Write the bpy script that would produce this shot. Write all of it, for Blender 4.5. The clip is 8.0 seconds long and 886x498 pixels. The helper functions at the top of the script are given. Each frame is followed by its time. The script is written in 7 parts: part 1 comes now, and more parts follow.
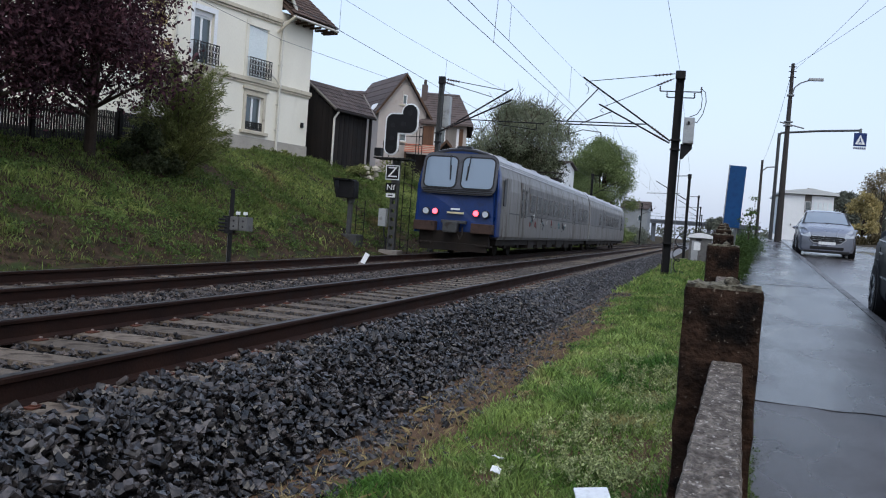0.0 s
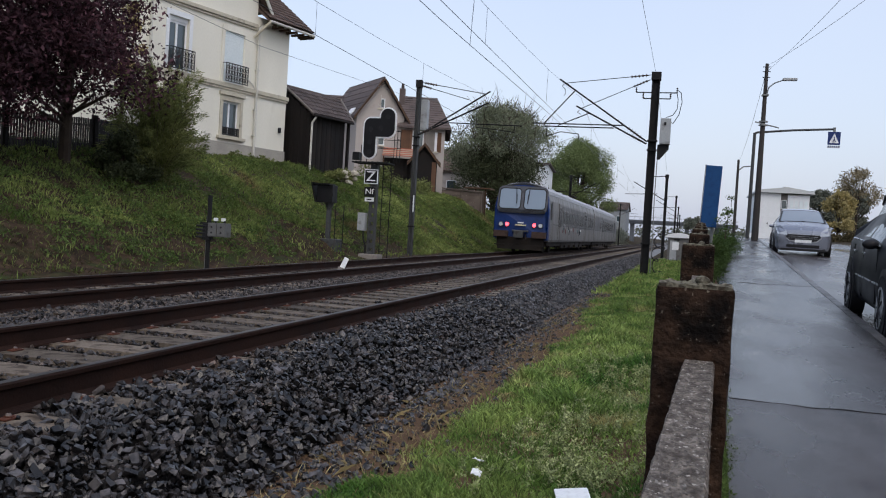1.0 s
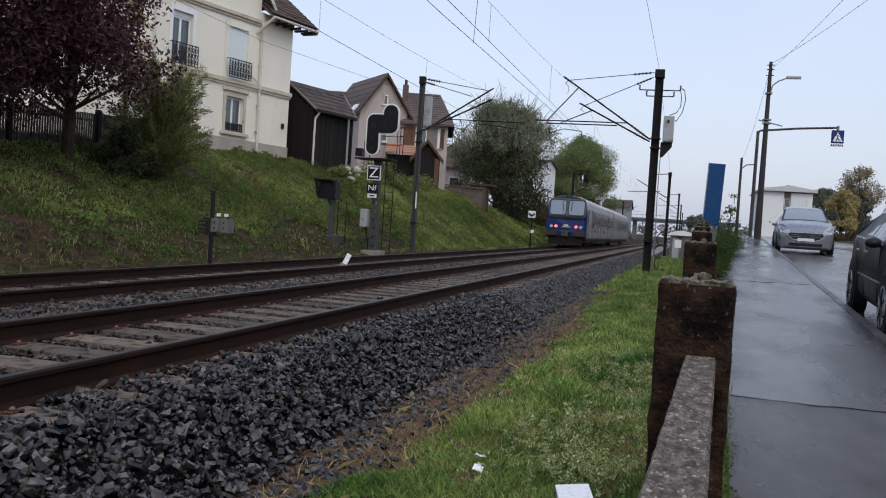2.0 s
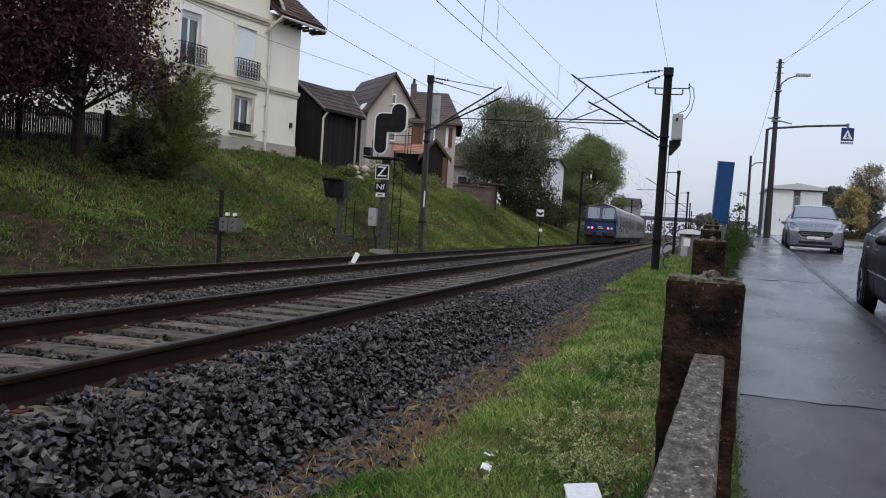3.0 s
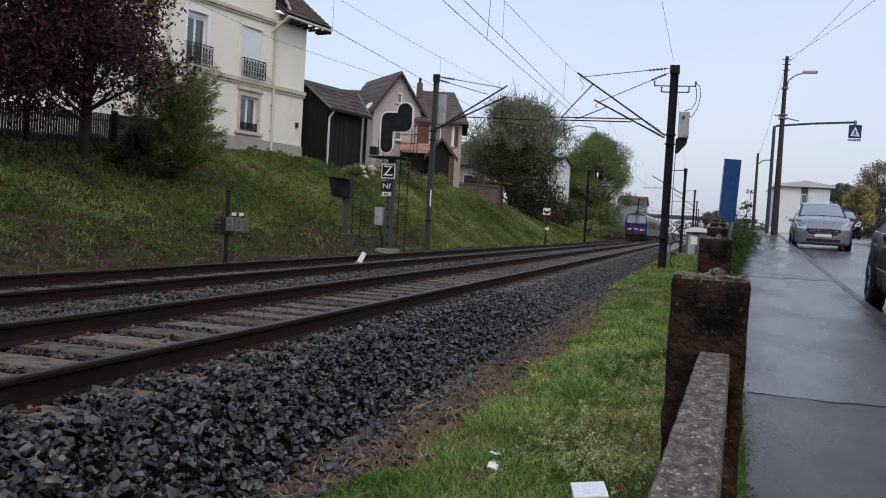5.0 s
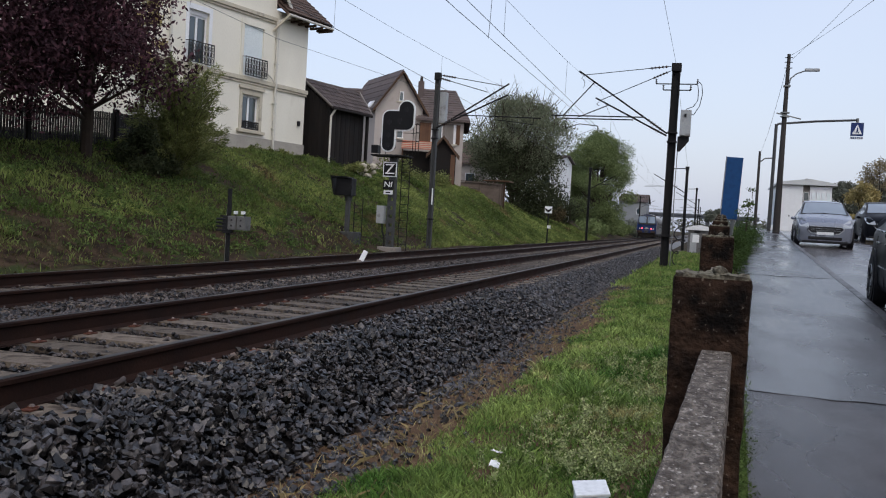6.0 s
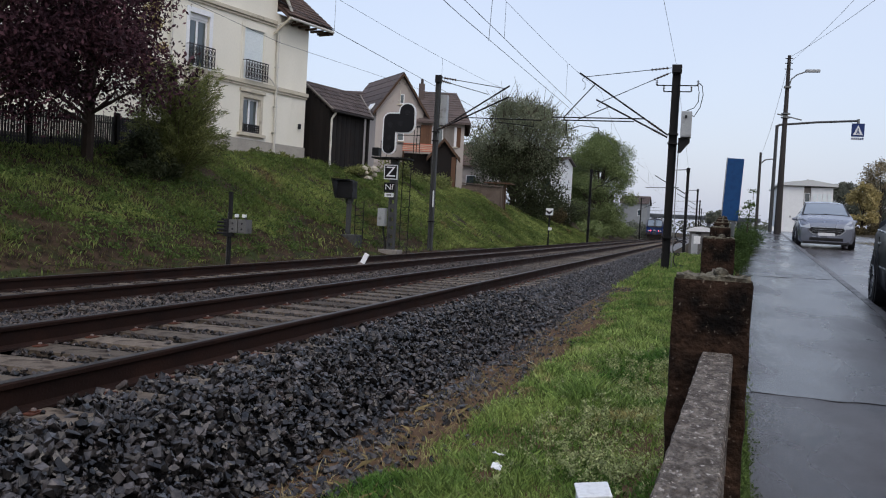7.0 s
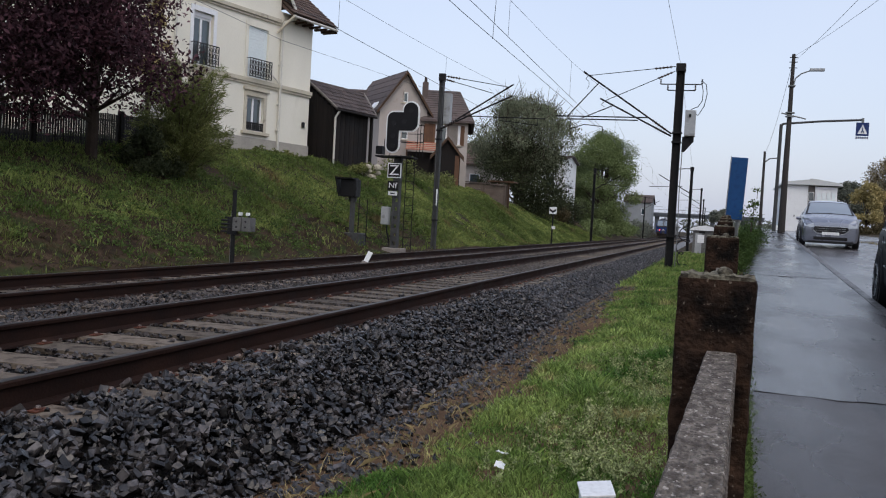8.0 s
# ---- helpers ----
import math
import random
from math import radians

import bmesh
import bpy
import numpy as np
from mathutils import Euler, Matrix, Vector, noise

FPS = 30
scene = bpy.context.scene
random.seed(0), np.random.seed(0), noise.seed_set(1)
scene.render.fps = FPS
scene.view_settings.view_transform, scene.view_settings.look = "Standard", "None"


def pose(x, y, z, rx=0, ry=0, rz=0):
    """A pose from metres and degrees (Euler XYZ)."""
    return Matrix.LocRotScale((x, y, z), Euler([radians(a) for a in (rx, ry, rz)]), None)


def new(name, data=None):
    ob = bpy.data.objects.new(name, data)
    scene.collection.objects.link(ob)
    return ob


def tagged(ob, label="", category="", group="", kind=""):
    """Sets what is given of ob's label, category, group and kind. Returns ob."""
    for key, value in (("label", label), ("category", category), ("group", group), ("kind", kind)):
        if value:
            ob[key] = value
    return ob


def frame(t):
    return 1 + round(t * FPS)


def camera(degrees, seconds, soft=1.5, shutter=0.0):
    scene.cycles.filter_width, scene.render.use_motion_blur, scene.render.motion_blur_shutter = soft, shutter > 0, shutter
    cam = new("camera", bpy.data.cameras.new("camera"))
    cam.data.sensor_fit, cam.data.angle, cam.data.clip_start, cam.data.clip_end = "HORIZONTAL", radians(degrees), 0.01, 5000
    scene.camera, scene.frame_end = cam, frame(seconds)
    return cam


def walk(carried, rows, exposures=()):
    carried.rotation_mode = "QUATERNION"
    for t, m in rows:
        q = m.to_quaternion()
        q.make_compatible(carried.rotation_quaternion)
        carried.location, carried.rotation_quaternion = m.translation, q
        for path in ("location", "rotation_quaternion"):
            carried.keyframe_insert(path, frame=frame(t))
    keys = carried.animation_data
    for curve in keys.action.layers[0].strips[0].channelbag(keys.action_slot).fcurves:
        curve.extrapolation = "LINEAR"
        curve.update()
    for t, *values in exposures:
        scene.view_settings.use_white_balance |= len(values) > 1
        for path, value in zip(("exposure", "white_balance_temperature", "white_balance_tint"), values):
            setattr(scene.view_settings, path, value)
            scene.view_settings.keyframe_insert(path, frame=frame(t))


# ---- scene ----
cam = camera(53.0, 8.0, soft=1.1)


# camera: held in the hand by a roadside fence
E_X, E_Y, E_Z = 0.0, 0.0, 0.955
SHOT = [(0, -1.694, -4.230, 16.275, -.019, -.004, .003), (.5, -1.318, -3.762, 15.909, -.013, .013, .004),
        (1, -1.393, -3.442, 14.967, -.006, .004, .003), (1.5, -1.530, -3.693, 14.927, -.006, -.010, .002),
        (3, -1.720, -3.609, 15.665, -.004, .000, -.001), (3.5, -1.777, -3.661, 15.905, -.004, .003, .0),
        (4, -1.950, -3.856, 15.879, -.004, .002, -.002), (4.5, -1.777, -3.457, 15.983, -.001, .002, -.001),
        (6, -1.924, -3.334, 16.193, .0, .003, -.001), (6.5, -1.871, -3.204, 16.287, .001, .009, -.001),
        (7, -1.777, -3.112, 16.262, .001, .002, .0), (7.5, -1.831, -3.170, 16.345, .0, -.006, .0),
        (8, -1.885, -3.218, 16.483, .0, .0, .0)]
walk(cam, [(t, pose(E_X + x, E_Y + y, E_Z + z, 90 + p, r, w)) for t, p, r, w, x, y, z in SHOT],
     [(0, .20, 6100, 7), (.5, .11, 6300, 8), (1, .05, 6450, 9.5), (3, .03, 6500, 10), (8, .02, 6500, 10)])

# overcast daylight after rain
world = bpy.data.worlds.new("overcast")
scene.world = world
world.use_nodes = True
wn, wl = world.node_tree.nodes, world.node_tree.links
sky = wn.new("ShaderNodeTexSky")
sky.sky_type, sky.sun_disc = "NISHITA", False
sky.sun_elevation, sky.sun_rotation = radians(48), radians(150)
sky.air_density, sky.dust_density, sky.ozone_density = 1.2, 4.0, 1.0
cloud = wn.new("ShaderNodeTexNoise")
cloud.inputs["Scale"].default_value, cloud.inputs["Detail"].default_value = 1.6, 4
ramp = wn.new("ShaderNodeValToRGB")
ramp.color_ramp.elements[0].color, ramp.color_ramp.elements[1].color = (.625, .70, .925, 1), (.755, .80, .965, 1)
ramp.color_ramp.elements[0].position, ramp.color_ramp.elements[1].position = .3, .7
coord = wn.new("ShaderNodeTexCoord")
wl.new(coord.outputs["Generated"], cloud.inputs["Vector"])
wl.new(cloud.outputs["Fac"], ramp.inputs["Fac"])
back = wn["Background"]
back.inputs["Strength"].default_value = 0.08
wl.new(sky.outputs["Color"], back.inputs["Color"])
veil = wn.new("ShaderNodeBackground")
veil.inputs["Strength"].default_value = 0.66
wl.new(ramp.outputs["Color"], veil.inputs["Color"])
both = wn.new("ShaderNodeAddShader")
wl.new(back.outputs[0], both.inputs[0])
wl.new(veil.outputs[0], both.inputs[1])
wl.new(both.outputs[0], wn["World Output"].inputs["Surface"])
sun = new("sun", bpy.data.lights.new("sun", "SUN"))
sun.data.energy, sun.data.angle, sun.data.color = 0.5, radians(30), (1, .97, .93)
sun.matrix_world = pose(0, 0, 60, 42, 0, 30)
scene.view_settings.exposure = 0.0


# ---- materials ----
def mat(name, c1, c2, rough=.7, metal=0.0, scale=6.0, fine=60.0, bump=.15, spread=.5, rnd=0.0, island=False, stain=None,
        stain_at=.58, stain_scale=2.0, spec=.22, rough_var=.12, coat=0.0, stretch=(1, 1, 1), where="Object", speck=.6, thin=0.0):
    """Two colours mixed by coarse and fine noise, optional stains, fine relief, and a random tint per piece."""
    m = bpy.data.materials.new(name)
    m.use_nodes = True
    n, l = m.node_tree.nodes, m.node_tree.links
    b = n["Principled BSDF"]
    tc, mp = n.new("ShaderNodeTexCoord"), n.new("ShaderNodeMapping")
    mp.inputs["Scale"].default_value = stretch
    l.new(tc.outputs[where], mp.inputs["Vector"])

    def noise_tex(s, d=5):
        t = n.new("ShaderNodeTexNoise")
        t.inputs["Scale"].default_value, t.inputs["Detail"].default_value = s, d
        l.new(mp.outputs["Vector"], t.inputs["Vector"])
        return t.outputs["Fac"]

    def mix(kind, f, a, c):
        x = n.new("ShaderNodeMix")
        x.data_type, x.blend_type = "RGBA", kind
        for v, s in ((f, x.inputs["Factor"]), (a, x.inputs["A"]), (c, x.inputs["B"])):
            if isinstance(v, (int, float)):
                s.default_value = v
            elif isinstance(v, tuple):
                s.default_value = (*v, 1)
            else:
                l.new(v, s)
        return x.outputs["Result"]

    def band(v, lo, hi, a=0.0, c=1.0):
        r = n.new("ShaderNodeMapRange")
        r.inputs["From Min"].default_value, r.inputs["From Max"].default_value = lo, hi
        r.inputs["To Min"].default_value, r.inputs["To Max"].default_value = a, c
        l.new(v, r.inputs["Value"])
        return r.outputs["Result"]

    big, small = noise_tex(scale), noise_tex(fine, 3)
    col = mix("MIX", band(big, .5 - spread / 2, .5 + spread / 2), c1, c2)
    dark = tuple(v * .72 for v in c1)
    col = mix("MIX", band(small, .45, .75, 0, speck), col, dark)
    if stain:
        col = mix("MIX", band(noise_tex(stain_scale, 8), stain_at, stain_at + .12, 0, .85), col, stain)
    if rnd:
        info = n.new("ShaderNodeNewGeometry") if island else n.new("ShaderNodeObjectInfo")
        v = band(info.outputs["Random Per Island" if island else "Random"], 0, 1, 1 - rnd, 1 + rnd)
        h = n.new("ShaderNodeHueSaturation")
        l.new(v, h.inputs["Value"])
        l.new(col, h.inputs["Color"])
        col = h.outputs["Color"]
    l.new(col, b.inputs["Base Color"])
    l.new(band(big, .3, .7, max(.02, rough - rough_var), min(1, rough + rough_var)), b.inputs["Roughness"])
    b.inputs["Metallic"].default_value, b.inputs["Specular IOR Level"].default_value = metal, spec
    b.inputs["Coat Weight"].default_value = coat
    b.inputs["Coat Roughness"].default_value = .08
    if bump:
        bp = n.new("ShaderNodeBump")
        bp.inputs["Strength"].default_value, bp.inputs["Distance"].default_value = bump, .01
        l.new(small, bp.inputs["Height"])
        l.new(bp.outputs["Normal"], b.inputs["Normal"])
    if thin:
        tr, mx = n.new("ShaderNodeBsdfTranslucent"), n.new("ShaderNodeMixShader")
        l.new(col, tr.inputs["Color"])
        mx.inputs["Fac"].default_value = thin
        l.new(b.outputs[0], mx.inputs[1])
        l.new(tr.outputs[0], mx.inputs[2])
        l.new(mx.outputs[0], n["Material Output"].inputs["Surface"])
    return m


def glow(name, colour, strength):
    m = bpy.data.materials.new(name)
    m.use_nodes = True
    b = m.node_tree.nodes["Principled BSDF"]
    b.inputs["Base Color"].default_value = (*colour, 1)
    b.inputs["Emission Color"].default_value, b.inputs["Emission Strength"].default_value = (*colour, 1), strength
    return m


def glass_mat(name, tint, rough=.04):
    m = bpy.data.materials.new(name)
    m.use_nodes = True
    b = m.node_tree.nodes["Principled BSDF"]
    b.inputs["Base Color"].default_value, b.inputs["Roughness"].default_value = (*tint, 1), rough
    b.inputs["Specular IOR Level"].default_value, b.inputs["Coat Weight"].default_value = .8, .6
    return m


STONE = mat("ballast_stone", (.003, .0028, .003), (.060, .054, .054), .34, scale=11, fine=60, bump=.2, rnd=.98, island=True, stain=(.15, .110, .092), stain_at=.65, stain_scale=3, spec=.45, spread=.22)
# Near bed painted dark as shaded gaps, far copy painted pale as lit tops
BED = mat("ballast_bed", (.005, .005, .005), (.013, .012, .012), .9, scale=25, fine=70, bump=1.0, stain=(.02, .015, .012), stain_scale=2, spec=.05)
LITBED = mat("far_ballast_lit", (.045, .041, .041), (.125, .115, .112), .5, scale=9, fine=16, bump=1.0, stain=(.12, .095, .078), stain_at=.6, stain_scale=1.2, spec=.4, spread=.3)
SLEEPER = mat("sleeper_concrete", (.090, .071, .053), (.185, .153, .120), .72, scale=6, fine=50, bump=.6, rnd=.45, stain=(.036, .025, .018), stain_at=.49, stain_scale=7, spec=.16)
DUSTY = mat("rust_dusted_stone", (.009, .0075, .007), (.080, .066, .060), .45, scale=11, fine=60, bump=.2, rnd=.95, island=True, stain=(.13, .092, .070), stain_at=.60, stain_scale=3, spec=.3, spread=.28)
RUST = mat("rail_rust", (.012, .0055, .004), (.034, .016, .011), .75, scale=3, fine=50, bump=.3, spec=.14)
RAILTOP = mat("rail_running_surface", (.05, .047, .044), (.085, .08, .076), .5, metal=.4, scale=4, fine=60, bump=.05)
CLIP = mat("fastening_clip", (.075, .030, .020), (.13, .048, .03), .75, scale=8, fine=50)
BOLT = mat("bolt_head", (.16, .13, .12), (.26, .22, .20), .5, metal=.3)
SOIL = mat("soil_under_grass", (.070, .042, .025), (.150, .094, .058), .95, scale=9, fine=60, bump=1.0, stain=(.050, .048, .020), stain_at=.60, stain_scale=2.6, spec=.08)
BANK = mat("bank_turf", (.018, .012, .008), (.074, .050, .032), .95, scale=3.5, fine=18, bump=1.0, stain=(.030, .044, .014), stain_at=.52, stain_scale=1.6, spec=.08, spread=.3)
TAR = mat("tar_seam", (.016, .016, .017), (.028, .028, .030), .45, scale=8, fine=60)
GRASS = mat("grass_blades", (.070, .150, .028), (.290, .375, .110), .6, scale=1.3, fine=14, bump=0, rnd=.6, island=True, stain=(.40, .34, .16), stain_at=.58, stain_scale=2.2, spec=.16, spread=.3, thin=.25)
TURF = mat("bank_grass", (.070, .105, .027), (.265, .315, .100), .7, scale=.28, fine=3, bump=0, rnd=.34, island=True, stain=(.185, .135, .070), stain_at=.58, stain_scale=.7, spec=.08, spread=.3, thin=.25)
DRY = mat("dry_stems", (.22, .17, .08), (.32, .26, .13), .8, scale=3, fine=30, bump=0, rnd=.4, island=True)
ASPHALT = mat("wet_asphalt", (.014, .012, .012), (.040, .035, .035), .23, scale=1.1, fine=260, bump=.22, rough_var=.17, spec=.34, stain=(.009, .0079, .0079), stain_at=.54, stain_scale=3.0, stretch=(1, .4, 1))
ROUGHPATH = mat("coarse_asphalt", (.021, .0178, .0175), (.062, .054, .053), .30, scale=1.6, fine=330, bump=.35, rough_var=.2, spec=.36, stain=(.011, .0097, .0097), stain_at=.54, stain_scale=4.0, speck=.8, stretch=(1, .5, 1))
ROADM = mat("wet_road", (.050, .045, .046), (.085, .077, .077), .22, scale=.6, fine=120, bump=.14, rough_var=.12, spec=.5, stain=(.034, .031, .032), stain_scale=.5, stretch=(1, .4, 1))
KERBM = mat("kerb_stone", (.045, .042, .041), (.080, .075, .073), .4, scale=4, fine=60, bump=.3, rnd=.2)
POST = mat("old_concrete", (.004, .003, .0026), (.050, .029, .019), .9, scale=13, fine=80, bump=1.0, stain=(.24, .21, .17), stain_at=.635, stain_scale=110, spec=.1, spread=.28)
DARKGALV = mat("dark_painted_steel", (.045, .047, .048), (.075, .078, .08), .6, scale=4, fine=50, bump=.15, stain=(.03, .026, .022), stain_scale=4)
DIMBOX = mat("grimy_box", (.10, .10, .10), (.16, .16, .155), .65, scale=4, fine=40, bump=.1, stain=(.06, .055, .05), stain_scale=5)
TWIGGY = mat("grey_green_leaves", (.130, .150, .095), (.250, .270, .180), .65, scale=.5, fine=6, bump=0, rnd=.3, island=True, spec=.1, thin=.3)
PALEROOF = mat("pale_roofing", (.46, .48, .48), (.56, .58, .58), .7, scale=1, fine=20, bump=.1)
POSTTOP = mat("lichened_concrete", (.09, .08, .056), (.26, .245, .19), .9, scale=45, fine=120, bump=.8, stain=(.022, .017, .012), stain_at=.50, stain_scale=50, spec=.1)
RAILC = mat("weathered_concrete_rail", (.075, .062, .051), (.270, .235, .200), .9, scale=70, fine=260, bump=1.0, stain=(.58, .53, .47), stain_at=.59, stain_scale=190, spec=.12, speck=.95, spread=.3, stretch=(1, .45, 1))
PLASTER = mat("cream_render", (.70, .675, .58), (.79, .765, .67), .9, scale=.7, fine=25, bump=.12, stain=(.60, .57, .48), stain_at=.60, stain_scale=.9, stretch=(1, 1, .4), speck=.2)
PLINTH = mat("grey_plinth", (.30, .28, .25), (.40, .38, .33), .9, scale=2, fine=30, bump=.3, stain=(.2, .19, .16), stain_scale=1.5)
TRIM = mat("stone_trim", (.46, .42, .33), (.56, .52, .42), .85, scale=2, fine=30, bump=.25, stain=(.3, .27, .22), stain_scale=3)
PVC = mat("white_joinery", (.72, .74, .76), (.8, .82, .84), .4, scale=3, fine=30, bump=.02)
SHUT = mat("pale_blue_shutter", (.68, .75, .76), (.76, .82, .83), .55, scale=3, fine=20, bump=.05)
PANE = glass_mat("window_glass", (.035, .055, .065))
IRON = mat("black_iron", (.012, .012, .013), (.025, .025, .027), .5, scale=10, fine=60)
PIPE = mat("zinc_pipe", (.50, .49, .44), (.62, .60, .54), .6, scale=2, fine=30, bump=.05)
TILE = mat("brown_roof_tile", (.075, .050, .040), (.135, .095, .078), .75, scale=3, fine=40, bump=.4, rnd=.3, stain=(.05, .05, .045), stain_scale=2)
SLATE = mat("weathered_roof", (.068, .053, .050), (.110, .088, .082), .8, scale=1.2, fine=30, bump=.4, rnd=.3, stain=(.045, .04, .037), stain_scale=1)
TARRED = mat("tarred_boards", (.008, .007, .007), (.020, .016, .014), .8, scale=2, fine=30, bump=.3, rnd=.35)
OLDBOARD = mat("weathered_fence_board", (.030, .028, .027), (.060, .056, .053), .85, scale=3, fine=40, bump=.3, rnd=.35, stretch=(1, 1, .2))
TIMBER = mat("brown_timber", (.06, .035, .022), (.11, .065, .04), .75, scale=3, fine=40, bump=.3, rnd=.25)
RENDER2 = mat("beige_render", (.36, .325, .30), (.44, .40, .37), .9, scale=.6, fine=20, bump=.15, stain=(.28, .25, .23), stain_scale=.8, speck=.25)
BROWNSH = mat("brown_shutter", (.105, .055, .032), (.15, .08, .048), .7, scale=2, fine=30, rnd=.15)
REDROOF = mat("red_awning", (.42, .12, .075), (.52, .17, .11), .7, scale=2, fine=20, rnd=.3)
WHITE = mat("white_paint", (.72, .74, .75), (.8, .82, .83), .55, scale=2, fine=30, bump=.05)
GREYWALL = mat("concrete_panel", (.17, .15, .135), (.25, .23, .21), .9, scale=1.5, fine=25, bump=.3, rnd=.15)
PANELWALL = mat("grimy_panel", (.10, .078, .066), (.165, .135, .115), .9, scale=1.5, fine=25, bump=.3, rnd=.2, stain=(.07, .058, .05), stain_scale=2)
STEEL = mat("dark_mast_steel", (.010, .010, .011), (.022, .022, .023), .7, scale=4, fine=50, bump=.2, stain=(.04, .03, .024), stain_at=.66, stain_scale=5, spec=.15)
GALV = mat("galvanised_steel", (.16, .17, .17), (.24, .25, .25), .5, metal=.35, scale=4, fine=50, bump=.1)
BLACKP = mat("black_signal_board", (.006, .006, .007), (.012, .012, .014), .5, scale=4, fine=40)
BOXGREY = mat("grey_cabinet", (.30, .32, .33), (.38, .40, .41), .5, scale=3, fine=40, bump=.05, stain=(.2, .2, .2), stain_scale=4)
WIRE = mat("wire_copper", (.05, .055, .06), (.09, .095, .10), .5, metal=.4, bump=0)
INSUL = mat("brown_insulator", (.035, .022, .018), (.06, .04, .03), .3, scale=8, fine=40)
CONC = mat("pole_concrete", (.034, .031, .030), (.060, .055, .053), .9, scale=2, fine=40, bump=.3, stretch=(1, 1, .2))
BLUESIGN = mat("blue_sign", (.005, .046, .145), (.008, .060, .185), .5, scale=1.5, fine=20, bump=.03)
NAVY = mat("navy_sign", (.012, .03, .12), (.02, .04, .15), .4, bump=0)
BLUE = mat("train_blue", (.005, .022, .100), (.008, .031, .148), .38, scale=1.2, fine=20, bump=.03, stain=(.010, .018, .060), stain_at=.62, stain_scale=1.5, coat=.12)
STAINLESS = mat("dirty_train_side", (.140, .136, .134), (.245, .240, .238), .45, metal=.25, scale=1.2, fine=25, bump=.05, stain=(.080, .066, .054), stain_at=.50, stain_scale=1.5, stretch=(1, 2.2, .35))
TROOF = mat("train_roof", (.34, .35, .37), (.44, .45, .47), .5, metal=.2, scale=1, fine=20, bump=.05, stain=(.2, .2, .2), stain_scale=1)
UNDER = mat("train_underframe", (.012, .010, .009), (.03, .024, .02), .85, scale=2, fine=30, bump=.4)
TDARK = mat("train_dark_band", (.030, .033, .040), (.055, .058, .068), .5, scale=2, fine=30)
TGREY = mat("train_grey_band", (.062, .066, .078), (.095, .10, .115), .5, scale=2, fine=30, stain=(.045, .045, .05), stain_scale=3)
TGRIME = mat("train_window_band", (.085, .085, .09), (.15, .15, .158), .45, metal=.2, scale=1.2, fine=25, bump=.05, stain=(.06, .054, .05), stain_at=.52, stain_scale=1.5, stretch=(1, 2.2, .35))
BUFFER = mat("rusty_buffer", (.040, .025, .020), (.075, .048, .040), .8, scale=5, fine=40, bump=.3, stain=(.02, .016, .014), stain_scale=6)
CREAM = mat("cream_plate", (.58, .53, .33), (.66, .60, .40), .6, bump=0)
SPRAYRED = mat("red_spray_paint", (.16, .030, .030), (.24, .05, .048), .6, bump=0)
SPRAYTEAL = mat("teal_spray_paint", (.05, .14, .16), (.08, .19, .21), .6, bump=0)
SPRAYDARK = mat("dark_spray_paint", (.02, .022, .03), (.04, .043, .055), .6, bump=0)
TGLASS = mat("train_side_glass", (.006, .007, .008), (.011, .013, .015), .3, bump=0, spec=.12)
# Cab panes carry a pale sky reflection in their base colour
CABGLASS = glass_mat("sky_toned_cab_glass", (.16, .215, .28), .05)
REDLAMP = glow("red_tail_lamp", (1.0, .07, .10), 4.0)
WHITELAMP = glass_mat("headlamp_glass", (.5, .55, .6), .1)
SILVER = mat("silver_car_paint", (.215, .235, .285), (.25, .272, .325), .28, metal=.55, scale=1, fine=300, bump=.01, coat=.6)
DARKCAR = mat("dark_car_paint", (.005, .006, .009), (.008, .010, .014), .42, scale=1, fine=300, bump=.01, spec=.06)
CARGLASS = mat("car_glass", (.05, .062, .075), (.07, .085, .10), .12, bump=0, spec=.5)
# Pale grey-blue base stands for the sky reflected in the windscreen
WINDSCREEN = glass_mat("sky_toned_windscreen", (.18, .22, .26), .05)
RUBBER = mat("tyre_rubber", (.012, .012, .013), (.022, .022, .024), .8, scale=8, fine=60)
ALLOY = mat("alloy_rim", (.4, .42, .44), (.5, .52, .54), .3, metal=.8, scale=4, fine=50)
BLACKTRIM = mat("black_plastic", (.012, .012, .014), (.02, .02, .022), .5, scale=6, fine=60)
CARLAMP = glass_mat("car_lamp", (.34, .38, .43), .08)
BARK = mat("bark", (.035, .026, .02), (.07, .052, .04), .9, scale=6, fine=40, bump=.8)


def leaf(name, c1, c2, rnd=.5, thin=.25):
    return mat(name, c1, c2, .65, scale=.8, fine=6, bump=0, rnd=rnd, island=True, spec=.10, thin=thin)


PURPLE = leaf("purple_leaves", (.028, .015, .021), (.115, .052, .064), .8, .2)
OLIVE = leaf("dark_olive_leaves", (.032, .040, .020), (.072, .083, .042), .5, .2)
# MIDGREEN, YELLOW, PALEDULL and FARGREEN have distance haze lightened into their colours
MIDGREEN = leaf("hazed_green_leaves", (.125, .165, .062), (.190, .235, .100), .22)
FEATHER = leaf("feathery_leaves", (.090, .112, .036), (.245, .260, .095), .45, .25)
YELLOW = leaf("autumn_leaves", (.30, .255, .115), (.44, .36, .165), .25)
DULL = leaf("dull_hedge_leaves", (.065, .054, .028), (.115, .092, .048))
PALEDULL = leaf("hazed_thin_leaves", (.20, .165, .10), (.29, .24, .15), .3)
FARGREEN = leaf("hazed_far_leaves", (.115, .125, .10), (.165, .175, .14), .3)
BANKWEED = leaf("bank_weed_leaves", (.045, .085, .022), (.145, .200, .060), .4)
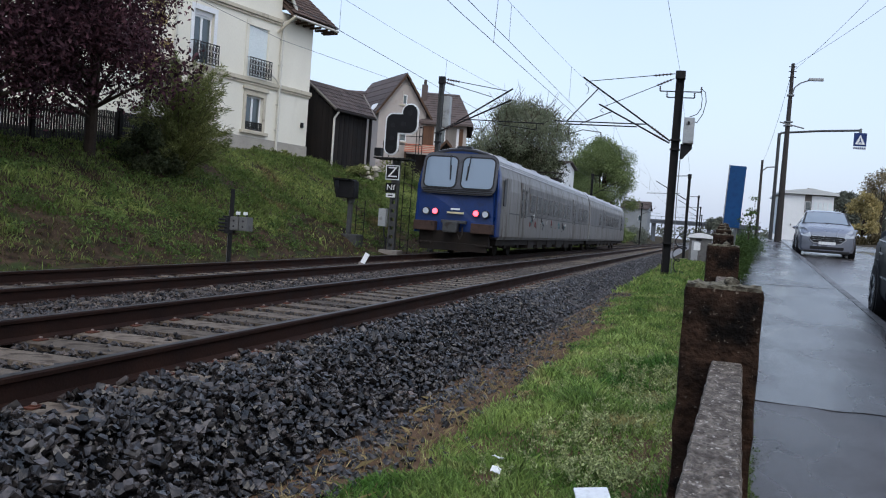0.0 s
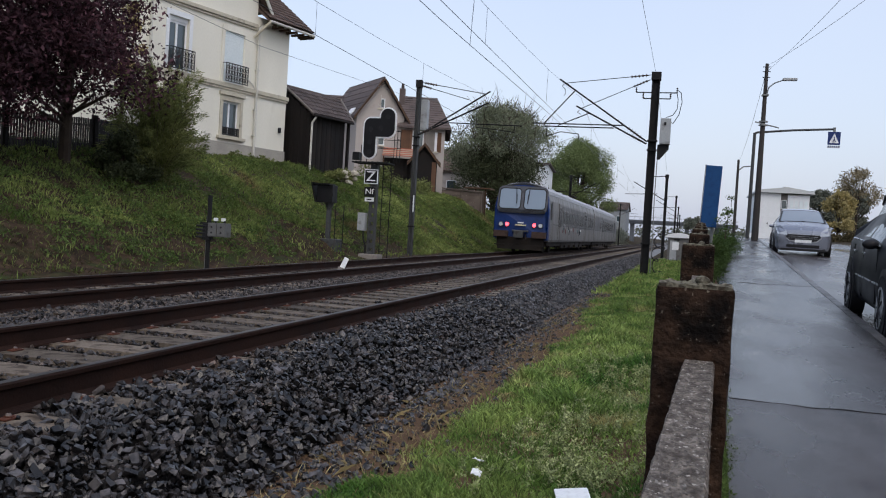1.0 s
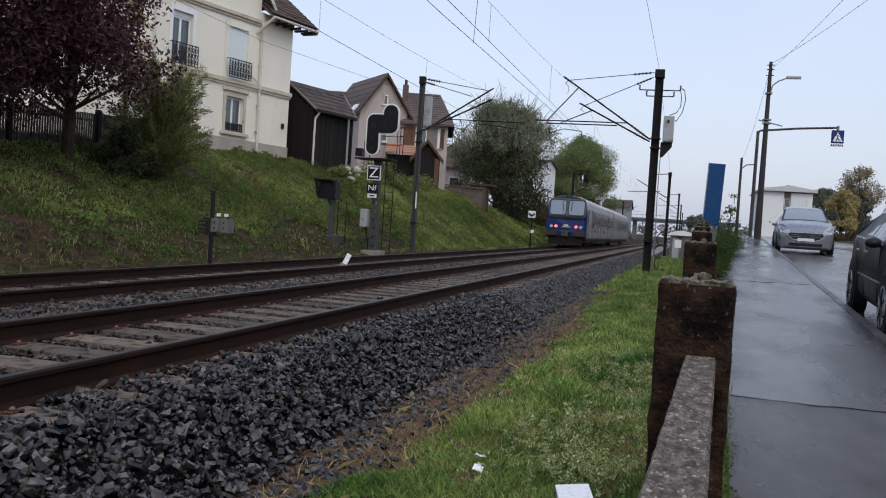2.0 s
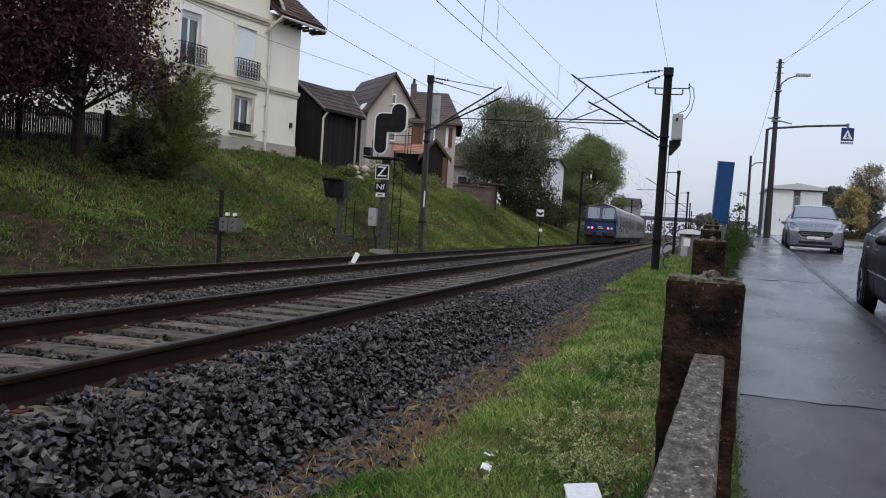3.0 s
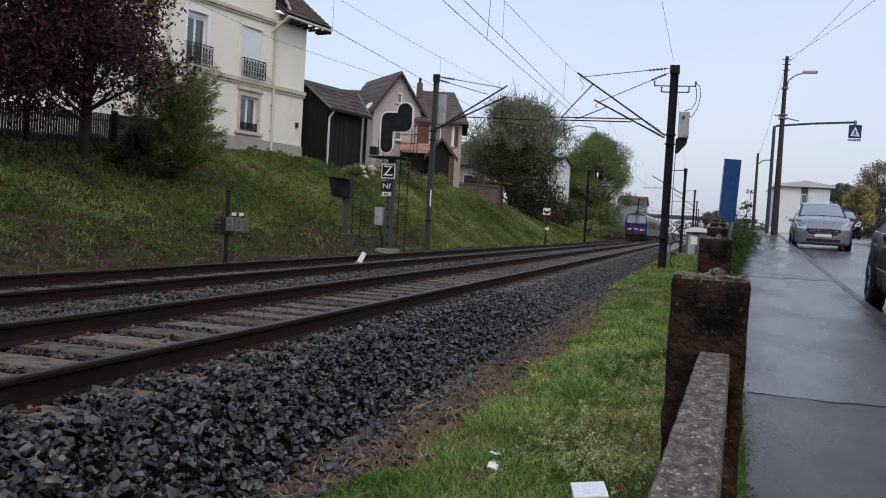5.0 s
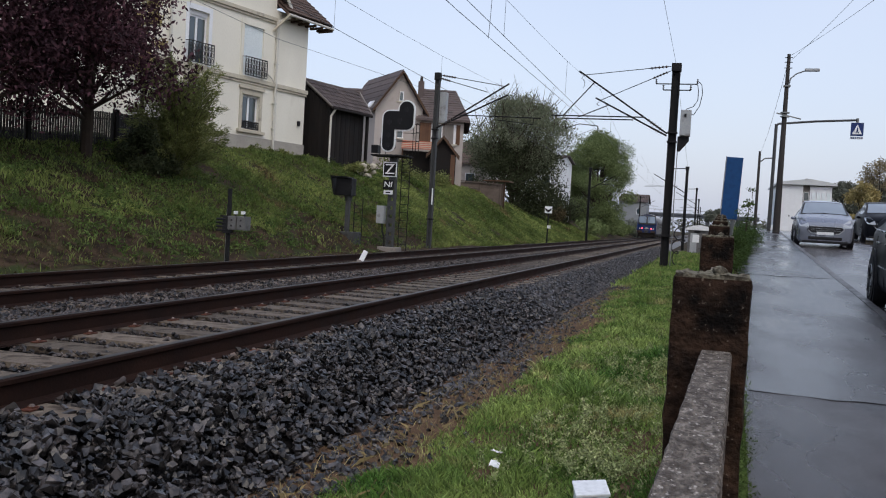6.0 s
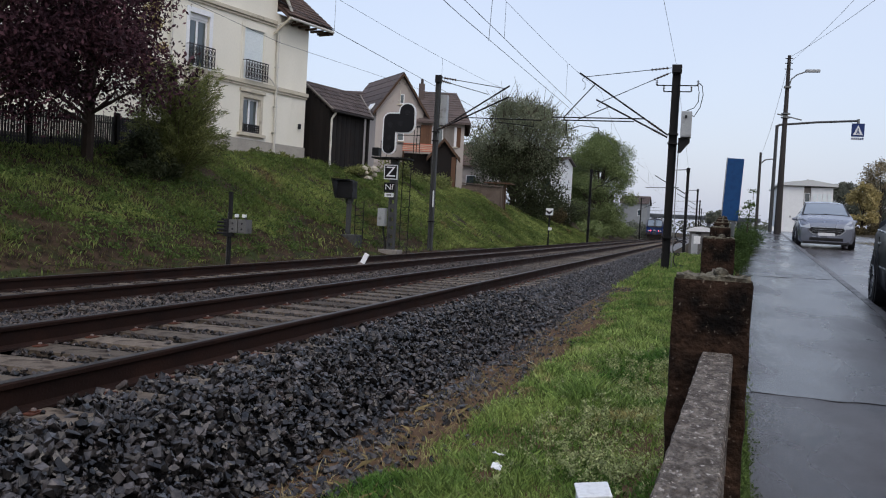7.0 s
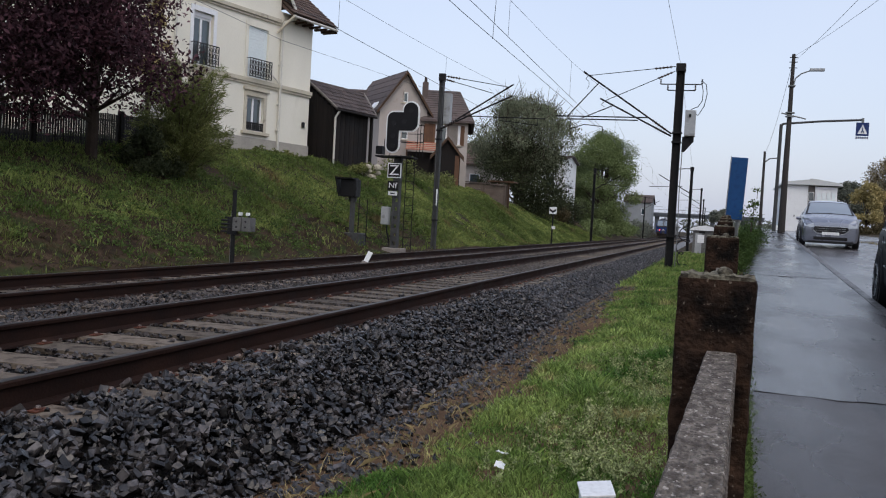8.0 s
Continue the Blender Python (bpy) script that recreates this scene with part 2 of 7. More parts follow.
# Wall grey lightened to carry the haze of distance
HAZEWALL = mat("hazed_far_wall", (.20, .215, .225), (.26, .275, .285), .9, scale=.8, fine=15, bump=.05)
BRIDGEM = mat("bluish_bridge_concrete", (.085, .095, .11), (.12, .13, .145), .85, scale=.5, fine=10, bump=.1, stain=(.06, .065, .07), stain_scale=.6)
IVY = leaf("ivy_leaves", (.030, .058, .016), (.070, .110, .030))


# ---- building helpers ----
def finish(bm, name, material, smooth=False):
    me = bpy.data.meshes.new(name)
    bmesh.ops.recalc_face_normals(bm, faces=bm.faces)
    bm.to_mesh(me)
    bm.free()
    for p in me.polygons:
        p.use_smooth = smooth
    if smooth:
        me.set_sharp_from_angle(angle=radians(32))
    me.materials.append(material)
    return me


def part(name, bm, material, parent=None, label="", smooth=False):
    """Link a bmesh (or a ready mesh) as one object under a thing or a part."""
    me = finish(bm, name, material, smooth) if isinstance(bm, bmesh.types.BMesh) else bm
    ob = new(name, me)
    ob.parent = parent
    return tagged(ob, label)


def thing(name, m, label, category, group="", kind=""):
    ob = new(name)
    ob.empty_display_size = .2
    ob.matrix_basis = m
    return tagged(ob, label, category, group, kind)


def box(bm, x0, x1, y0, y1, z0, z1, bevel=0.0, m=None):
    v = bmesh.ops.create_cube(bm, size=1.0)["verts"]
    t = Matrix.LocRotScale(((x0 + x1) / 2, (y0 + y1) / 2, (z0 + z1) / 2), None, (abs(x1 - x0), abs(y1 - y0), abs(z1 - z0)))
    bmesh.ops.transform(bm, matrix=(m or Matrix()) @ t, verts=v)
    if bevel:
        es = {e for w in v for e in w.link_edges}
        bmesh.ops.bevel(bm, geom=list(es), offset=bevel, segments=2, profile=.7, affect="EDGES")
    return bm


def bx(*a, **k):
    return box(bmesh.new(), *a, **k)


def rod(bm, a, b, r, r2=None, n=8):
    a, b = Vector(a), Vector(b)
    d = b - a
    m = Matrix.Translation((a + b) / 2) @ d.to_track_quat("Z", "Y").to_matrix().to_4x4()
    bmesh.ops.create_cone(bm, cap_ends=True, segments=n, radius1=r, radius2=r if r2 is None else r2, depth=d.length, matrix=m)
    return bm


def rd(*a, **k):
    return rod(bmesh.new(), *a, **k)


def chain(bm, pts, r, n=6):
    for a, b in zip(pts, pts[1:]):
        rod(bm, a, b, r, n=n)
    return bm


def prism(bm, outline, y0, y1):
    """Extrude an outline of (x, z) along y."""
    a = [bm.verts.new((x, y0, z)) for x, z in outline]
    b = [bm.verts.new((x, y1, z)) for x, z in outline]
    k = len(outline)
    for i in range(k):
        bm.faces.new((a[i], a[(i + 1) % k], b[(i + 1) % k], b[i]))
    bm.faces.new(a)
    bm.faces.new(b[::-1])
    return bm


def rounded(x0, x1, z0, z1, r, n=5):
    out = []
    for cx, cz, s in ((x1 - r, z1 - r, 0), (x0 + r, z1 - r, 90), (x0 + r, z0 + r, 180), (x1 - r, z0 + r, 270)):
        for i in range(n + 1):
            a = radians(s + 90 * i / n)
            out.append((cx + r * math.cos(a), cz + r * math.sin(a)))
    return out


def cloud_mesh(name, material, verts, faces, kind="", label="", category="", parent=None):
    me = bpy.data.meshes.new(name)
    me.from_pydata(verts, [], faces)
    me.materials.append(material)
    ob = new(name, me)
    ob.parent = parent
    return tagged(ob, label, category, "", kind)


def smoothstep(a, b, x):
    """Eased step from 0 at a to 1 at b; a may lie above b."""
    t = max(0.0, min(1.0, (x - a) / (b - a)))
    return t * t * (3 - 2 * t)


# ---- the lie of the land ----
R_NEAR = (-3.413, -4.918)
R_FAR, Z_FAR = (-7.13, -8.635), -.095
C_NEAR, C_FAR = sum(R_NEAR) / 2, sum(R_FAR) / 2


def path_z(y):
    return -.12 + .033 * min(y, 42) + .012 * max(0, min(y - 42, 60))


def fence_x(y):
    return -.007 + .02 * y + .00045 * max(0, y - 4) ** 1.5


def path_left(y):
    return fence_x(y) + .13 + .012 * y


def kerb_x(y):
    return 1.50 + .0455 * y


def bank_top(y):
    return 2.45 + .05 * max(-10, min(y - 18, 17)) - .9 * smoothstep(60, 85, y) - .6 * smoothstep(85, 120, y)


def land(x, y):
    """Height of the ground, without the ballast, path and road laid on it."""
    top = bank_top(y)
    toe, crest = -10.9, -16.8
    if x < crest:
        z = top + min(1.2, (crest - x) * .06)
    elif x < toe:
        k = (toe - x) / (toe - crest)
        z = -.30 + (top + .30) * (k ** .85)
    elif x < -9.5:
        z = -.30
    elif x < -2.0:
        z = -.52
    else:
        f = path_left(y)
        edge = path_z(y) - .03
        low = -.47 + .12 * smoothstep(-2.0, -.4, x)
        if x < f:
            z = low + (edge - low) * smoothstep(f - .5 - .016 * y, f - .02, x)
        else:
            z = path_z(y) - .16
            if x > 9:
                z += .05 * min(x - 9, 40)
    return z


def lie(x, y):
    """Height of the uneven ground itself, on which things grow and lie."""
    if abs(x) > 60 or y > 250:
        return land(x, y)
    rough = .05 if x > -9 else .16
    n = noise.noise((x * .9, y * .9, 0)) * rough + noise.noise((x * .25, y * .25, 5)) * rough
    fade = smoothstep(-9.6, -10.0, x) if x < -6 else smoothstep(-2.0, -1.8, x) * smoothstep(path_left(y) - .1, path_left(y) - .3, x)
    return land(x, y) + n * fade


def ground_sheet():
    xs = [-900, -400, -150, -80, -50, -35, -28, -23, -20] + [-18 + .5 * i for i in range(18)] + [-9.6, -9.4, -8, -6, -4, -2.4, -2.0] + \
         [-1.8 + .2 * i for i in range(26)] + [3.6, 4, 5, 6, 8, 10, 14, 20, 30, 50, 90, 200, 500, 900]
    ys = [-300, -100, -40, -20, -10] + [-6 + .5 * i for i in range(60)] + [24 + 2 * i for i in range(40)] + [106, 112, 120, 135, 150, 180, 220, 280, 360, 500, 800, 1500]
    verts, faces = [], []
    for y in ys:
        for x in xs:
            verts.append((x, y, lie(x, y)))
    w = len(xs)
    for j in range(len(ys) - 1):
        for i in range(w - 1):
            a = j * w + i
            faces.append((a, a + 1, a + w + 1, a + w))
    ob = cloud_mesh("ground", SOIL, verts, faces, "structure", "rough grassy ground with bare brown soil and a steep turf bank", "ground")
    ob.data.materials.append(BANK)
    for p in ob.data.polygons:
        p.use_smooth = True
        if p.center.x < -9.5 or p.center.y > 60:
            p.material_index = 1
    return ob


def strip(name, material, left, right, z, ys, thick, label, category, cols=6, wave=0.0):
    """A paved strip with real thickness along the road."""
    bm = bmesh.new()
    rows = []
    for y in ys:
        a, b = left(y), right(y)
        rows.append([bm.verts.new((a + (b - a) * i / cols, y, z(y) + wave * noise.noise((i * .8, y * .5, 3)))) for i in range(cols + 1)])
    for r, s in zip(rows, rows[1:]):
        for i in range(cols):
            bm.faces.new((r[i], r[i + 1], s[i + 1], s[i]))
    ret = bmesh.ops.extrude_face_region(bm, geom=bm.faces[:])
    for v in ret["geom"]:
        if isinstance(v, bmesh.types.BMVert):
            v.co.z -= thick
    ob = part(name, bm, material, None, label, True)
    return tagged(ob, label, category, "", "structure")


def ballast_z(x):
    """Height of the ballast bed across both tracks."""
    if x > -2.75:
        return -.17 - .36 * min(1, (x + 2.75) / .75)
    if x > -5.6:
        return -.17
    if x > -6.4:
        return -.17 - .10 * smoothstep(-5.6, -6.4, x)
    if x > -9.3:
        return -.27
    return -.27 - .12 * min(1, (-9.3 - x) / .5)


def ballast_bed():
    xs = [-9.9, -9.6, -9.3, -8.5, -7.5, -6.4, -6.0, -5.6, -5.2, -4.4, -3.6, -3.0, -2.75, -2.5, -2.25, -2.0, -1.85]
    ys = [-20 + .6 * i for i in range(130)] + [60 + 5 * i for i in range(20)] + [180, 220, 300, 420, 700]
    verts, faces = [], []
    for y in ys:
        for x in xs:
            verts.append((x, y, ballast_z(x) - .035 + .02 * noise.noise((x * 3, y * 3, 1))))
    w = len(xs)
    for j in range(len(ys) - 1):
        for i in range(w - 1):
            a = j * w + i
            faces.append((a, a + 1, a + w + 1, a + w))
    ob = cloud_mesh("ballast_bed", BED, verts, faces, "structure", "bed of crushed stone, painted dark for gap shade near, paler far off", "ballast")
    ob.data.materials.append(LITBED)
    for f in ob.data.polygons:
        # Beyond 26 m the bed takes the lightened copy
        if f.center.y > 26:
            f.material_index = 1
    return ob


def stone_shapes(count, corners):
    """Broken lumps: hulls of a block with its corners knocked off unevenly."""
    rng = np.random.default_rng(5)
    out = []
    for _ in range(count):
        d = np.array([(a, b, c) for a in (-1, 1) for b in (-1, 1) for c in (-1, 1)]) * rng.uniform(.30, .78, (8, 3))
        d = np.concatenate([d, rng.normal(size=(corners - 8, 3)) * .52]) if corners > 8 else d[:corners]
        d = d * rng.uniform([.85, .6, .45], [1.25, .95, .85])
        bm = bmesh.new()
        for c in d:
            bm.verts.new(c)
        bmesh.ops.convex_hull(bm, input=bm.verts[:])
        bmesh.ops.delete(bm, geom=[v for v in bm.verts if not v.link_faces], context="VERTS")
        bmesh.ops.triangulate(bm, faces=bm.faces[:])
        bm.verts.index_update()
        out.append((np.array([v.co[:] for v in bm.verts]), np.array([[v.index for v in f.verts] for f in bm.faces])))
        bm.free()
    return out


def scatter_stones(name, places, sizes, label, corners=8, material=STONE):
    rng = np.random.default_rng(11)
    shapes = stone_shapes(40, corners)
    vs, fs, k = [], [], 0
    for (x, y, z), s in zip(places, sizes):
        v, faces = shapes[rng.integers(len(shapes))]
        a, b, c = rng.uniform(0, 6.28, 3)
        m = np.array(Euler(((a - 3.14) * .32, (b - 3.14) * .32, c)).to_matrix())
        vs.append(v @ m.T * s + (x, y, z))
        fs.append(faces + k)
        k += len(v)
    return cloud_mesh(name, material, np.concatenate(vs).tolist(), np.concatenate(fs).tolist(), "stuff", label, "ballast")


def ballast_stones():
    rng = np.random.default_rng(3)
    P, S = [], []

    def sow(n, x0, x1, y0, y1, s0, s1, skip=None, lift=0.0):
        for _ in range(n):
            x, y = rng.uniform(x0, x1), y0 + (y1 - y0) * rng.random() ** 1.25
            if skip and skip(x, y):
                continue
            P.append((x, y, ballast_z(x) - .014 + lift * rng.random() ** 1.6))
            S.append(s0 + (s1 - s0) * rng.random() ** 1.8)

    on_sleeper = lambda x, y: -5.62 < x < -2.92 and (((y - .076) / .6) % 1.0 < .57) and rng.random() < .93
    sow(17000, -3.25, -1.9, 2.2, 14, .016, .047, on_sleeper, .080)
    sow(4200, -3.0, -1.9, -6, 2.4, .03, .06, on_sleeper, .03)
    sow(11000, -3.0, -1.95, 14, 34, .022, .055, on_sleeper, .035)
    sow(4200, -3.1, -1.95, 34, 70, .03, .05, None, .025)
    sow(19000, -5.7, -3.0, 2.5, 30, .014, .036, on_sleeper, .022)
    sow(9500, -7.1, -5.6, 6, 34, .024, .05, None, .035)
    sow(5200, -8.6, -7.1, 9, 36, .022, .04, None, .02)
    sow(4400, -9.8, -8.6, 10, 40, .024, .045, None, .025)
    sow(5000, -9.8, -5.2, 34, 80, .03, .05, None, .015)
    # strays rolled into the grass
    for _ in range(3600):
        y = 3 + 24 * rng.random() ** 1.4
        x = -2.0 + abs(rng.normal(0, .27)) * (1 + .8 * noise.noise((y * 1.7, 3, 1)))
        P.append((x, y, lie(x, y) + .006))
        S.append(.008 + .034 * rng.random() ** 1.8)
    near = [i for i, q in enumerate(P) if q[0] > -3.2 and q[1] < 9.5]
    far = [i for i in range(len(P)) if P[i][0] > -3.2 and P[i][1] >= 9.5]
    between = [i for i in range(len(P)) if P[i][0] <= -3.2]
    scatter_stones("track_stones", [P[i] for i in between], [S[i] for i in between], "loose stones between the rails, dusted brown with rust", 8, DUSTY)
    scatter_stones("shoulder_stones", [P[i] for i in near], [S[i] for i in near], "loose dark crushed stones on the ballast shoulder, wet and angular", 11)
    return scatter_stones("ballast_stones", [P[i] for i in far], [S[i] for i in far], "loose dark grey crushed ballast stones, wet, a few rusty brown")


def rail_profile(x, z):
    return [(x - .075, z - .172), (x + .075, z - .172), (x + .072, z - .158), (x + .012, z - .14), (x + .010, z - .045),
            (x + .034, z - .032), (x + .036, z - .008), (x + .030, z), (x - .030, z), (x - .036, z - .008), (x - .034, z - .032),
            (x - .010, z - .045), (x - .012, z - .14), (x - .072, z - .158)]


def track(centre, rails, z, label, first, last, clips):
    t = thing("railway_track", pose(0, 0, 0), label, "railway track", "", "structure")
    for x in rails:
        r = part("rail", prism(bmesh.new(), rail_profile(x, z), -20, 420), RUST, t, "rusty steel rail")
        part("running_surface", bx(x - .026, x + .026, -20, 420, z + .0005, z + .003), RAILTOP, r, "polished rail head")
    top = z - .165
    bm = bmesh.new()
    out = [(-1.3, -.2), (1.3, -.2), (1.3, -.02), (1.27, 0), (-1.27, 0), (-1.3, -.02)]
    prism(bm, out, -.165, .165)
    me = finish(bm, "sleeper", SLEEPER)
    cb = bmesh.new()
    box(cb, -.03, .03, -.055, .055, 0, .010, .003)
    box(cb, -.02, .02, -.018, .018, .010, .018, .004)
    cm = finish(cb, "clip", CLIP)
    bb = bmesh.new()
    rod(bb, (0, 0, 0), (0, 0, .012), .016, .012, 8)
    bom = finish(bb, "bolt", BOLT)
    for i in range(first, last):
        y = .12 + .126 + .6 * i
        s = part("sleeper", me, None, t)
        s.location = (centre, y, top)
        if i < clips:
            for x in rails:
                for sx in (-1, 1):
                    c = part("clip", cm, None, s)
                    c.location = (x - centre + sx * .128, 0, .002)
                    b = part("bolt", bom, None, s)
                    b.location = (x - centre + sx * .125, 0, .019)
    far = bmesh.new()
    for i in range(last, 300):
        y = .246 + .6 * i
        box(far, centre - 1.3, centre + 1.3, y - .125, y + .125, top - .1, top)
    tagged(part("far_sleepers", far, SLEEPER, t), "", "", "", "stuff")
    return t


def fence_post(m, h=1.0, lichen=True):
    t = thing("fence_post", m, "square dark weathered concrete fence post with lichen on its top", "fence post", "posts of the roadside fence")
    bm = bmesh.new()
    box(bm, -.066, .066, -.055, .055, -h, -.004, .011)
    long_edges = [e for e in bm.edges if e.calc_length() > .5]
    bmesh.ops.subdivide_edges(bm, edges=long_edges, cuts=24, use_grid_fill=True)
    for v in bm.verts:
        k = v.co + Vector((m.translation.y, 0, 0))
        v.co += Vector((noise.noise(k * 22) * .005, noise.noise(k * 22 + Vector((5, 0, 0))) * .005, noise.noise(k * 30) * .004))
    part("shaft", bm, POST, t)
    cap = bmesh.new()
    n = 14
    grid = [[cap.verts.new((-.062 + .124 * i / n, -.050 + .100 * j / n, .0 + max(-.008, .007 * noise.noise((i * .55 + m.translation.y * 9, j * .55, 2)) + (.005 * noise.noise((i * 1.3, j * 1.3, 6)))))) for i in range(n + 1)] for j in range(n + 1)]
    for j in range(n):
        for i in range(n):
            cap.faces.new((grid[j][i], grid[j][i + 1], grid[j + 1][i + 1], grid[j + 1][i]))
    ret = bmesh.ops.extrude_face_region(cap, geom=cap.faces[:])
    for v in ret["geom"]:
        if isinstance(v, bmesh.types.BMVert):
            v.co.z -= .014
    part("crust", cap, POSTTOP, t, "crumbling pale lichened top", True)
    if lichen:
        lump = bmesh.new()
        bmesh.ops.create_icosphere(lump, subdivisions=2, radius=.014)
        for v in lump.verts:
            v.co = v.co * (1 + .3 * noise.noise(v.co * 60))
            v.co.z *= .7
        bmesh.ops.translate(lump, vec=(.012, -.01, .006), verts=lump.verts)
        part("moss_lump", lump, POSTTOP, t, "", True)
    return t


def fence():
    ys = [-.62, 1.60] + [3.84 + 2.24 * i for i in range(8)]
    for i, y in enumerate(ys):
        z = .885 + .0295 * (y - 1.6)
        fence_post(pose(fence_x(y), y + .055, z, 0, 0, -1.5 + (i % 3)), 1.02)
    for i, (a, b) in enumerate(zip(ys, ys[1:])):
        t = thing("fence_rail", pose(0, 0, 0), "rough square concrete fence rail speckled with lichen", "fence rail", "rails of the roadside fence")
        bm = bmesh.new()
        za, zb = .885 + .0295 * (a - 1.6) - .130, .885 + .0295 * (b - 1.6) - .130
        if i == 0:
            za = .757
        xa, xb = fence_x(a) + .005, fence_x(b) + .006
        if i == 0:
            xa, xb = -.051, .0385
        n = 140 if i == 0 else 20
        rows = []
        out = [(-.023, -.105), (.023, -.105), (.0265, -.09), (.026, -.006), (.0232, 0), (-.0232, 0), (-.026, -.006), (-.0265, -.09)]
        for k in range(n + 1):
            f = k / n
            y = a + .1 + (b - a - .1) * f
            x, z = xa + (xb - xa) * f, za + (zb - za) * f
            rows.append([bm.verts.new((x + px + noise.noise((px * 90, y * 45, pz * 90)) * .0016, y, z + pz + noise.noise((px * 90, y * 45, 3 + pz * 90)) * .0016)) for px, pz in out])
        for r, s in zip(rows, rows[1:]):
            for k in range(8):
                bm.faces.new((r[k], r[(k + 1) % 8], s[(k + 1) % 8], s[k]))
        bm.faces.new(rows[0])
        bm.faces.new(rows[-1][::-1])
        part("beam", bm, RAILC, t)


GROUND = ground_sheet()
YS = [-30, -15, -8, -4] + [-2 + 1.0 * i for i in range(60)] + [60, 66, 74, 84, 96, 110, 130]
SEAM_Y = 5.45
PAVING = strip("pavement", ASPHALT, path_left, lambda y: kerb_x(y) - .12, lambda y: path_z(y), [SEAM_Y] + [y for y in YS if y > SEAM_Y], .2, "wet dark asphalt footpath with cracks and a sheen", "pavement", 8, .006)
strip("pavement", ROUGHPATH, path_left, lambda y: kerb_x(y) - .12, lambda y: path_z(y), [y for y in YS if y < SEAM_Y] + [SEAM_Y - .004], .2, "coarser damp asphalt patch of the footpath", "pavement", 8, .006)
strip("road", ROADM, kerb_x, lambda y: kerb_x(y) + 6.0, lambda y: path_z(y) - .10, YS, .12, "wet grey asphalt road climbing gently", "road", 6, .006)
for k, (ys_, amp) in enumerate(((SEAM_Y, .05), (14.8, .2))):
    bm = bmesh.new()
    n, rows = 26, []
    for i in range(n + 1):
        x0, x1 = path_left(ys_) + .03, kerb_x(ys_) - .14
        x = x0 + (x1 - x0) * i / n
        y = ys_ + amp * noise.noise((x * 2.1, k * 5.0, 0)) + amp * .4 * noise.noise((x * 7, k * 3.0, 4)) + .12 * (x - x0) * k
        w = .001 + .004 * abs(noise.noise((x * 3, k * 2.0, 8)))
        rows.append([bm.verts.new((x, y + s * w, path_z(y) + z)) for s, z in ((-1, -.02), (1, -.02), (1, .0045), (-1, .0035))])
    for r, s in zip(rows, rows[1:]):
        for j in range(4):
            bm.faces.new((r[j], r[(j + 1) % 4], s[(j + 1) % 4], s[j]))
    part("tar_seam", bm, TAR, PAVING, "dark tar seam")
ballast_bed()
fence()


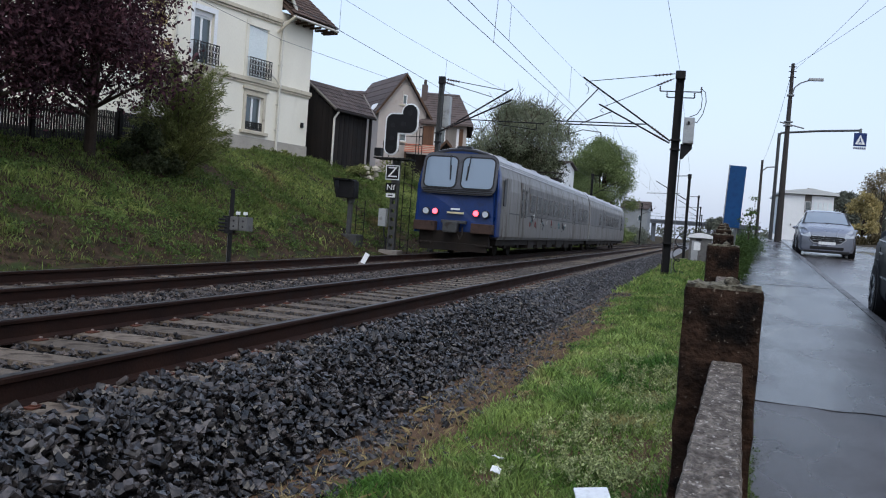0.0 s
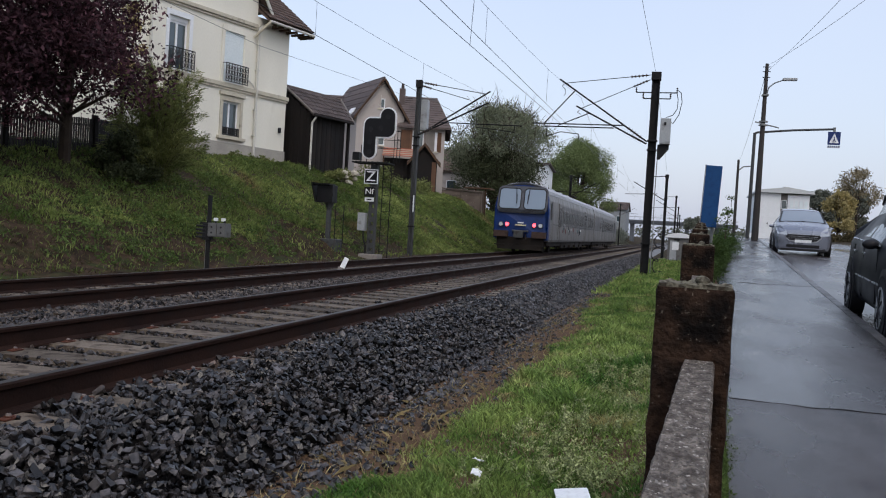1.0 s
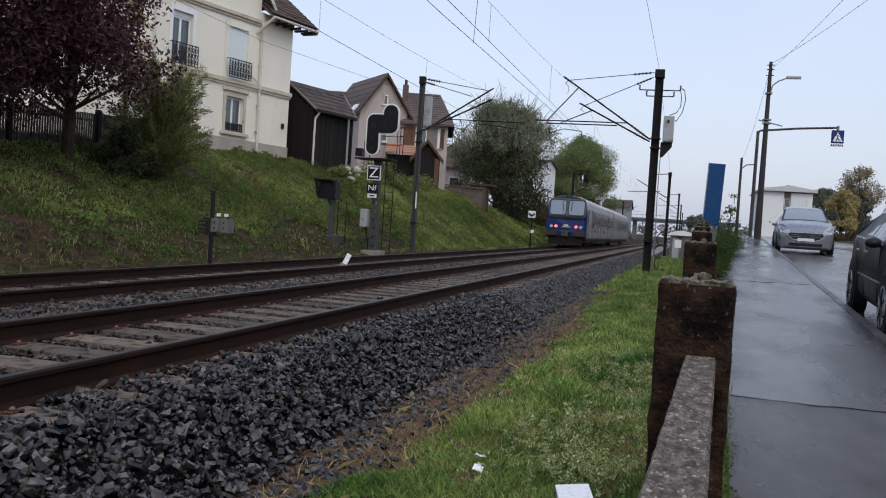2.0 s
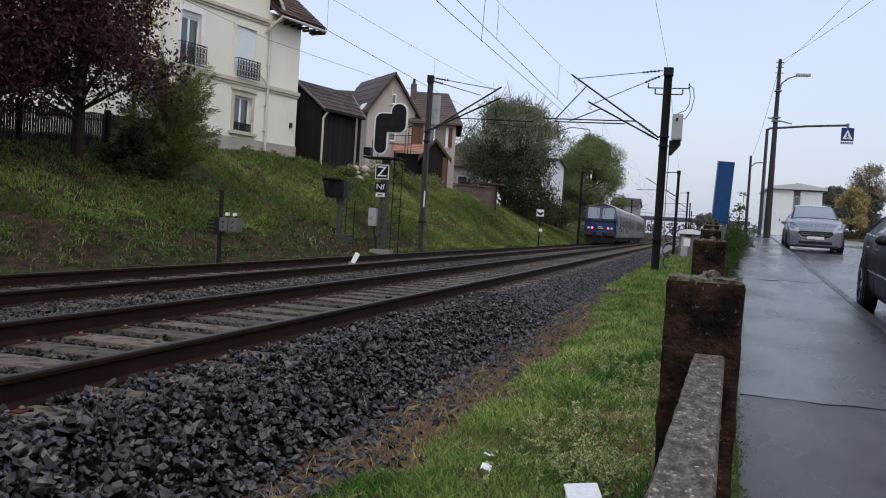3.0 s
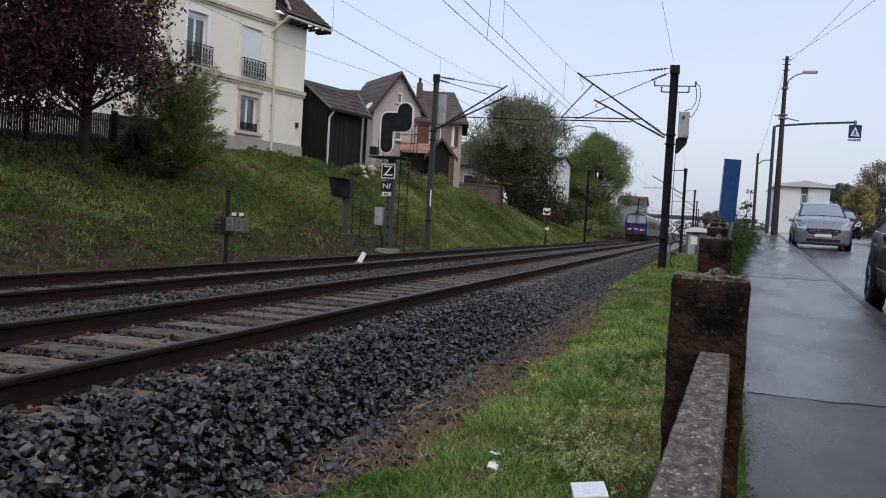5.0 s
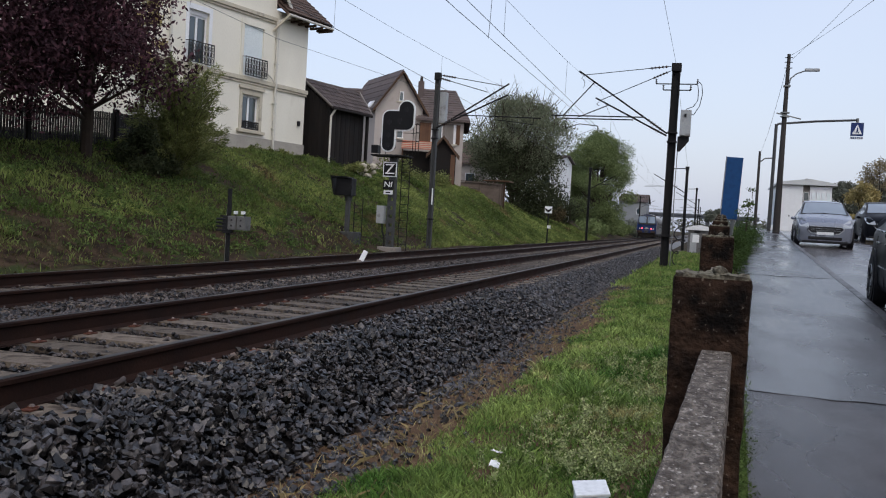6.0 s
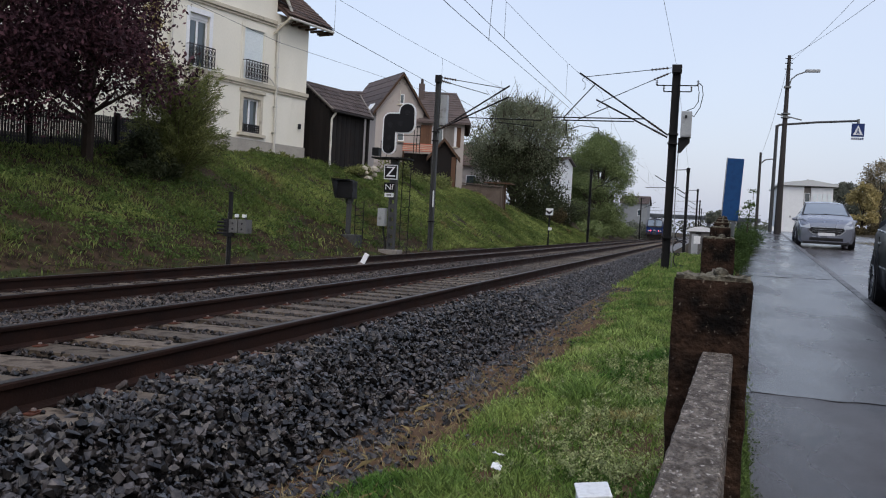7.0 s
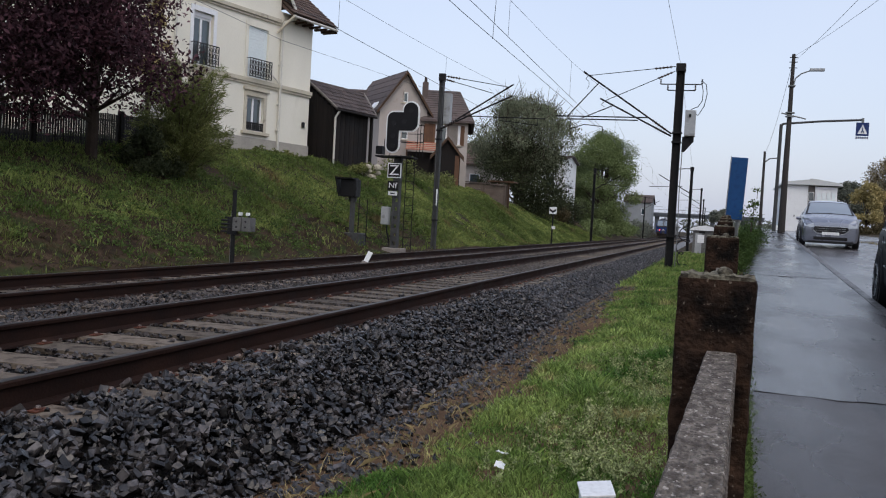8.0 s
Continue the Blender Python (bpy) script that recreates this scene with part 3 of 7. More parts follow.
# ---- the train ----
def train():
    t = thing("train", pose(C_FAR, 28.3, Z_FAR), "two-car blue and dirty silver electric railcar with red tail lamps", "train")
    L, GAP = 24.3, .5
    # body section: x, z, from the skirt up over the roof
    half = [(1.36, .62), (1.41, .75), (1.41, 2.30), (1.36, 2.75), (1.27, 3.08)]
    roof = [(1.27, 3.08), (1.14, 3.30), (.85, 3.48), (.45, 3.58), (0, 3.61)]
    sides = half + [(-x, z) for x, z in half[::-1]]
    for k in range(2):
        y0, y1 = k * (L + GAP) + (.5 if k == 0 else 0), k * (L + GAP) + L
        body = part("car_body", prism(bmesh.new(), sides, y0, y1), STAINLESS, t, "dirty stainless steel car side")
        cover = roof + [(-x, z) for x, z in roof[-2::-1]]
        part("roof", prism(bmesh.new(), cover, y0, y1), TROOF, body, "pale grey ribbed roof", True)
        for zz in (3.06, 3.14, 3.22):
            rib = bmesh.new()
            for s in (-1, 1):
                x = 1.285 - (zz - 3.06) * .55
                rod(rib, (s * x, y0, zz), (s * x, y1, zz), .016, n=6)
            part("roof_rib", rib, TROOF, body)
        for s in (-1, 1):
            part("window_strip", bx(s * 1.400, s * 1.4135, y0 + (4.7 if k == 0 else .5), y1 - .5, 1.58, 2.62), TGRIME, body, "grimy window band")
            part("side_stripe", bx(s * 1.405, s * 1.416, y0 + 1.0, y1 - .1, 1.52, 1.56), TDARK, body)
            part("lower_panel", bx(s * 1.40, s * 1.418, y0 + .4, y1 - .1, .72, 1.02), STAINLESS, body)
            # cab door, entrance doors, windows
            doors = [3.2, 16.8] if k == 0 else [7.0, 20.5]
            for dy in doors:
                for half_door in (0, .68):
                    d = part("door_leaf", bx(s * 1.39, s * 1.425, y0 + dy + half_door, y0 + dy + half_door + .64, .78, 2.72, .02), STAINLESS, body, "sliding door leaf")
                    part("door_window", prism_x(s * 1.428, rounded(y0 + dy + half_door + .17, y0 + dy + half_door + .47, 1.45, 2.5, .1), .012), TGLASS, d)
            if k == 0:
                part("cab_door", bx(s * 1.39, s * 1.422, y0 + .75, y0 + 1.35, .8, 2.72, .02), STAINLESS, body)
                part("cab_window", prism_x(s * 1.428, rounded(y0 + .28, y0 + .62, 1.75, 2.65, .06), .012), TDARK, body)
            y = y0 + 5.0
            while y < y1 - 1.6:
                if all(abs(y + .6 - (y0 + dd + .65)) > 1.5 for dd in doors):
                    w = part("side_window", prism_x(s * 1.424, rounded(y, y + 1.05, 1.62, 2.42, .12), .012), STAINLESS, body)
                    part("pane", prism_x(s * 1.432, rounded(y + .06, y + .99, 1.68, 2.36, .09), .01), TGLASS, w)
                y += 1.42
        # underframe and bogies
        part("underframe", bx(-1.25, 1.25, y0 + .3, y1 - .3, .42, .64), UNDER, t)
        for gy in (5.9, 8.0, 10.4, 13.0, 15.6):
            part("equipment_box", bx(-1.28, 1.28, y0 + gy, y0 + gy + 1.5 + .3 * math.sin(gy * 3), .28, .62, .03), UNDER, t)
        for by in (3.2, 20.4):
            b = part("bogie", bx(-1.12, 1.12, y0 + by - 1.5, y0 + by + 1.5, .34, .58, .04), UNDER, t)
            for wy in (-1.15, 1.15):
                for s in (-1, 1):
                    part("wheel", rd((s * .70, y0 + by + wy, .43), (s * .83, y0 + by + wy, .43), .43, n=28), UNDER, b)
                    part("axle_box", bx(s * .98, s * 1.2, y0 + by + wy - .17, y0 + by + wy + .17, .3, .62, .03), UNDER, b)
    # sprayed scrawl under the windows of the first car
    rng = random.Random(17)
    for i in range(22):
        y, z = rng.uniform(5.5, 15.5), rng.uniform(1.12, 1.52)
        pts = [(1.424, y + rng.uniform(-.12, .12) + .1 * q, z + rng.uniform(-.16, .16)) for q in range(4)]
        part("sprayed_stroke", chain(bmesh.new(), pts, .011, 4), (SPRAYRED, SPRAYTEAL, SPRAYDARK, WHITE, SPRAYDARK)[i % 5], t)
    part("gangway", bx(-.75, .75, L - .02, L + GAP + .02, .8, 3.2), UNDER, t)
    # pantograph folded on the roof
    p = part("pantograph", bx(-.6, .6, 17.0, 18.9, 3.70, 3.76), UNDER, t)
    arms = bmesh.new()
    for s in (-1, 1):
        rod(arms, (s * .5, 17.1, 3.62), (s * .25, 18.9, 3.92), .03)
        rod(arms, (s * .25, 18.9, 3.92), (s * .7, 17.4, 4.02), .025)
    rod(arms, (-.8, 17.4, 4.04), (.8, 17.4, 4.04), .03)
    part("arm", arms, UNDER, p)
    for i, vy in enumerate((3.5, 6.5, 10.0, 13.5, 28, 33, 38, 43)):
        part("roof_vent", bx(-.55, .55, vy, vy + 1.2, 3.56, 3.645, .03), TROOF, t)
    # cab: a blue nose with rounded corners, its face leaning back at the top
    bm = bmesh.new()
    secs = [(0.06, .93), (.0, .965), (.02, .99), (.12, 1.0), (.55, 1.0)]
    shape = [(1.41, .70), (1.41, 2.30), (1.36, 2.75), (1.27, 3.08), (1.14, 3.30), (.85, 3.46), (.45, 3.55), (0, 3.58)]
    outl = shape + [(-x, z) for x, z in shape[-2::-1]]
    lean = lambda z: .34 * smoothstep(1.75, 3.6, z)
    rows = []
    for y, s in secs:
        rows.append([bm.verts.new((x * s, y + lean(z) * (1 - y / .56), .7 + (z - .7) * (s * .5 + .5))) for x, z in outl])
    for r, s in zip(rows, rows[1:]):
        for i in range(len(outl)):
            bm.faces.new((r[i], r[(i + 1) % len(outl)], s[(i + 1) % len(outl)], s[i]))
    bm.faces.new(rows[0][::-1])
    cab = part("cab_front", bm, BLUE, t, "blue cab front")
    cab.data.materials.append(TDARK)
    for f in cab.data.polygons:
        if f.center.z > 3.3:
            f.material_index = 1
    # dark window band, two panes in rounded frames
    def face(name, outline, material, parent, depth, lift, label=""):
        f = bmesh.new()
        a = [f.verts.new((x, lean(z) * .93 - lift + .012, z)) for x, z in outline]
        b = [f.verts.new((x, lean(z) * .93 - lift + .012 + depth, z)) for x, z in outline]
        k = len(outline)
        for i in range(k):
            f.faces.new((a[i], a[(i + 1) % k], b[(i + 1) % k], b[i]))
        f.faces.new(a)
        f.faces.new(b[::-1])
        return part(name, f, material, parent, label)
    face("window_band", rounded(-1.29, 1.29, 2.02, 3.40, .30), TGREY, cab, .05, .012)
    for s in (-1, 1):
        fr = face("windscreen_frame", rounded(*sorted((s * .06, s * 1.22)), 2.20, 3.30, .2), BLACKTRIM, cab, .05, .030)
        face("windscreen", rounded(*sorted((s * .11, s * 1.17)), 2.25, 3.25, .16), CABGLASS, fr, .04, .042)
        wp = bmesh.new()
        rod(wp, (s * .35, lean(3.3) * .93 - .09, 3.32), (s * .30, lean(2.7) * .93 - .07, 2.72), .016, n=6)
        rod(wp, (s * .30, lean(2.95) * .93 - .085, 2.98), (s * .28, lean(2.5) * .93 - .065, 2.5), .022, n=6)
        part("wiper", wp, BLACKTRIM, cab)
        h = part("headlight", rd((s * 1.02, -.03, 1.42), (s * 1.02, .08, 1.42), .125, n=24), BLACKTRIM, cab)
        part("lens", rd((s * 1.02, -.045, 1.42), (s * 1.02, .0, 1.42), .10, n=24), WHITELAMP, h)
        h = part("tail_lamp", rd((s * .70, -.03, 1.43), (s * .70, .08, 1.43), .11, n=24), BLACKTRIM, cab)
        part("lens", rd((s * .70, -.045, 1.43), (s * .70, .0, 1.43), .092, n=24), REDLAMP, h, "glowing red lens")
        part("buffer_block", bx(*sorted((s * .62, s * 1.34)), -.28, .12, .78, 1.10, .03), BUFFER, cab, "rusty brown buffer block")
        part("step", bx(*sorted((s * .75, s * 1.3)), -.12, .2, .36, .40), UNDER, cab)
    for zz in (2.06, 2.12, 2.18):
        face("grille_bar", [(-1.2, zz - .014), (1.2, zz - .014), (1.2, zz + .014), (-1.2, zz + .014)], BLACKTRIM, cab, .03, .035, "dark grille slot")
    part("number_plate_bar", bx(-.28, .28, -.035, .02, 1.38, 1.44), CREAM, cab)
    part("emblem_bar", bx(-.16, .14, -.035, .02, 1.50, 1.56), WHITE, cab)
    c = part("coupler", bx(-.16, .16, -.55, .1, .80, 1.06, .04), DARKGALV, cab, "grimy coupler head")
    part("coupler_face", bx(-.24, .24, -.62, -.5, .76, 1.12, .05), DARKGALV, c)
    part("coupler_cover", bx(-.42, .42, -.20, .02, 1.06, 1.16, .03), DARKGALV, c)
    hose = bmesh.new()
    chain(hose, [(.3, -.1, .95), (.36, -.3, .7), (.28, -.34, .55), (.2, -.3, .72)], .025)
    part("hose", hose, UNDER, c)
    part("front_apron", bx(-1.2, 1.2, .0, .2, .30, .80, .03), UNDER, cab)
    part("snow_plough", bx(-1.15, 1.15, -.05, .05, .16, .42, .02), UNDER, cab)
    top = bmesh.new()
    prism(top, [(-.35, 3.5), (.35, 3.5), (.22, 3.66), (-.22, 3.66)], .5, .9)
    part("roof_fairing", top, TDARK, cab)
    return t


def prism_x(x, outline, thick):
    """A flat plate in the y, z plane at x."""
    bm = bmesh.new()
    a = [bm.verts.new((x - thick, y, z)) for y, z in outline]
    b = [bm.verts.new((x + thick, y, z)) for y, z in outline]
    k = len(outline)
    for i in range(k):
        bm.faces.new((a[i], a[(i + 1) % k], b[(i + 1) % k], b[i]))
    bm.faces.new(a)
    bm.faces.new(b[::-1])
    return bm


TRAIN = train()


# ---- overhead line and lineside equipment ----
def insulator(bm, a, b, r=.07, n=5):
    """One turned piece with n sheds between a and b."""
    a, b = Vector(a), Vector(b)
    prof = []
    for i in range(n):
        for f, w in ((.05, .35), (.35, .4), (.5, 1.0), (.72, .55), (.95, .35)):
            prof.append(((i + f) / n, r * w))
    q = (b - a).to_track_quat("Z", "Y").to_matrix()
    rings = []
    for f, w in prof:
        c = a.lerp(b, f)
        rings.append([bm.verts.new(c + q @ Vector((w * math.cos(k * math.tau / 8), w * math.sin(k * math.tau / 8), 0))) for k in range(8)])
    for u, v in zip(rings, rings[1:]):
        for k in range(8):
            bm.faces.new((u[k], u[(k + 1) % 8], v[(k + 1) % 8], v[k]))
    bm.faces.new(rings[0]), bm.faces.new(rings[-1][::-1])
    return bm


def lattice_column(bm, x, y, z0, z1, w, d):
    """A wide-flange steel column."""
    box(bm, x - w / 2, x - w / 2 + .03, y - d / 2, y + d / 2, z0, z1)
    box(bm, x + w / 2 - .03, x + w / 2, y - d / 2, y + d / 2, z0, z1)
    box(bm, x - w / 2, x + w / 2, y - .012, y + .012, z0, z1)
    return bm


def mast(label, x, y, z0, z1, w=.30, lean=0.0, metal=STEEL):
    t = thing("catenary_mast", pose(x, y, 0, 0, lean, 0), label, "catenary mast", "masts of the overhead line")
    part("column", lattice_column(bmesh.new(), 0, 0, z0 - .3, z1, w, w), metal, t)
    part("cap", bx(-w / 2 - .03, w / 2 + .03, -w / 2 - .03, w / 2 + .03, z1 - .28, z1 + .02, .02), STEEL, t)
    for z in (z0 + 1.2, (z0 + z1) / 2 + .9, (z0 + z1) / 2 + 1.25):
        part("band", bx(-w / 2 - .035, w / 2 + .035, -w / 2 - .03, w / 2 + .03, z, z + .05), STEEL, t)
    part("footing", bx(-.3, .3, -.3, .3, z0 - .3, z0 - .02, .04), GREYWALL, t)
    return t


def bracket(t, root, tip, tie0, tie1, r=.032):
    """An inclined tube with its top tie and their insulators."""
    b = part("bracket_tube", rd(root, tip, r), STEEL, t)
    a, c = Vector(root), Vector(tip)
    part("insulator", insulator(bmesh.new(), a.lerp(c, .06), a.lerp(c, .22)), INSUL, b)
    d, e = Vector(tie0), Vector(tie1)
    k = part("top_tie", rd(tie0, tie1, .014), STEEL, t)
    part("insulator", insulator(bmesh.new(), d.lerp(e, .03), d.lerp(e, .24), .06), INSUL, k)


M2 = mast("dark steel overhead-line mast with twin brackets and a pale transformer box", -1.27, 34.76, -.42, 7.3, .30)
# local x is measured from the column
bracket(M2, (-.2, 0, 4.68), (-3.66, 0, 7.01), (-.2, 0, 7.22), (-3.41, 0, 6.86))
bracket(M2, (-.2, -.35, 4.56), (-2.92, -.35, 5.93), (-.2, -.35, 6.98), (-2.78, -.35, 5.82))
for z, a, b in ((5.27, -4.64, -1.12), (5.16, -4.19, -1.48)):
    part("registration_tube", rd((a, -.05, z), (b, -.05, z), .024), STEEL, M2)
part("strut", rd((-4.19, 0, 5.27), (-3.04, 0, 6.58), .022), STEEL, M2)
part("strut", rd((-3.59, -.3, 5.17), (-2.40, -.3, 5.68), .02), STEEL, M2)
part("registration_arm", chain(bmesh.new(), [(-4.05, -.05, 5.16), (-4.05, -.05, 4.77), (-3.51, -.05, 4.96), (-2.81, -.05, 4.89), (-2.79, -.05, 4.68)], .016), STEEL, M2)
part("jumper_wire", chain(bmesh.new(), [(-3.45, 0, 6.86), (-3.56, 0, 6.74), (-3.43, 0, 6.62), (-3.42, 0, 6.45), (-3.48, 0, 6.35)], .01), WIRE, M2)
part("jumper_wire", chain(bmesh.new(), [(-2.78, -.3, 5.8), (-2.88, -.3, 5.7), (-2.74, -.3, 5.62)], .01), WIRE, M2)
for z, a, b in ((6.57, -.72, .79), (6.34, -.45, .56)):
    c = part("cross_bar", rd((a, .1, z), (b, .1, z), .022), STEEL, M2)
    for x in (a, b):
        part("pin_insulator", insulator(bmesh.new(), (x, .1, z), (x, .1, z + .2), .05, 3), INSUL, c)
tb = part("transformer_box", bx(.26, .65, -.22, .22, 4.60, 5.57, .03), BOXGREY, M2, "pale grey transformer box")
part("lid_clasp", bx(.40, .48, -.25, -.20, 5.3, 5.42, .01), BLACKTRIM, tb)
part("box_bracket", prism(bmesh.new(), [(.2, 4.02), (.3, 4.02), (.62, 4.42), (.62, 4.58), (.2, 4.58)], -.06, .06), STEEL, M2)
part("cable", chain(bmesh.new(), [(.79, .1, 6.7), (.95, 0, 6.55), (1.0, 0, 6.2), (.92, 0, 5.75), (.72, 0, 5.4), (.5, -.1, 5.5)], .014), BLACKTRIM, M2)
part("cable", chain(bmesh.new(), [(.79, .1, 6.6), (.85, 0, 6.3), (.84, 0, 5.95), (.7, 0, 5.72), (.45, -.1, 5.6)], .014), BLACKTRIM, M2)
part("down_cable", chain(bmesh.new(), [(.23, -.19, 4.0), (.22, -.19, 2.5), (.25, -.19, 1.0), (.23, -.19, -.3)], .016), GALV, M2)
coil = bmesh.new()
pts = [(.45 + .17 * math.cos(a) * (1 + .3 * math.sin(a * .31)) + .08 * math.sin(a * .37), -.1 + .08 * math.sin(a), 1.15 - a * .075 + .14 * math.sin(a)) for a in [i * .4 for i in range(52)]]
chain(coil, pts, .022, 5)
part("cable_coil", coil, BLACKTRIM, M2, "tangled black cable loops")

M1 = mast("dark steel overhead-line mast beside the farther track", -10.3, 33.64, -.30, 6.67, .18, 0, DARKGALV)
bracket(M1, (.12, 0, 4.56), (2.87, 0, 6.30), (.12, 0, 6.6), (2.67, 0, 6.2))
bracket(M1, (.12, -.3, 4.5), (2.92, -.3, 5.83), (.12, -.3, 6.45), (2.1, -.3, 5.92))
part("counterweight_tube", bx(.02, .34, .15, .45, 4.75, 5.96, .03), BOXGREY, M1)
part("registration_tube", rd((1.0, -.05, 5.05), (4.2, -.05, 5.0), .02), STEEL, M1)
part("registration_arm", chain(bmesh.new(), [(3.9, -.05, 5.0), (3.9, -.05, 4.75), (3.0, -.05, 4.85), (2.4, -.05, 4.9)], .014), STEEL, M1)
part("number_plate_bar", bx(.05, .10, -.15, -.13, 1.5, 2.15), WHITE, M1)

for x, y, top, lab in ((-9.8, 80, 6.3, "slim dark lamp and line mast beside the track"), (-1.2, 66, 5.7, "dark overhead-line mast beyond the hut"),
                       (-.75, 108, 6.3, "far dark overhead-line mast"), (-.6, 150, 6.6, "far dark overhead-line mast"), (-9.9, 150, 6.6, "far dark overhead-line mast"), (-.4, 195, 6.6, "far dark overhead-line mast")):
    t = mast(lab, x, y, -.3, top, .2)
    s = -1 if x > -5 else 1
    part("bracket_tube", rd((0, 0, top - 1.9), (s * 2.3, 0, top - .6), .03), STEEL, t)
    part("top_tie", rd((0, 0, top - .1), (s * 1.2, 0, top - .18), .03), STEEL, t)
    part("registration_tube", rd((s * .6, 0, top - 1.4), (s * 2.9, 0, top - 1.5), .02), STEEL, t)
    part("insulator", insulator(bmesh.new(), (s * .2, 0, top - 1.78), (s * .6, 0, top - 1.55), .06), INSUL, t)


def overhead_line(label, x, masts, z_contact, z_high, z_low, stagger=.18, drop=True):
    t = thing("overhead_line", pose(0, 0, 0), label, "overhead wire", "overhead wires")
    con, mes = bmesh.new(), bmesh.new()
    for i, (a, b) in enumerate(zip(masts, masts[1:])):
        sa, sb = (stagger if i % 2 else -stagger), (-stagger if i % 2 else stagger)
        P, Q = [], []
        for k in range(13):
            f = k / 12
            xx, y = x + sa + (sb - sa) * f, a + (b - a) * f
            P.append((xx, y, z_contact))
            Q.append((xx, y, z_low + (z_high - z_low) * (2 * f - 1) ** 2))
            if drop and k in (2, 4, 6, 8, 10):
                part("dropper", rd(P[-1], Q[-1], .004, n=4), WIRE, t)
        chain(con, P, .0065, 5)
        chain(mes, Q, .0042, 5)
    part("contact_wire", con, WIRE, t)
    part("messenger_wire", mes, WIRE, t)


overhead_line("twin copper wires over the nearer track", -4.25, [-15, 34.76, 66, 108, 150, 195, 300], 4.83, 6.3, 5.5)
overhead_line("twin copper wires over the farther track", -7.9, [-14, 33.64, 80, 150, 300], 4.92, 6.2, 5.55)
w = thing("overlap_wire", pose(0, 0, 0), "single copper wire crossing above the nearer track", "overhead wire", "overhead wires")
part("wire", chain(bmesh.new(), [(-4.6, -10, 4.85), (-4.6, 16, 4.84), (-4.7, 34.76, 5.2), (-4.3, 66, 5.6)], .007, 5), WIRE, w)
part("hanger", rd((-4.6, 18.5, 4.85), (-4.55, 18.5, 6.2), .006, n=4), WIRE, w)
w = thing("feeder_wire", pose(0, 0, 0), "thin feeder wire beside the farther track", "overhead wire", "overhead wires")
part("wire", chain(bmesh.new(), [(-10.3, -10, 5.6), (-10.3, 6, 5.2), (-10.3, 20, 5.15), (-10.3, 33.64, 5.9), (-10, 80, 6.2)], .005, 5), WIRE, w)
w = thing("feeder_wire", pose(0, 0, 0), "thin feeder wire running to a mast top", "overhead wire", "overhead wires")
part("wire", chain(bmesh.new(), [(-1.36, -15, 8.2), (-1.36, 8, 7.2), (-1.36, 20, 7.05), (-1.30, 34.76, 7.3), (-1.2, 66, 5.7)], .006, 5), WIRE, w)


def ladder(bm, x0, x1, y, z0, z1, step=.28):
    for x in (x0, x1):
        rod(bm, (x, y, z0), (x, y, z1), .016, n=5)
    k = int((z1 - z0) / step)
    for i in range(1, k):
        rod(bm, (x0, y, z0 + i * step), (x1, y, z0 + i * step), .010, n=5)
    return bm


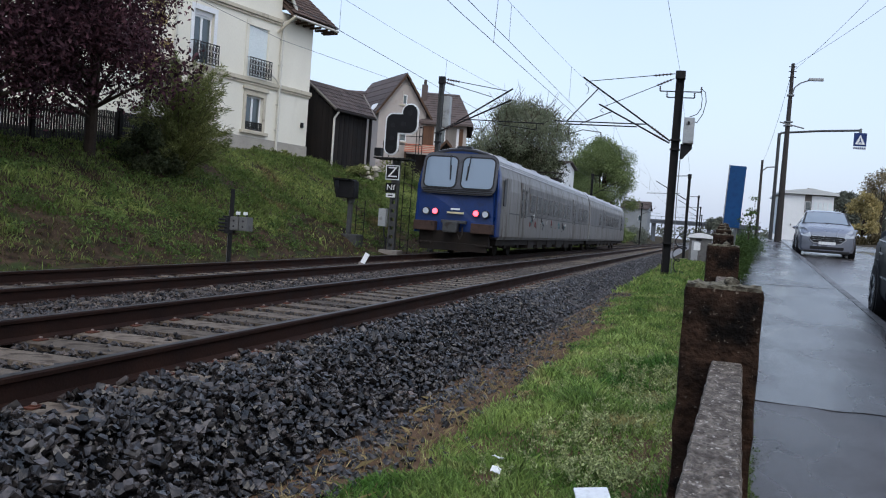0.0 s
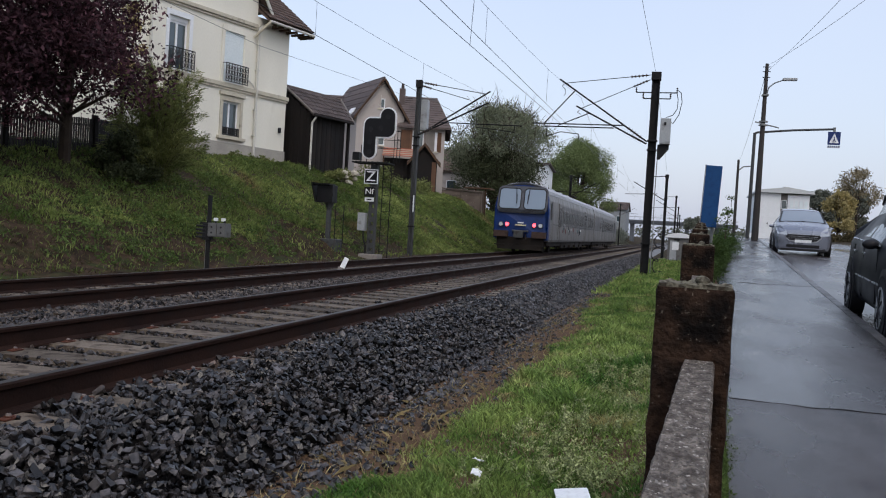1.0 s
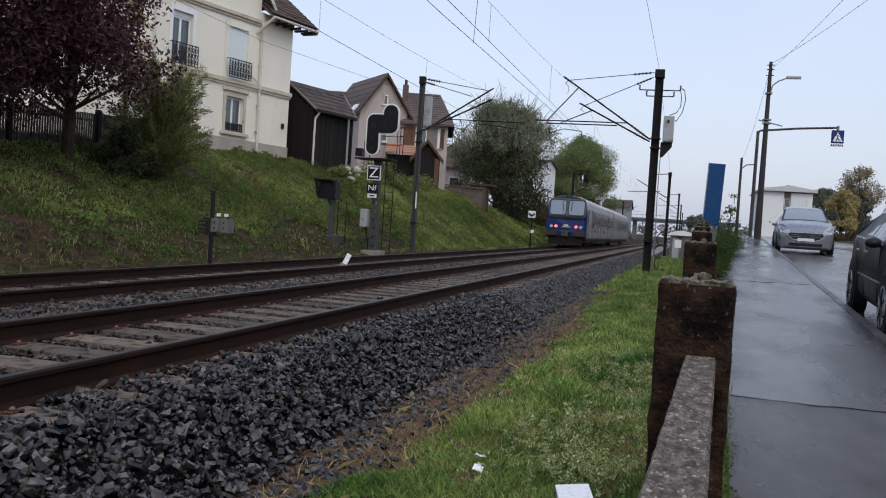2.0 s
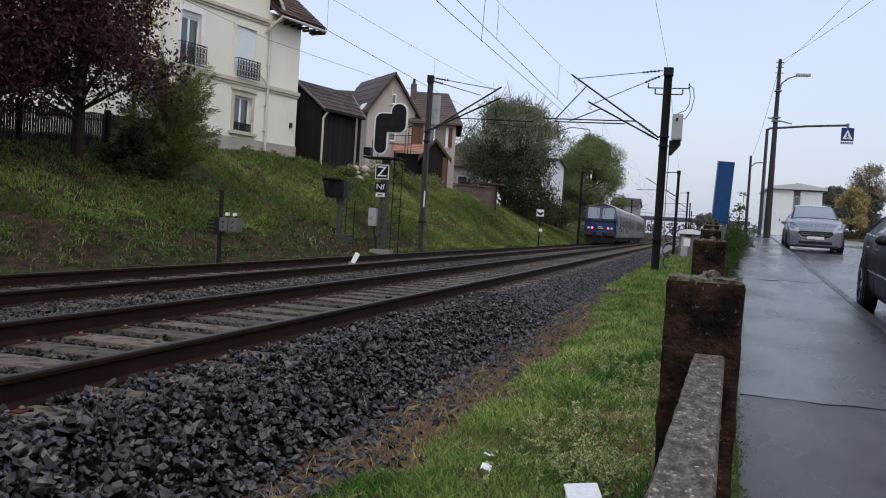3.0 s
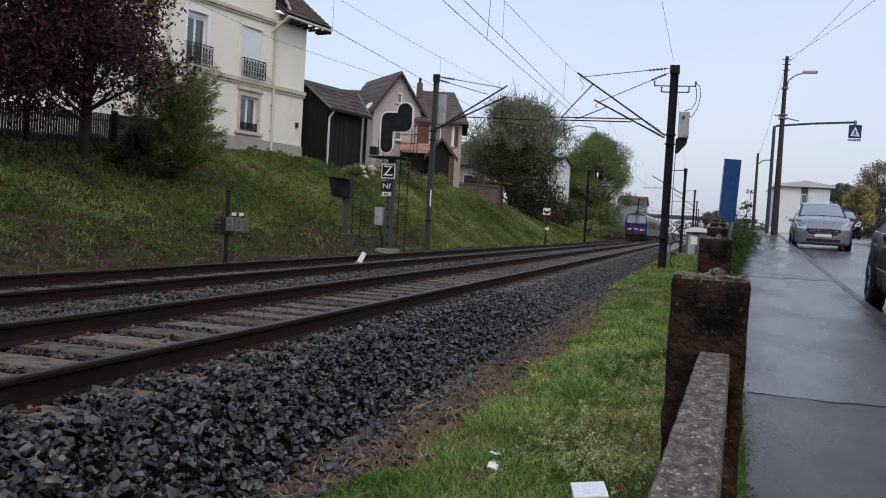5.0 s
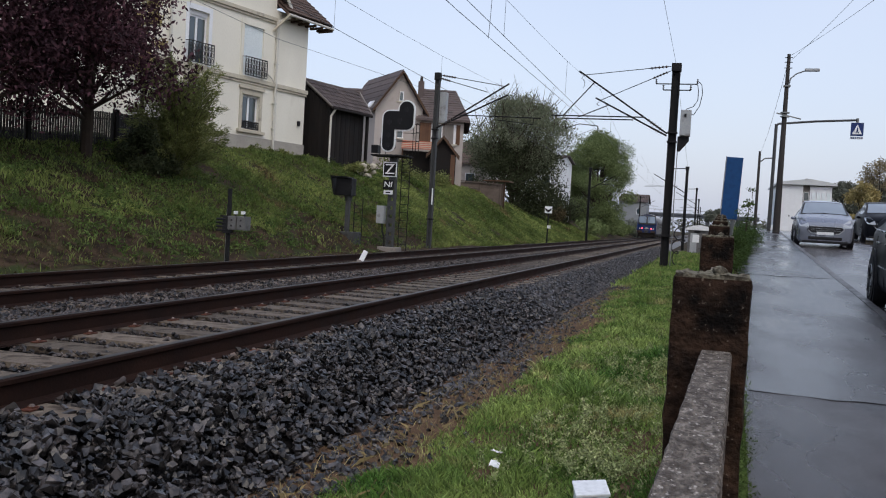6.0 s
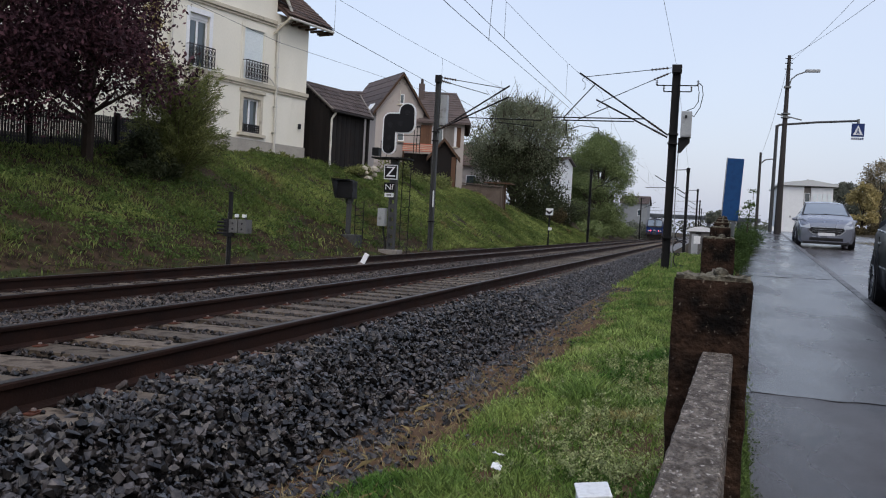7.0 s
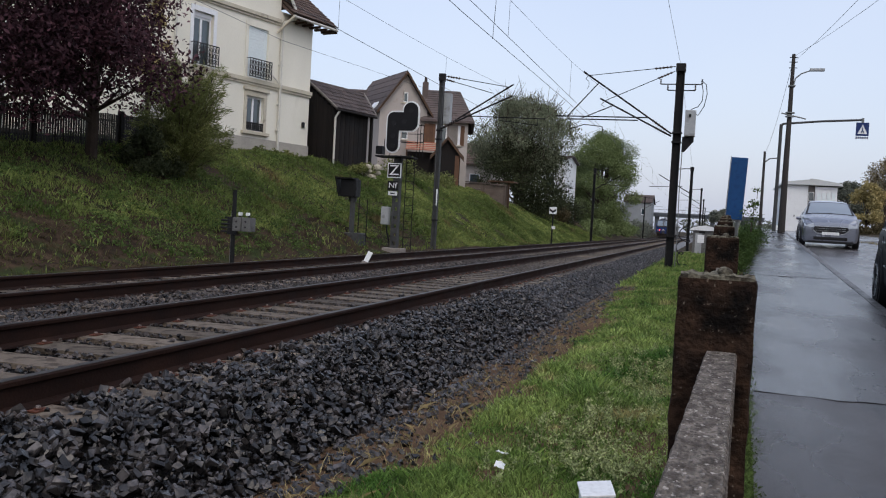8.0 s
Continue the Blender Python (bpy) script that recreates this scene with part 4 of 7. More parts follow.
def big_signal():
    t = thing("railway_signal", pose(-10.39, 29.27, 0), "black railway colour-light signal with white rim on a grey post", "railway signal")
    post = part("post", bx(-.13, -.07, -.1, .1, -.4, 3.1, .01), DARKGALV, t)
    part("post", bx(.07, .13, -.1, .1, -.4, 3.1, .01), DARKGALV, t)
    for i in range(11):
        part("batten", bx(-.07, .07, -.085, -.07, -.2 + .3 * i, -.02 + .3 * i, .004), DARKGALV, post)
    part("footing", bx(-.35, .35, -.3, .3, -.4, -.12, .04), GREYWALL, t)
    # L-shaped board with rounded corners
    def board(g):
        o = []
        def arc(cx, cz, r, a0, a1, n=8):
            for i in range(n + 1):
                a = radians(a0 + (a1 - a0) * i / n)
                o.append((cx + r * math.cos(a), cz + r * math.sin(a)))
        arc(-.19, 3.42, .21 + g, 180, 360)
        o.append((.02 + g, 3.95 - g))
        arc(.44, 4.20, .25 + g, 270, 360)
        arc(.43, 4.66, .26 + g, 0, 172)
        o.append((.17 - g, 4.58 + g))
        arc(-.17, 4.35, .23 + g, 90, 180)
        return o
    part("rim", prism(bmesh.new(), board(.05), -.20, -.14), WHITE, t, "white rim")
    bd = part("board", prism(bmesh.new(), board(0.0), -.225, -.12), BLACKP, t)
    for x, z in ((-.19, 3.42), (-.19, 3.75), (-.17, 4.2), (.2, 4.25), (.43, 4.64)):
        part("lens", rd((x, -.222, z), (x, -.232, z), .085, n=16), BLACKTRIM, bd)
    part("backing", bx(-.3, .0, -.12, .1, 3.3, 4.4, .05), BLACKP, t)
    part("platform", bx(-.75, .55, -.35, .45, 3.02, 3.07), STEEL, t)
    cage = bmesh.new()
    for a, b in (((.72, .1, 3.1), (.72, .1, 4.2)), ((.5, .45, 3.1), (.5, .45, 4.3)), ((.72, .45, 3.1), (.72, .45, 4.2)), ((-.5, .45, 3.1), (-.5, .45, 3.9)), ((-.7, .4, 3.1), (-.7, .4, 3.7))):
        rod(cage, a, b, .014, n=5)
    for z in (3.6, 3.9, 4.2):
        chain(cage, [(-.1, .45, z), (.5, .45, z), (.78, .3, z), (.72, .1, z)], .012, 5)
    part("guard_rail", cage, STEEL, t)
    part("ladder", ladder(bmesh.new(), .22, .52, .25, -.3, 3.1), STEEL, t)
    part("small_box", bx(-.80, -.55, -.2, .1, 3.12, 3.4, .02), BLACKP, t)
    # letter plates
    def plate(name, x0, x1, z0, z1, m, rim):
        p = part(name, bx(x0, x1, -.16, -.13, z0, z1, .01), rim, t)
        part("field", bx(x0 + .035, x1 - .035, -.168, -.155, z0 + .035, z1 - .035), m, p)
        return p
    def letters(text, x, z, size, material, parent, y=-.172):
        cu = bpy.data.curves.new(text, "FONT")
        cu.body, cu.size, cu.extrude, cu.align_x, cu.align_y = text, size, .004, "CENTER", "CENTER"
        tmp = bpy.data.objects.new("tmp", cu)
        scene.collection.objects.link(tmp)
        me = bpy.data.meshes.new_from_object(tmp.evaluated_get(bpy.context.evaluated_depsgraph_get()))
        bpy.data.objects.remove(tmp)
        me.materials.append(material)
        o = part("lettering", me, None, parent)
        o.matrix_basis = pose(x, y, z, 90, 0, 0)
        for v in me.vertices:
            v.co.x *= 1.12
    letters("Z", -.08, 2.56, .50, WHITE, plate("letter_plate", -.33, .17, 2.31, 2.82, BLACKP, WHITE))
    letters("Nf", -.11, 2.04, .27, WHITE, plate("name_plate", -.30, .09, 1.87, 2.2, BLACKP, BLACKP))
    p = part("number_plate", bx(-.27, .06, -.16, -.13, 1.70, 1.84, .01), WHITE, t)
    part("number_bar", bx(-.19, -.02, -.168, -.155, 1.75, 1.79), BLACKP, p)
    part("relay_box", bx(-.47, -.2, -.22, .05, .68, 1.30, .02), BOXGREY, t, "pale grey relay box")
    part("conduit", chain(bmesh.new(), [(-.3, -.05, .7), (-.28, -.05, .4), (-.2, -.05, .2), (-.18, -.05, -.3)], .03), BLACKTRIM, t)


def dwarf_signal():
    t = thing("route_indicator", pose(-11.58, 28.2, 0), "black box-shaped signal seen obliquely on a lattice stand", "railway signal")
    part("post", bx(-.07, .07, -.07, .07, -.3, 1.55, .01), DARKGALV, t)
    head = bx(-.38, .18, -.24, .22, 1.56, 2.16, .03)
    part("housing", head, BLACKP, t)
    hood = bmesh.new()
    prism(hood, [(-.56, 2.22), (.1, 2.2), (.1, 2.16), (-.52, 2.18)], -.35, .2)
    prism(hood, [(-.56, 2.22), (-.52, 2.2), (-.36, 1.56), (-.40, 1.56)], -.35, .2)
    part("hood", hood, BLACKP, t)
    part("ring", rd((.06, -.255, 1.84), (.06, -.235, 1.84), .15, n=20), STEEL, t)
    part("pivot", rd((0, 0, 1.4), (0, 0, 1.6), .12, .16, 12), DARKGALV, t)
    part("ladder", ladder(bmesh.new(), .2, .5, .1, -.2, 1.5, .24), STEEL, t)
    part("base", bx(-.26, .42, -.3, .35, -.4, .34, .03), DARKGALV, t)


def junction_box():
    t = thing("trackside_box", pose(-9.87, 17.3, 0), "small grey trackside control box on a post", "control box")
    part("post", bx(-.035, .035, -.035, .035, -.5, 1.35, .006), STEEL, t)
    part("thin_post", rd((-.07, .05, -.5), (-.07, .05, .9), .02), GALV, t)
    for x in (.05, .27):
        b = part("box", bx(x, x + .20, -.14, .12, .46, .76, .015), DIMBOX, t)
        part("door", bx(x + .02, x + .18, -.152, -.138, .48, .74, .006), DIMBOX, b)
        for z in (.55, .67):
            part("lock", rd((x + .10, -.158, z), (x + .10, -.150, z), .022, n=10), BLACKTRIM, b)
        part("knob_stem", rd((x + .11, -.01, .75), (x + .11, -.01, .81), .022), BLACKTRIM, t)
    for x in (.13, .31):
        part("pale_knob", bx(x, x + .07, -.05, .03, .80, .87, .012), WHITE, t)
    for z in (.44, .52, .60, .68):
        part("terminal", rd((-.27, -.05, z), (-.04, -.05, z), .022), BLACKTRIM, t)
    part("bracket", bx(-.2, .3, -.03, .03, .72, .76), STEEL, t)
    part("bracket", bx(-.12, .1, -.06, .02, .38, .74, .01), BLACKTRIM, t)


def chevron_sign():
    t = thing("trackside_sign", pose(-9.75, 58.5, 0), "white trackside board with a black chevron on a thin post", "railway sign")
    part("post", rd((0, 0, -.5), (0, 0, 2.1), .05), STEEL, t)
    p = part("board", bx(-.24, .24, -.09, -.05, 1.75, 2.2, .01), WHITE, t)
    v = bmesh.new()
    prism(v, [(-.2, 2.1), (-.2, 1.95), (0, 1.80), (.2, 1.95), (.2, 2.1), (0, 1.95)], -.105, -.088)
    part("chevron", v, BLACKP, p)
    part("small_plate", bx(-.02, .2, -.08, -.05, .75, .95), WHITE, t)


big_signal()
dwarf_signal()
junction_box()
chevron_sign()
t = thing("marker_stake", pose(-8.2, 21.05, -.2, -14, 22, 10), "short white leaning marker stake between the rails", "marker")
part("stake", bx(-.06, .06, -.03, .03, -.1, .26, .008), WHITE, t)
part("foot", bx(-.09, .09, -.06, .06, -.12, -.02, .01), GREYWALL, t)


# ---- houses on the bank ----
def wall_with_openings(bm, x0, x1, z0, z1, y0, y1, holes):
    """A wall along x with rectangular openings cut through it."""
    zs = sorted({z0, z1, *[h[2] for h in holes], *[h[3] for h in holes]})
    for a, b in zip(zs, zs[1:]):
        row = sorted((h[0], h[1]) for h in holes if h[2] <= a and h[3] >= b)
        x = x0
        for p, q in row:
            if p > x:
                box(bm, x, p, y0, y1, a, b)
            x = q
        if x < x1:
            box(bm, x, x1, y0, y1, a, b)
    bmesh.ops.remove_doubles(bm, verts=bm.verts, dist=.0005)
    return bm


def casement(parent, x0, x1, z0, z1, y, name="window", bars=1):
    w = part(name, wall_with_openings(bmesh.new(), x0, x1, z0, z1, y, y + .07, [(x0 + .07, (x0 + x1) / 2 - .05, z0 + .08, z1 - .08), ((x0 + x1) / 2 + .05, x1 - .07, z0 + .08, z1 - .08)]), PVC, parent, "white joinery")
    for a, b in ((x0 + .07, (x0 + x1) / 2 - .05), ((x0 + x1) / 2 + .05, x1 - .07)):
        part("pane", bx(a, b, y + .03, y + .045, z0 + .08, z1 - .08), PANE, w)
    return w


def balcony(parent, x0, x1, z0, z1, y):
    b = part("balcony_rail", rd((x0, y, z1), (x1, y, z1), .022), IRON, parent, "black wrought-iron balcony rail")
    part("bottom_rail", rd((x0, y, z0), (x1, y, z0), .018), IRON, b)
    bars = bmesh.new()
    n = 8
    for i in range(n + 1):
        x = x0 + (x1 - x0) * i / n
        rod(bars, (x, y, z0), (x, y, z1), .017, n=5)
    for i in range(n):
        x = x0 + (x1 - x0) * (i + .5) / n
        h = z1 - z0
        for c in (.22, .5, .78):
            pts = [(x + .045 * math.cos(a) * (1.2 if c == .5 else 1), y, z0 + h * c + .11 * h * math.sin(a)) for a in [k * math.tau / 8 for k in range(9)]]
            chain(bars, pts, .015, 4)
    part("scrollwork", bars, IRON, b)
    for x in (x0, x1):
        part("return_bar", rd((x, y, z1), (x, y + .3, z1), .015), IRON, b)
    return b


def tiled_slope(parent, material, origin, along, up, n_along, n_up, tw, tl, sink=.0):
    """Overlapping tiles laid on a slope: one shared mesh, one object a tile."""
    bm = bmesh.new()
    v = [bm.verts.new(c) for c in ((0, 0, .0), (tw * .97, 0, .0), (tw * .97, tl * 1.12, -.03), (0, tl * 1.12, -.03),
                                   (0, 0, .035), (tw * .45, 0, .05), (tw * .97, 0, .03), (tw * .97, tl * 1.12, .0), (tw * .45, tl * 1.12, .02), (0, tl * 1.12, .005))]
    for f in ((0, 1, 6, 5, 4), (4, 5, 8, 9), (5, 6, 7, 8), (0, 4, 9, 3), (1, 2, 7, 6)):
        bm.faces.new([v[i] for i in f])
    me = finish(bm, "roof_tile", material)
    ax, uy = Vector(along).normalized(), Vector(up).normalized()
    nz = ax.cross(uy)
    base = Matrix((ax, uy, nz)).transposed().to_4x4()
    for j in range(n_up):
        for i in range(n_along):
            o = part("roof_tile", me, None, parent)
            o.matrix_basis = Matrix.Translation(Vector(origin) + ax * (i * tw) + uy * (j * tl) + nz * (.02 + sink)) @ base


def house_one():
    t = thing("house", pose(-17.66, 37.0, 0, 0, 0, 75.7), "tall cream-rendered house with iron balconies and brown tiled roof", "house")
    X0, X1, Z0, ZT = -9.2, .12, 2.4, 9.55
    holes = [(-7.0, -5.95, 6.45, 8.5), (-3.98, -2.78, 6.45, 8.55), (-3.9, -2.86, 4.25, 5.68), (-7.0, -5.95, 4.25, 5.68)]
    wall = part("front_wall", wall_with_openings(bmesh.new(), X0, X1, Z0, ZT, 0, .35, holes), PLASTER, t)
    sh = bmesh.new()
    wall_with_openings(sh, X0, X0 + .3, Z0, ZT, .35, 9, [])
    part("side_wall", sh, PLASTER, t)
    part("side_wall", bx(X1 - .3, X1, .35, 9, Z0, ZT), PLASTER, t)
    part("back_wall", bx(X0 + .3, X1 - .3, 8.7, 9, Z0, ZT), PLASTER, t)
    # Dark sheet added for the unlit rooms behind the windows
    part("dark_interior", bx(X0 + .4, X1 - .4, 1.2, 1.25, Z0, ZT), TARRED, t)
    part("plinth", bx(X0 - .04, X1 + .03, -.06, -.002, Z0, 3.95, .02), PLINTH, t, "grey rendered plinth")
    part("string_course", bx(X0 - .06, X1 + .06, -.12, -.002, 6.22, 6.40, .03), TRIM, t)
    part("string_course", bx(X0 - .03, X1 + .03, -.07, -.002, 6.12, 6.21, .02), TRIM, t)
    part("cornice", bx(X0 - .06, -2.1, -.13, -.002, 9.02, 9.18, .03), TRIM, t)
    part("cornice", bx(X0 - .03, -2.1, -.07, -.002, 8.92, 9.01, .02), TRIM, t)
    # gable of the middle bay above the cornice
    g = bmesh.new()
    prism(g, [(X0, 9.55), (-2.05, 9.55), (-2.05, 10.6), (-5.6, 14.6), (X0, 10.6)], 0, .35)
    part("gable", g, PLASTER, t)
    for side, (a, b) in ((1, ((-1.55, 9.75), (-5.6, 15.0))), (-1, ((-9.7, 9.75), (-5.6, 15.0)))):
        slab = bmesh.new()
        prism(slab, [a, b, (b[0], b[1] + .16), (a[0] + .05 * side, a[1] + .16)], -.38, 8.9)
        part("gable_roof", slab, TILE, t)
        part("barge_board", prism(bmesh.new(), [(a[0], a[1] - .22), (b[0], b[1] - .22), (b[0], b[1] + .02), (a[0], a[1] + .02)], -.44, -.385), PIPE, t)
    part("eave_bracket", chain(bmesh.new(), [(-2.25, -.05, 8.6), (-2.15, -.4, 8.95), (-2.0, -.72, 9.3)], .06), TRIM, t)
    # eave-side roof over the end bay
    run, pitch = 5.2, radians(38)
    z0, y0 = 9.42, -.62
    slab = bmesh.new()
    prof = [(y0, z0), (y0 + run, z0 + run * math.tan(pitch)), (9.6, z0), (9.6, z0 - .12), (y0 + run, z0 + run * math.tan(pitch) - .16), (y0, z0 - .12)]
    a = [slab.verts.new((-2.02, y, z)) for y, z in prof]
    b = [slab.verts.new((1.08, y, z)) for y, z in prof]
    k = len(prof)
    for i in range(k):
        slab.faces.new((a[i], a[(i + 1) % k], b[(i + 1) % k], b[i]))
    slab.faces.new((a[0], a[1], a[4], a[5])), slab.faces.new((a[1], a[2], a[3], a[4]))
    slab.faces.new((b[0], b[1], b[4], b[5])), slab.faces.new((b[1], b[2], b[3], b[4]))
    rf = part("roof", slab, TILE, t)
    tiled_slope(rf, TILE, (-2.0, y0 - .05, z0 + .02), (1, 0, 0), (0, math.cos(pitch), math.sin(pitch)), 14, 12, .22, .30)
    for i in range(6):
        part("rafter_end", bx(-1.6 + i * .48, -1.48 + i * .48, y0 + .03, .1, z0 - .22, z0 - .13), TIMBER, t)
    part("verge_board", prism(bmesh.new(), [(1.08, 9.2), (1.12, 9.2), (1.12, 9.4), (1.08, 9.4)], y0, .2), TIMBER, t)
    # openings
    for (x0, x1, z0_, z1), kind in zip(holes, ("french", "shut", "sash", "sash")):
        sur = part("window_surround", wall_with_openings(bmesh.new(), x0 - .16, x1 + .16, z0_ - .05, z1 + .2, -.035, -.003, [(x0, x1, z0_ - .05, z1)]), {"french": PVC, "shut": PLASTER}.get(kind, TRIM), t)
        if kind == "shut":
            shp = part("roller_shutter", bx(x0, x1, .06, .09, z0_, z1), SHUT, sur, "closed pale blue roller shutter")
            for i in range(16):
                zz = z0_ + (z1 - z0_) * i / 16
                part("slat", bx(x0 + .01, x1 - .01, .045, .062, zz + .01, zz + .115), SHUT, shp)
        else:
            casement(sur, x0, x1, z0_, z1 - (.18 if kind == "french" else 0), .14)
            if kind == "french":
                part("shutter_box", bx(x0, x1, .1, .2, z1 - .18, z1), PVC, sur)
            else:
                part("sill", bx(x0 - .28, x1 + .28, -.16, .1, z0_ - .17, z0_ - .04, .02), TRIM, sur, "stone sill")
                part("lintel_moulding", bx(x0 - .24, x1 + .24, -.1, -.003, z1 + .22, z1 + .36, .02), TRIM, sur)
                balcony(sur, x0 + .02, x1 - .02, z0_ + .02, z0_ + .32, -.02)
    balcony(t, -7.12, -5.8, 6.46, 7.25, -.22)
    balcony(t, -4.02, -2.7, 6.46, 7.2, -.22)
    # downpipes
    p = part("downpipe", chain(bmesh.new(), [(-1.45, -.55, 9.36), (-2.02, -.1, 9.05), (-2.02, -.1, 6.5), (-2.0, -.16, 6.3), (-2.0, -.1, 6.1), (-1.98, -.1, 3.2)], .055, 10), PIPE, t, "pale zinc downpipe")
    for z in (8.3, 7.2, 5.5, 4.4):
        part("pipe_clip", bx(-2.09, -1.95, -.17, -.01, z, z + .04), PIPE, p)
    part("branch_pipe", chain(bmesh.new(), [(-2.6, -.08, 6.75), (-2.3, -.1, 6.6), (-2.02, -.1, 6.35)], .03), PIPE, p)
    part("downpipe", chain(bmesh.new(), [(-7.95, -.1, 9.0), (-7.95, -.1, 3.2)], .055, 10), PIPE, t, "pale zinc downpipe")
    part("gutter", rd((-2.0, y0 - .06, z0 - .1), (1.05, y0 - .06, z0 - .1), .06), PIPE, t)
    part("wall_lamp", bx(-.35, -.22, -.1, -.0, 4.75, 4.98, .02), BLACKTRIM, t)


def shed():
    t = thing("shed", pose(-17.66, 37.0, 0, 0, 0, 75.7), "black tarred timber shed with weathered brown roof against the house", "shed")
    x0, x1, y0, y1 = 1.0, 3.7, -.75, 2.6
    ridge, eave, ye = 7.10, 5.77, -1.0
    roof_at = lambda y: eave - .1 + (ridge - eave) * (1 - abs(y - .8) / 1.8)
    for k in range(15):
        x = x0 + (x1 - x0) * k / 15
        part("board", bx(x + .006, x + (x1 - x0) / 15 - .006, y0 - (.008 if k % 2 else 0), y0 + .03, 2.2, roof_at(y0)), TARRED, t)
    # Tarred boards also fill the open side, their black standing for its shade
    for k in range(18):
        y = y0 + .04 + (y1 - y0 - .04) * k / 18
        w = (y1 - y0) / 18
        part("board", bx(x0 - (.008 if k % 2 else 0), x0 + .03, y + .006, y + w - .006, 2.2, min(roof_at(y), roof_at(y + w))), TARRED, t)
    part("core", bx(x0 + .04, x1, y0 + .04, y1, 2.2, eave - .1), TARRED, t)
    for ya, za, yb, zb in ((ye, eave, .8, ridge), (2.7, eave, .8, ridge)):
        s = bmesh.new()
        q = [(.9, ya, za), (4.0, ya, za), (5.35, yb, zb), (.9, yb, zb)]
        a = [s.verts.new(c) for c in q]
        b = [s.verts.new((x, y, z - .09)) for x, y, z in q]
        s.faces.new(a), s.faces.new(b[::-1])
        for i in range(4):
            s.faces.new((a[i], a[(i + 1) % 4], b[(i + 1) % 4], b[i]))
        rf = part("roof", s, SLATE, t)
        if ya < 0:
            slope = Vector((0, yb - ya, zb - za))
            tiled_slope(rf, SLATE, (.9, ye, eave), (1, 0, 0), slope, 13, 6, .24, slope.length / 6)
            for j in range(6):
                f = j / 6
                for i in range(int((.05 + 1.35 * f) / .24)):
                    o = part("roof_tile", rf.children[0].data, None, rf)
                    o.matrix_basis = Matrix.Translation((3.12 + .24 * i, (yb - ya) * f, (zb - za) * f)) @ rf.children[0].matrix_basis
    def verge(name, p, q, m):
        part(name, chain(bmesh.new(), [p, q], .05, 6), m, t)
    verge("verge_board", (.88, ye - .02, eave + .02), (.88, .8, ridge + .03), GREYWALL)
    verge("verge_board", (4.02, ye - .02, eave + .02), (5.36, .8, ridge + .03), GREYWALL)
    verge("ridge_cap", (.9, .8, ridge + .03), (5.35, .8, ridge + .03), SLATE)
    part("gutter", rd((.9, ye - .05, eave - .06), (4.0, ye - .05, eave - .06), .05), TARRED, t)
    part("downpipe", chain(bmesh.new(), [(1.1, ye - .03, eave - .08), (1.03, y0 - .09, eave - .4), (1.03, y0 - .09, 2.4)], .05, 8), PIPE, t, "white downpipe")
    part("porch_post", bx(3.75, 3.87, ye + .05, ye + .17, 2.2, eave - .08), TARRED, t)
    # stone heap against the wall
    h = thing("stone_heap", pose(-15.75, 40.2, 3.0), "low heap of pale stones and old boards by the shed", "stone heap")
    rng = random.Random(4)
    for i in range(12):
        b = bmesh.new()
        bmesh.ops.create_icosphere(b, subdivisions=1, radius=rng.uniform(.16, .28))
        for v in b.verts:
            v.co *= rng.uniform(.75, 1.2)
            v.co.z *= .7
        s = part("stone", b, TRIM, h)
        s.location = (rng.uniform(-.25, .25), rng.uniform(-.9, .9), rng.uniform(-.15, .3))


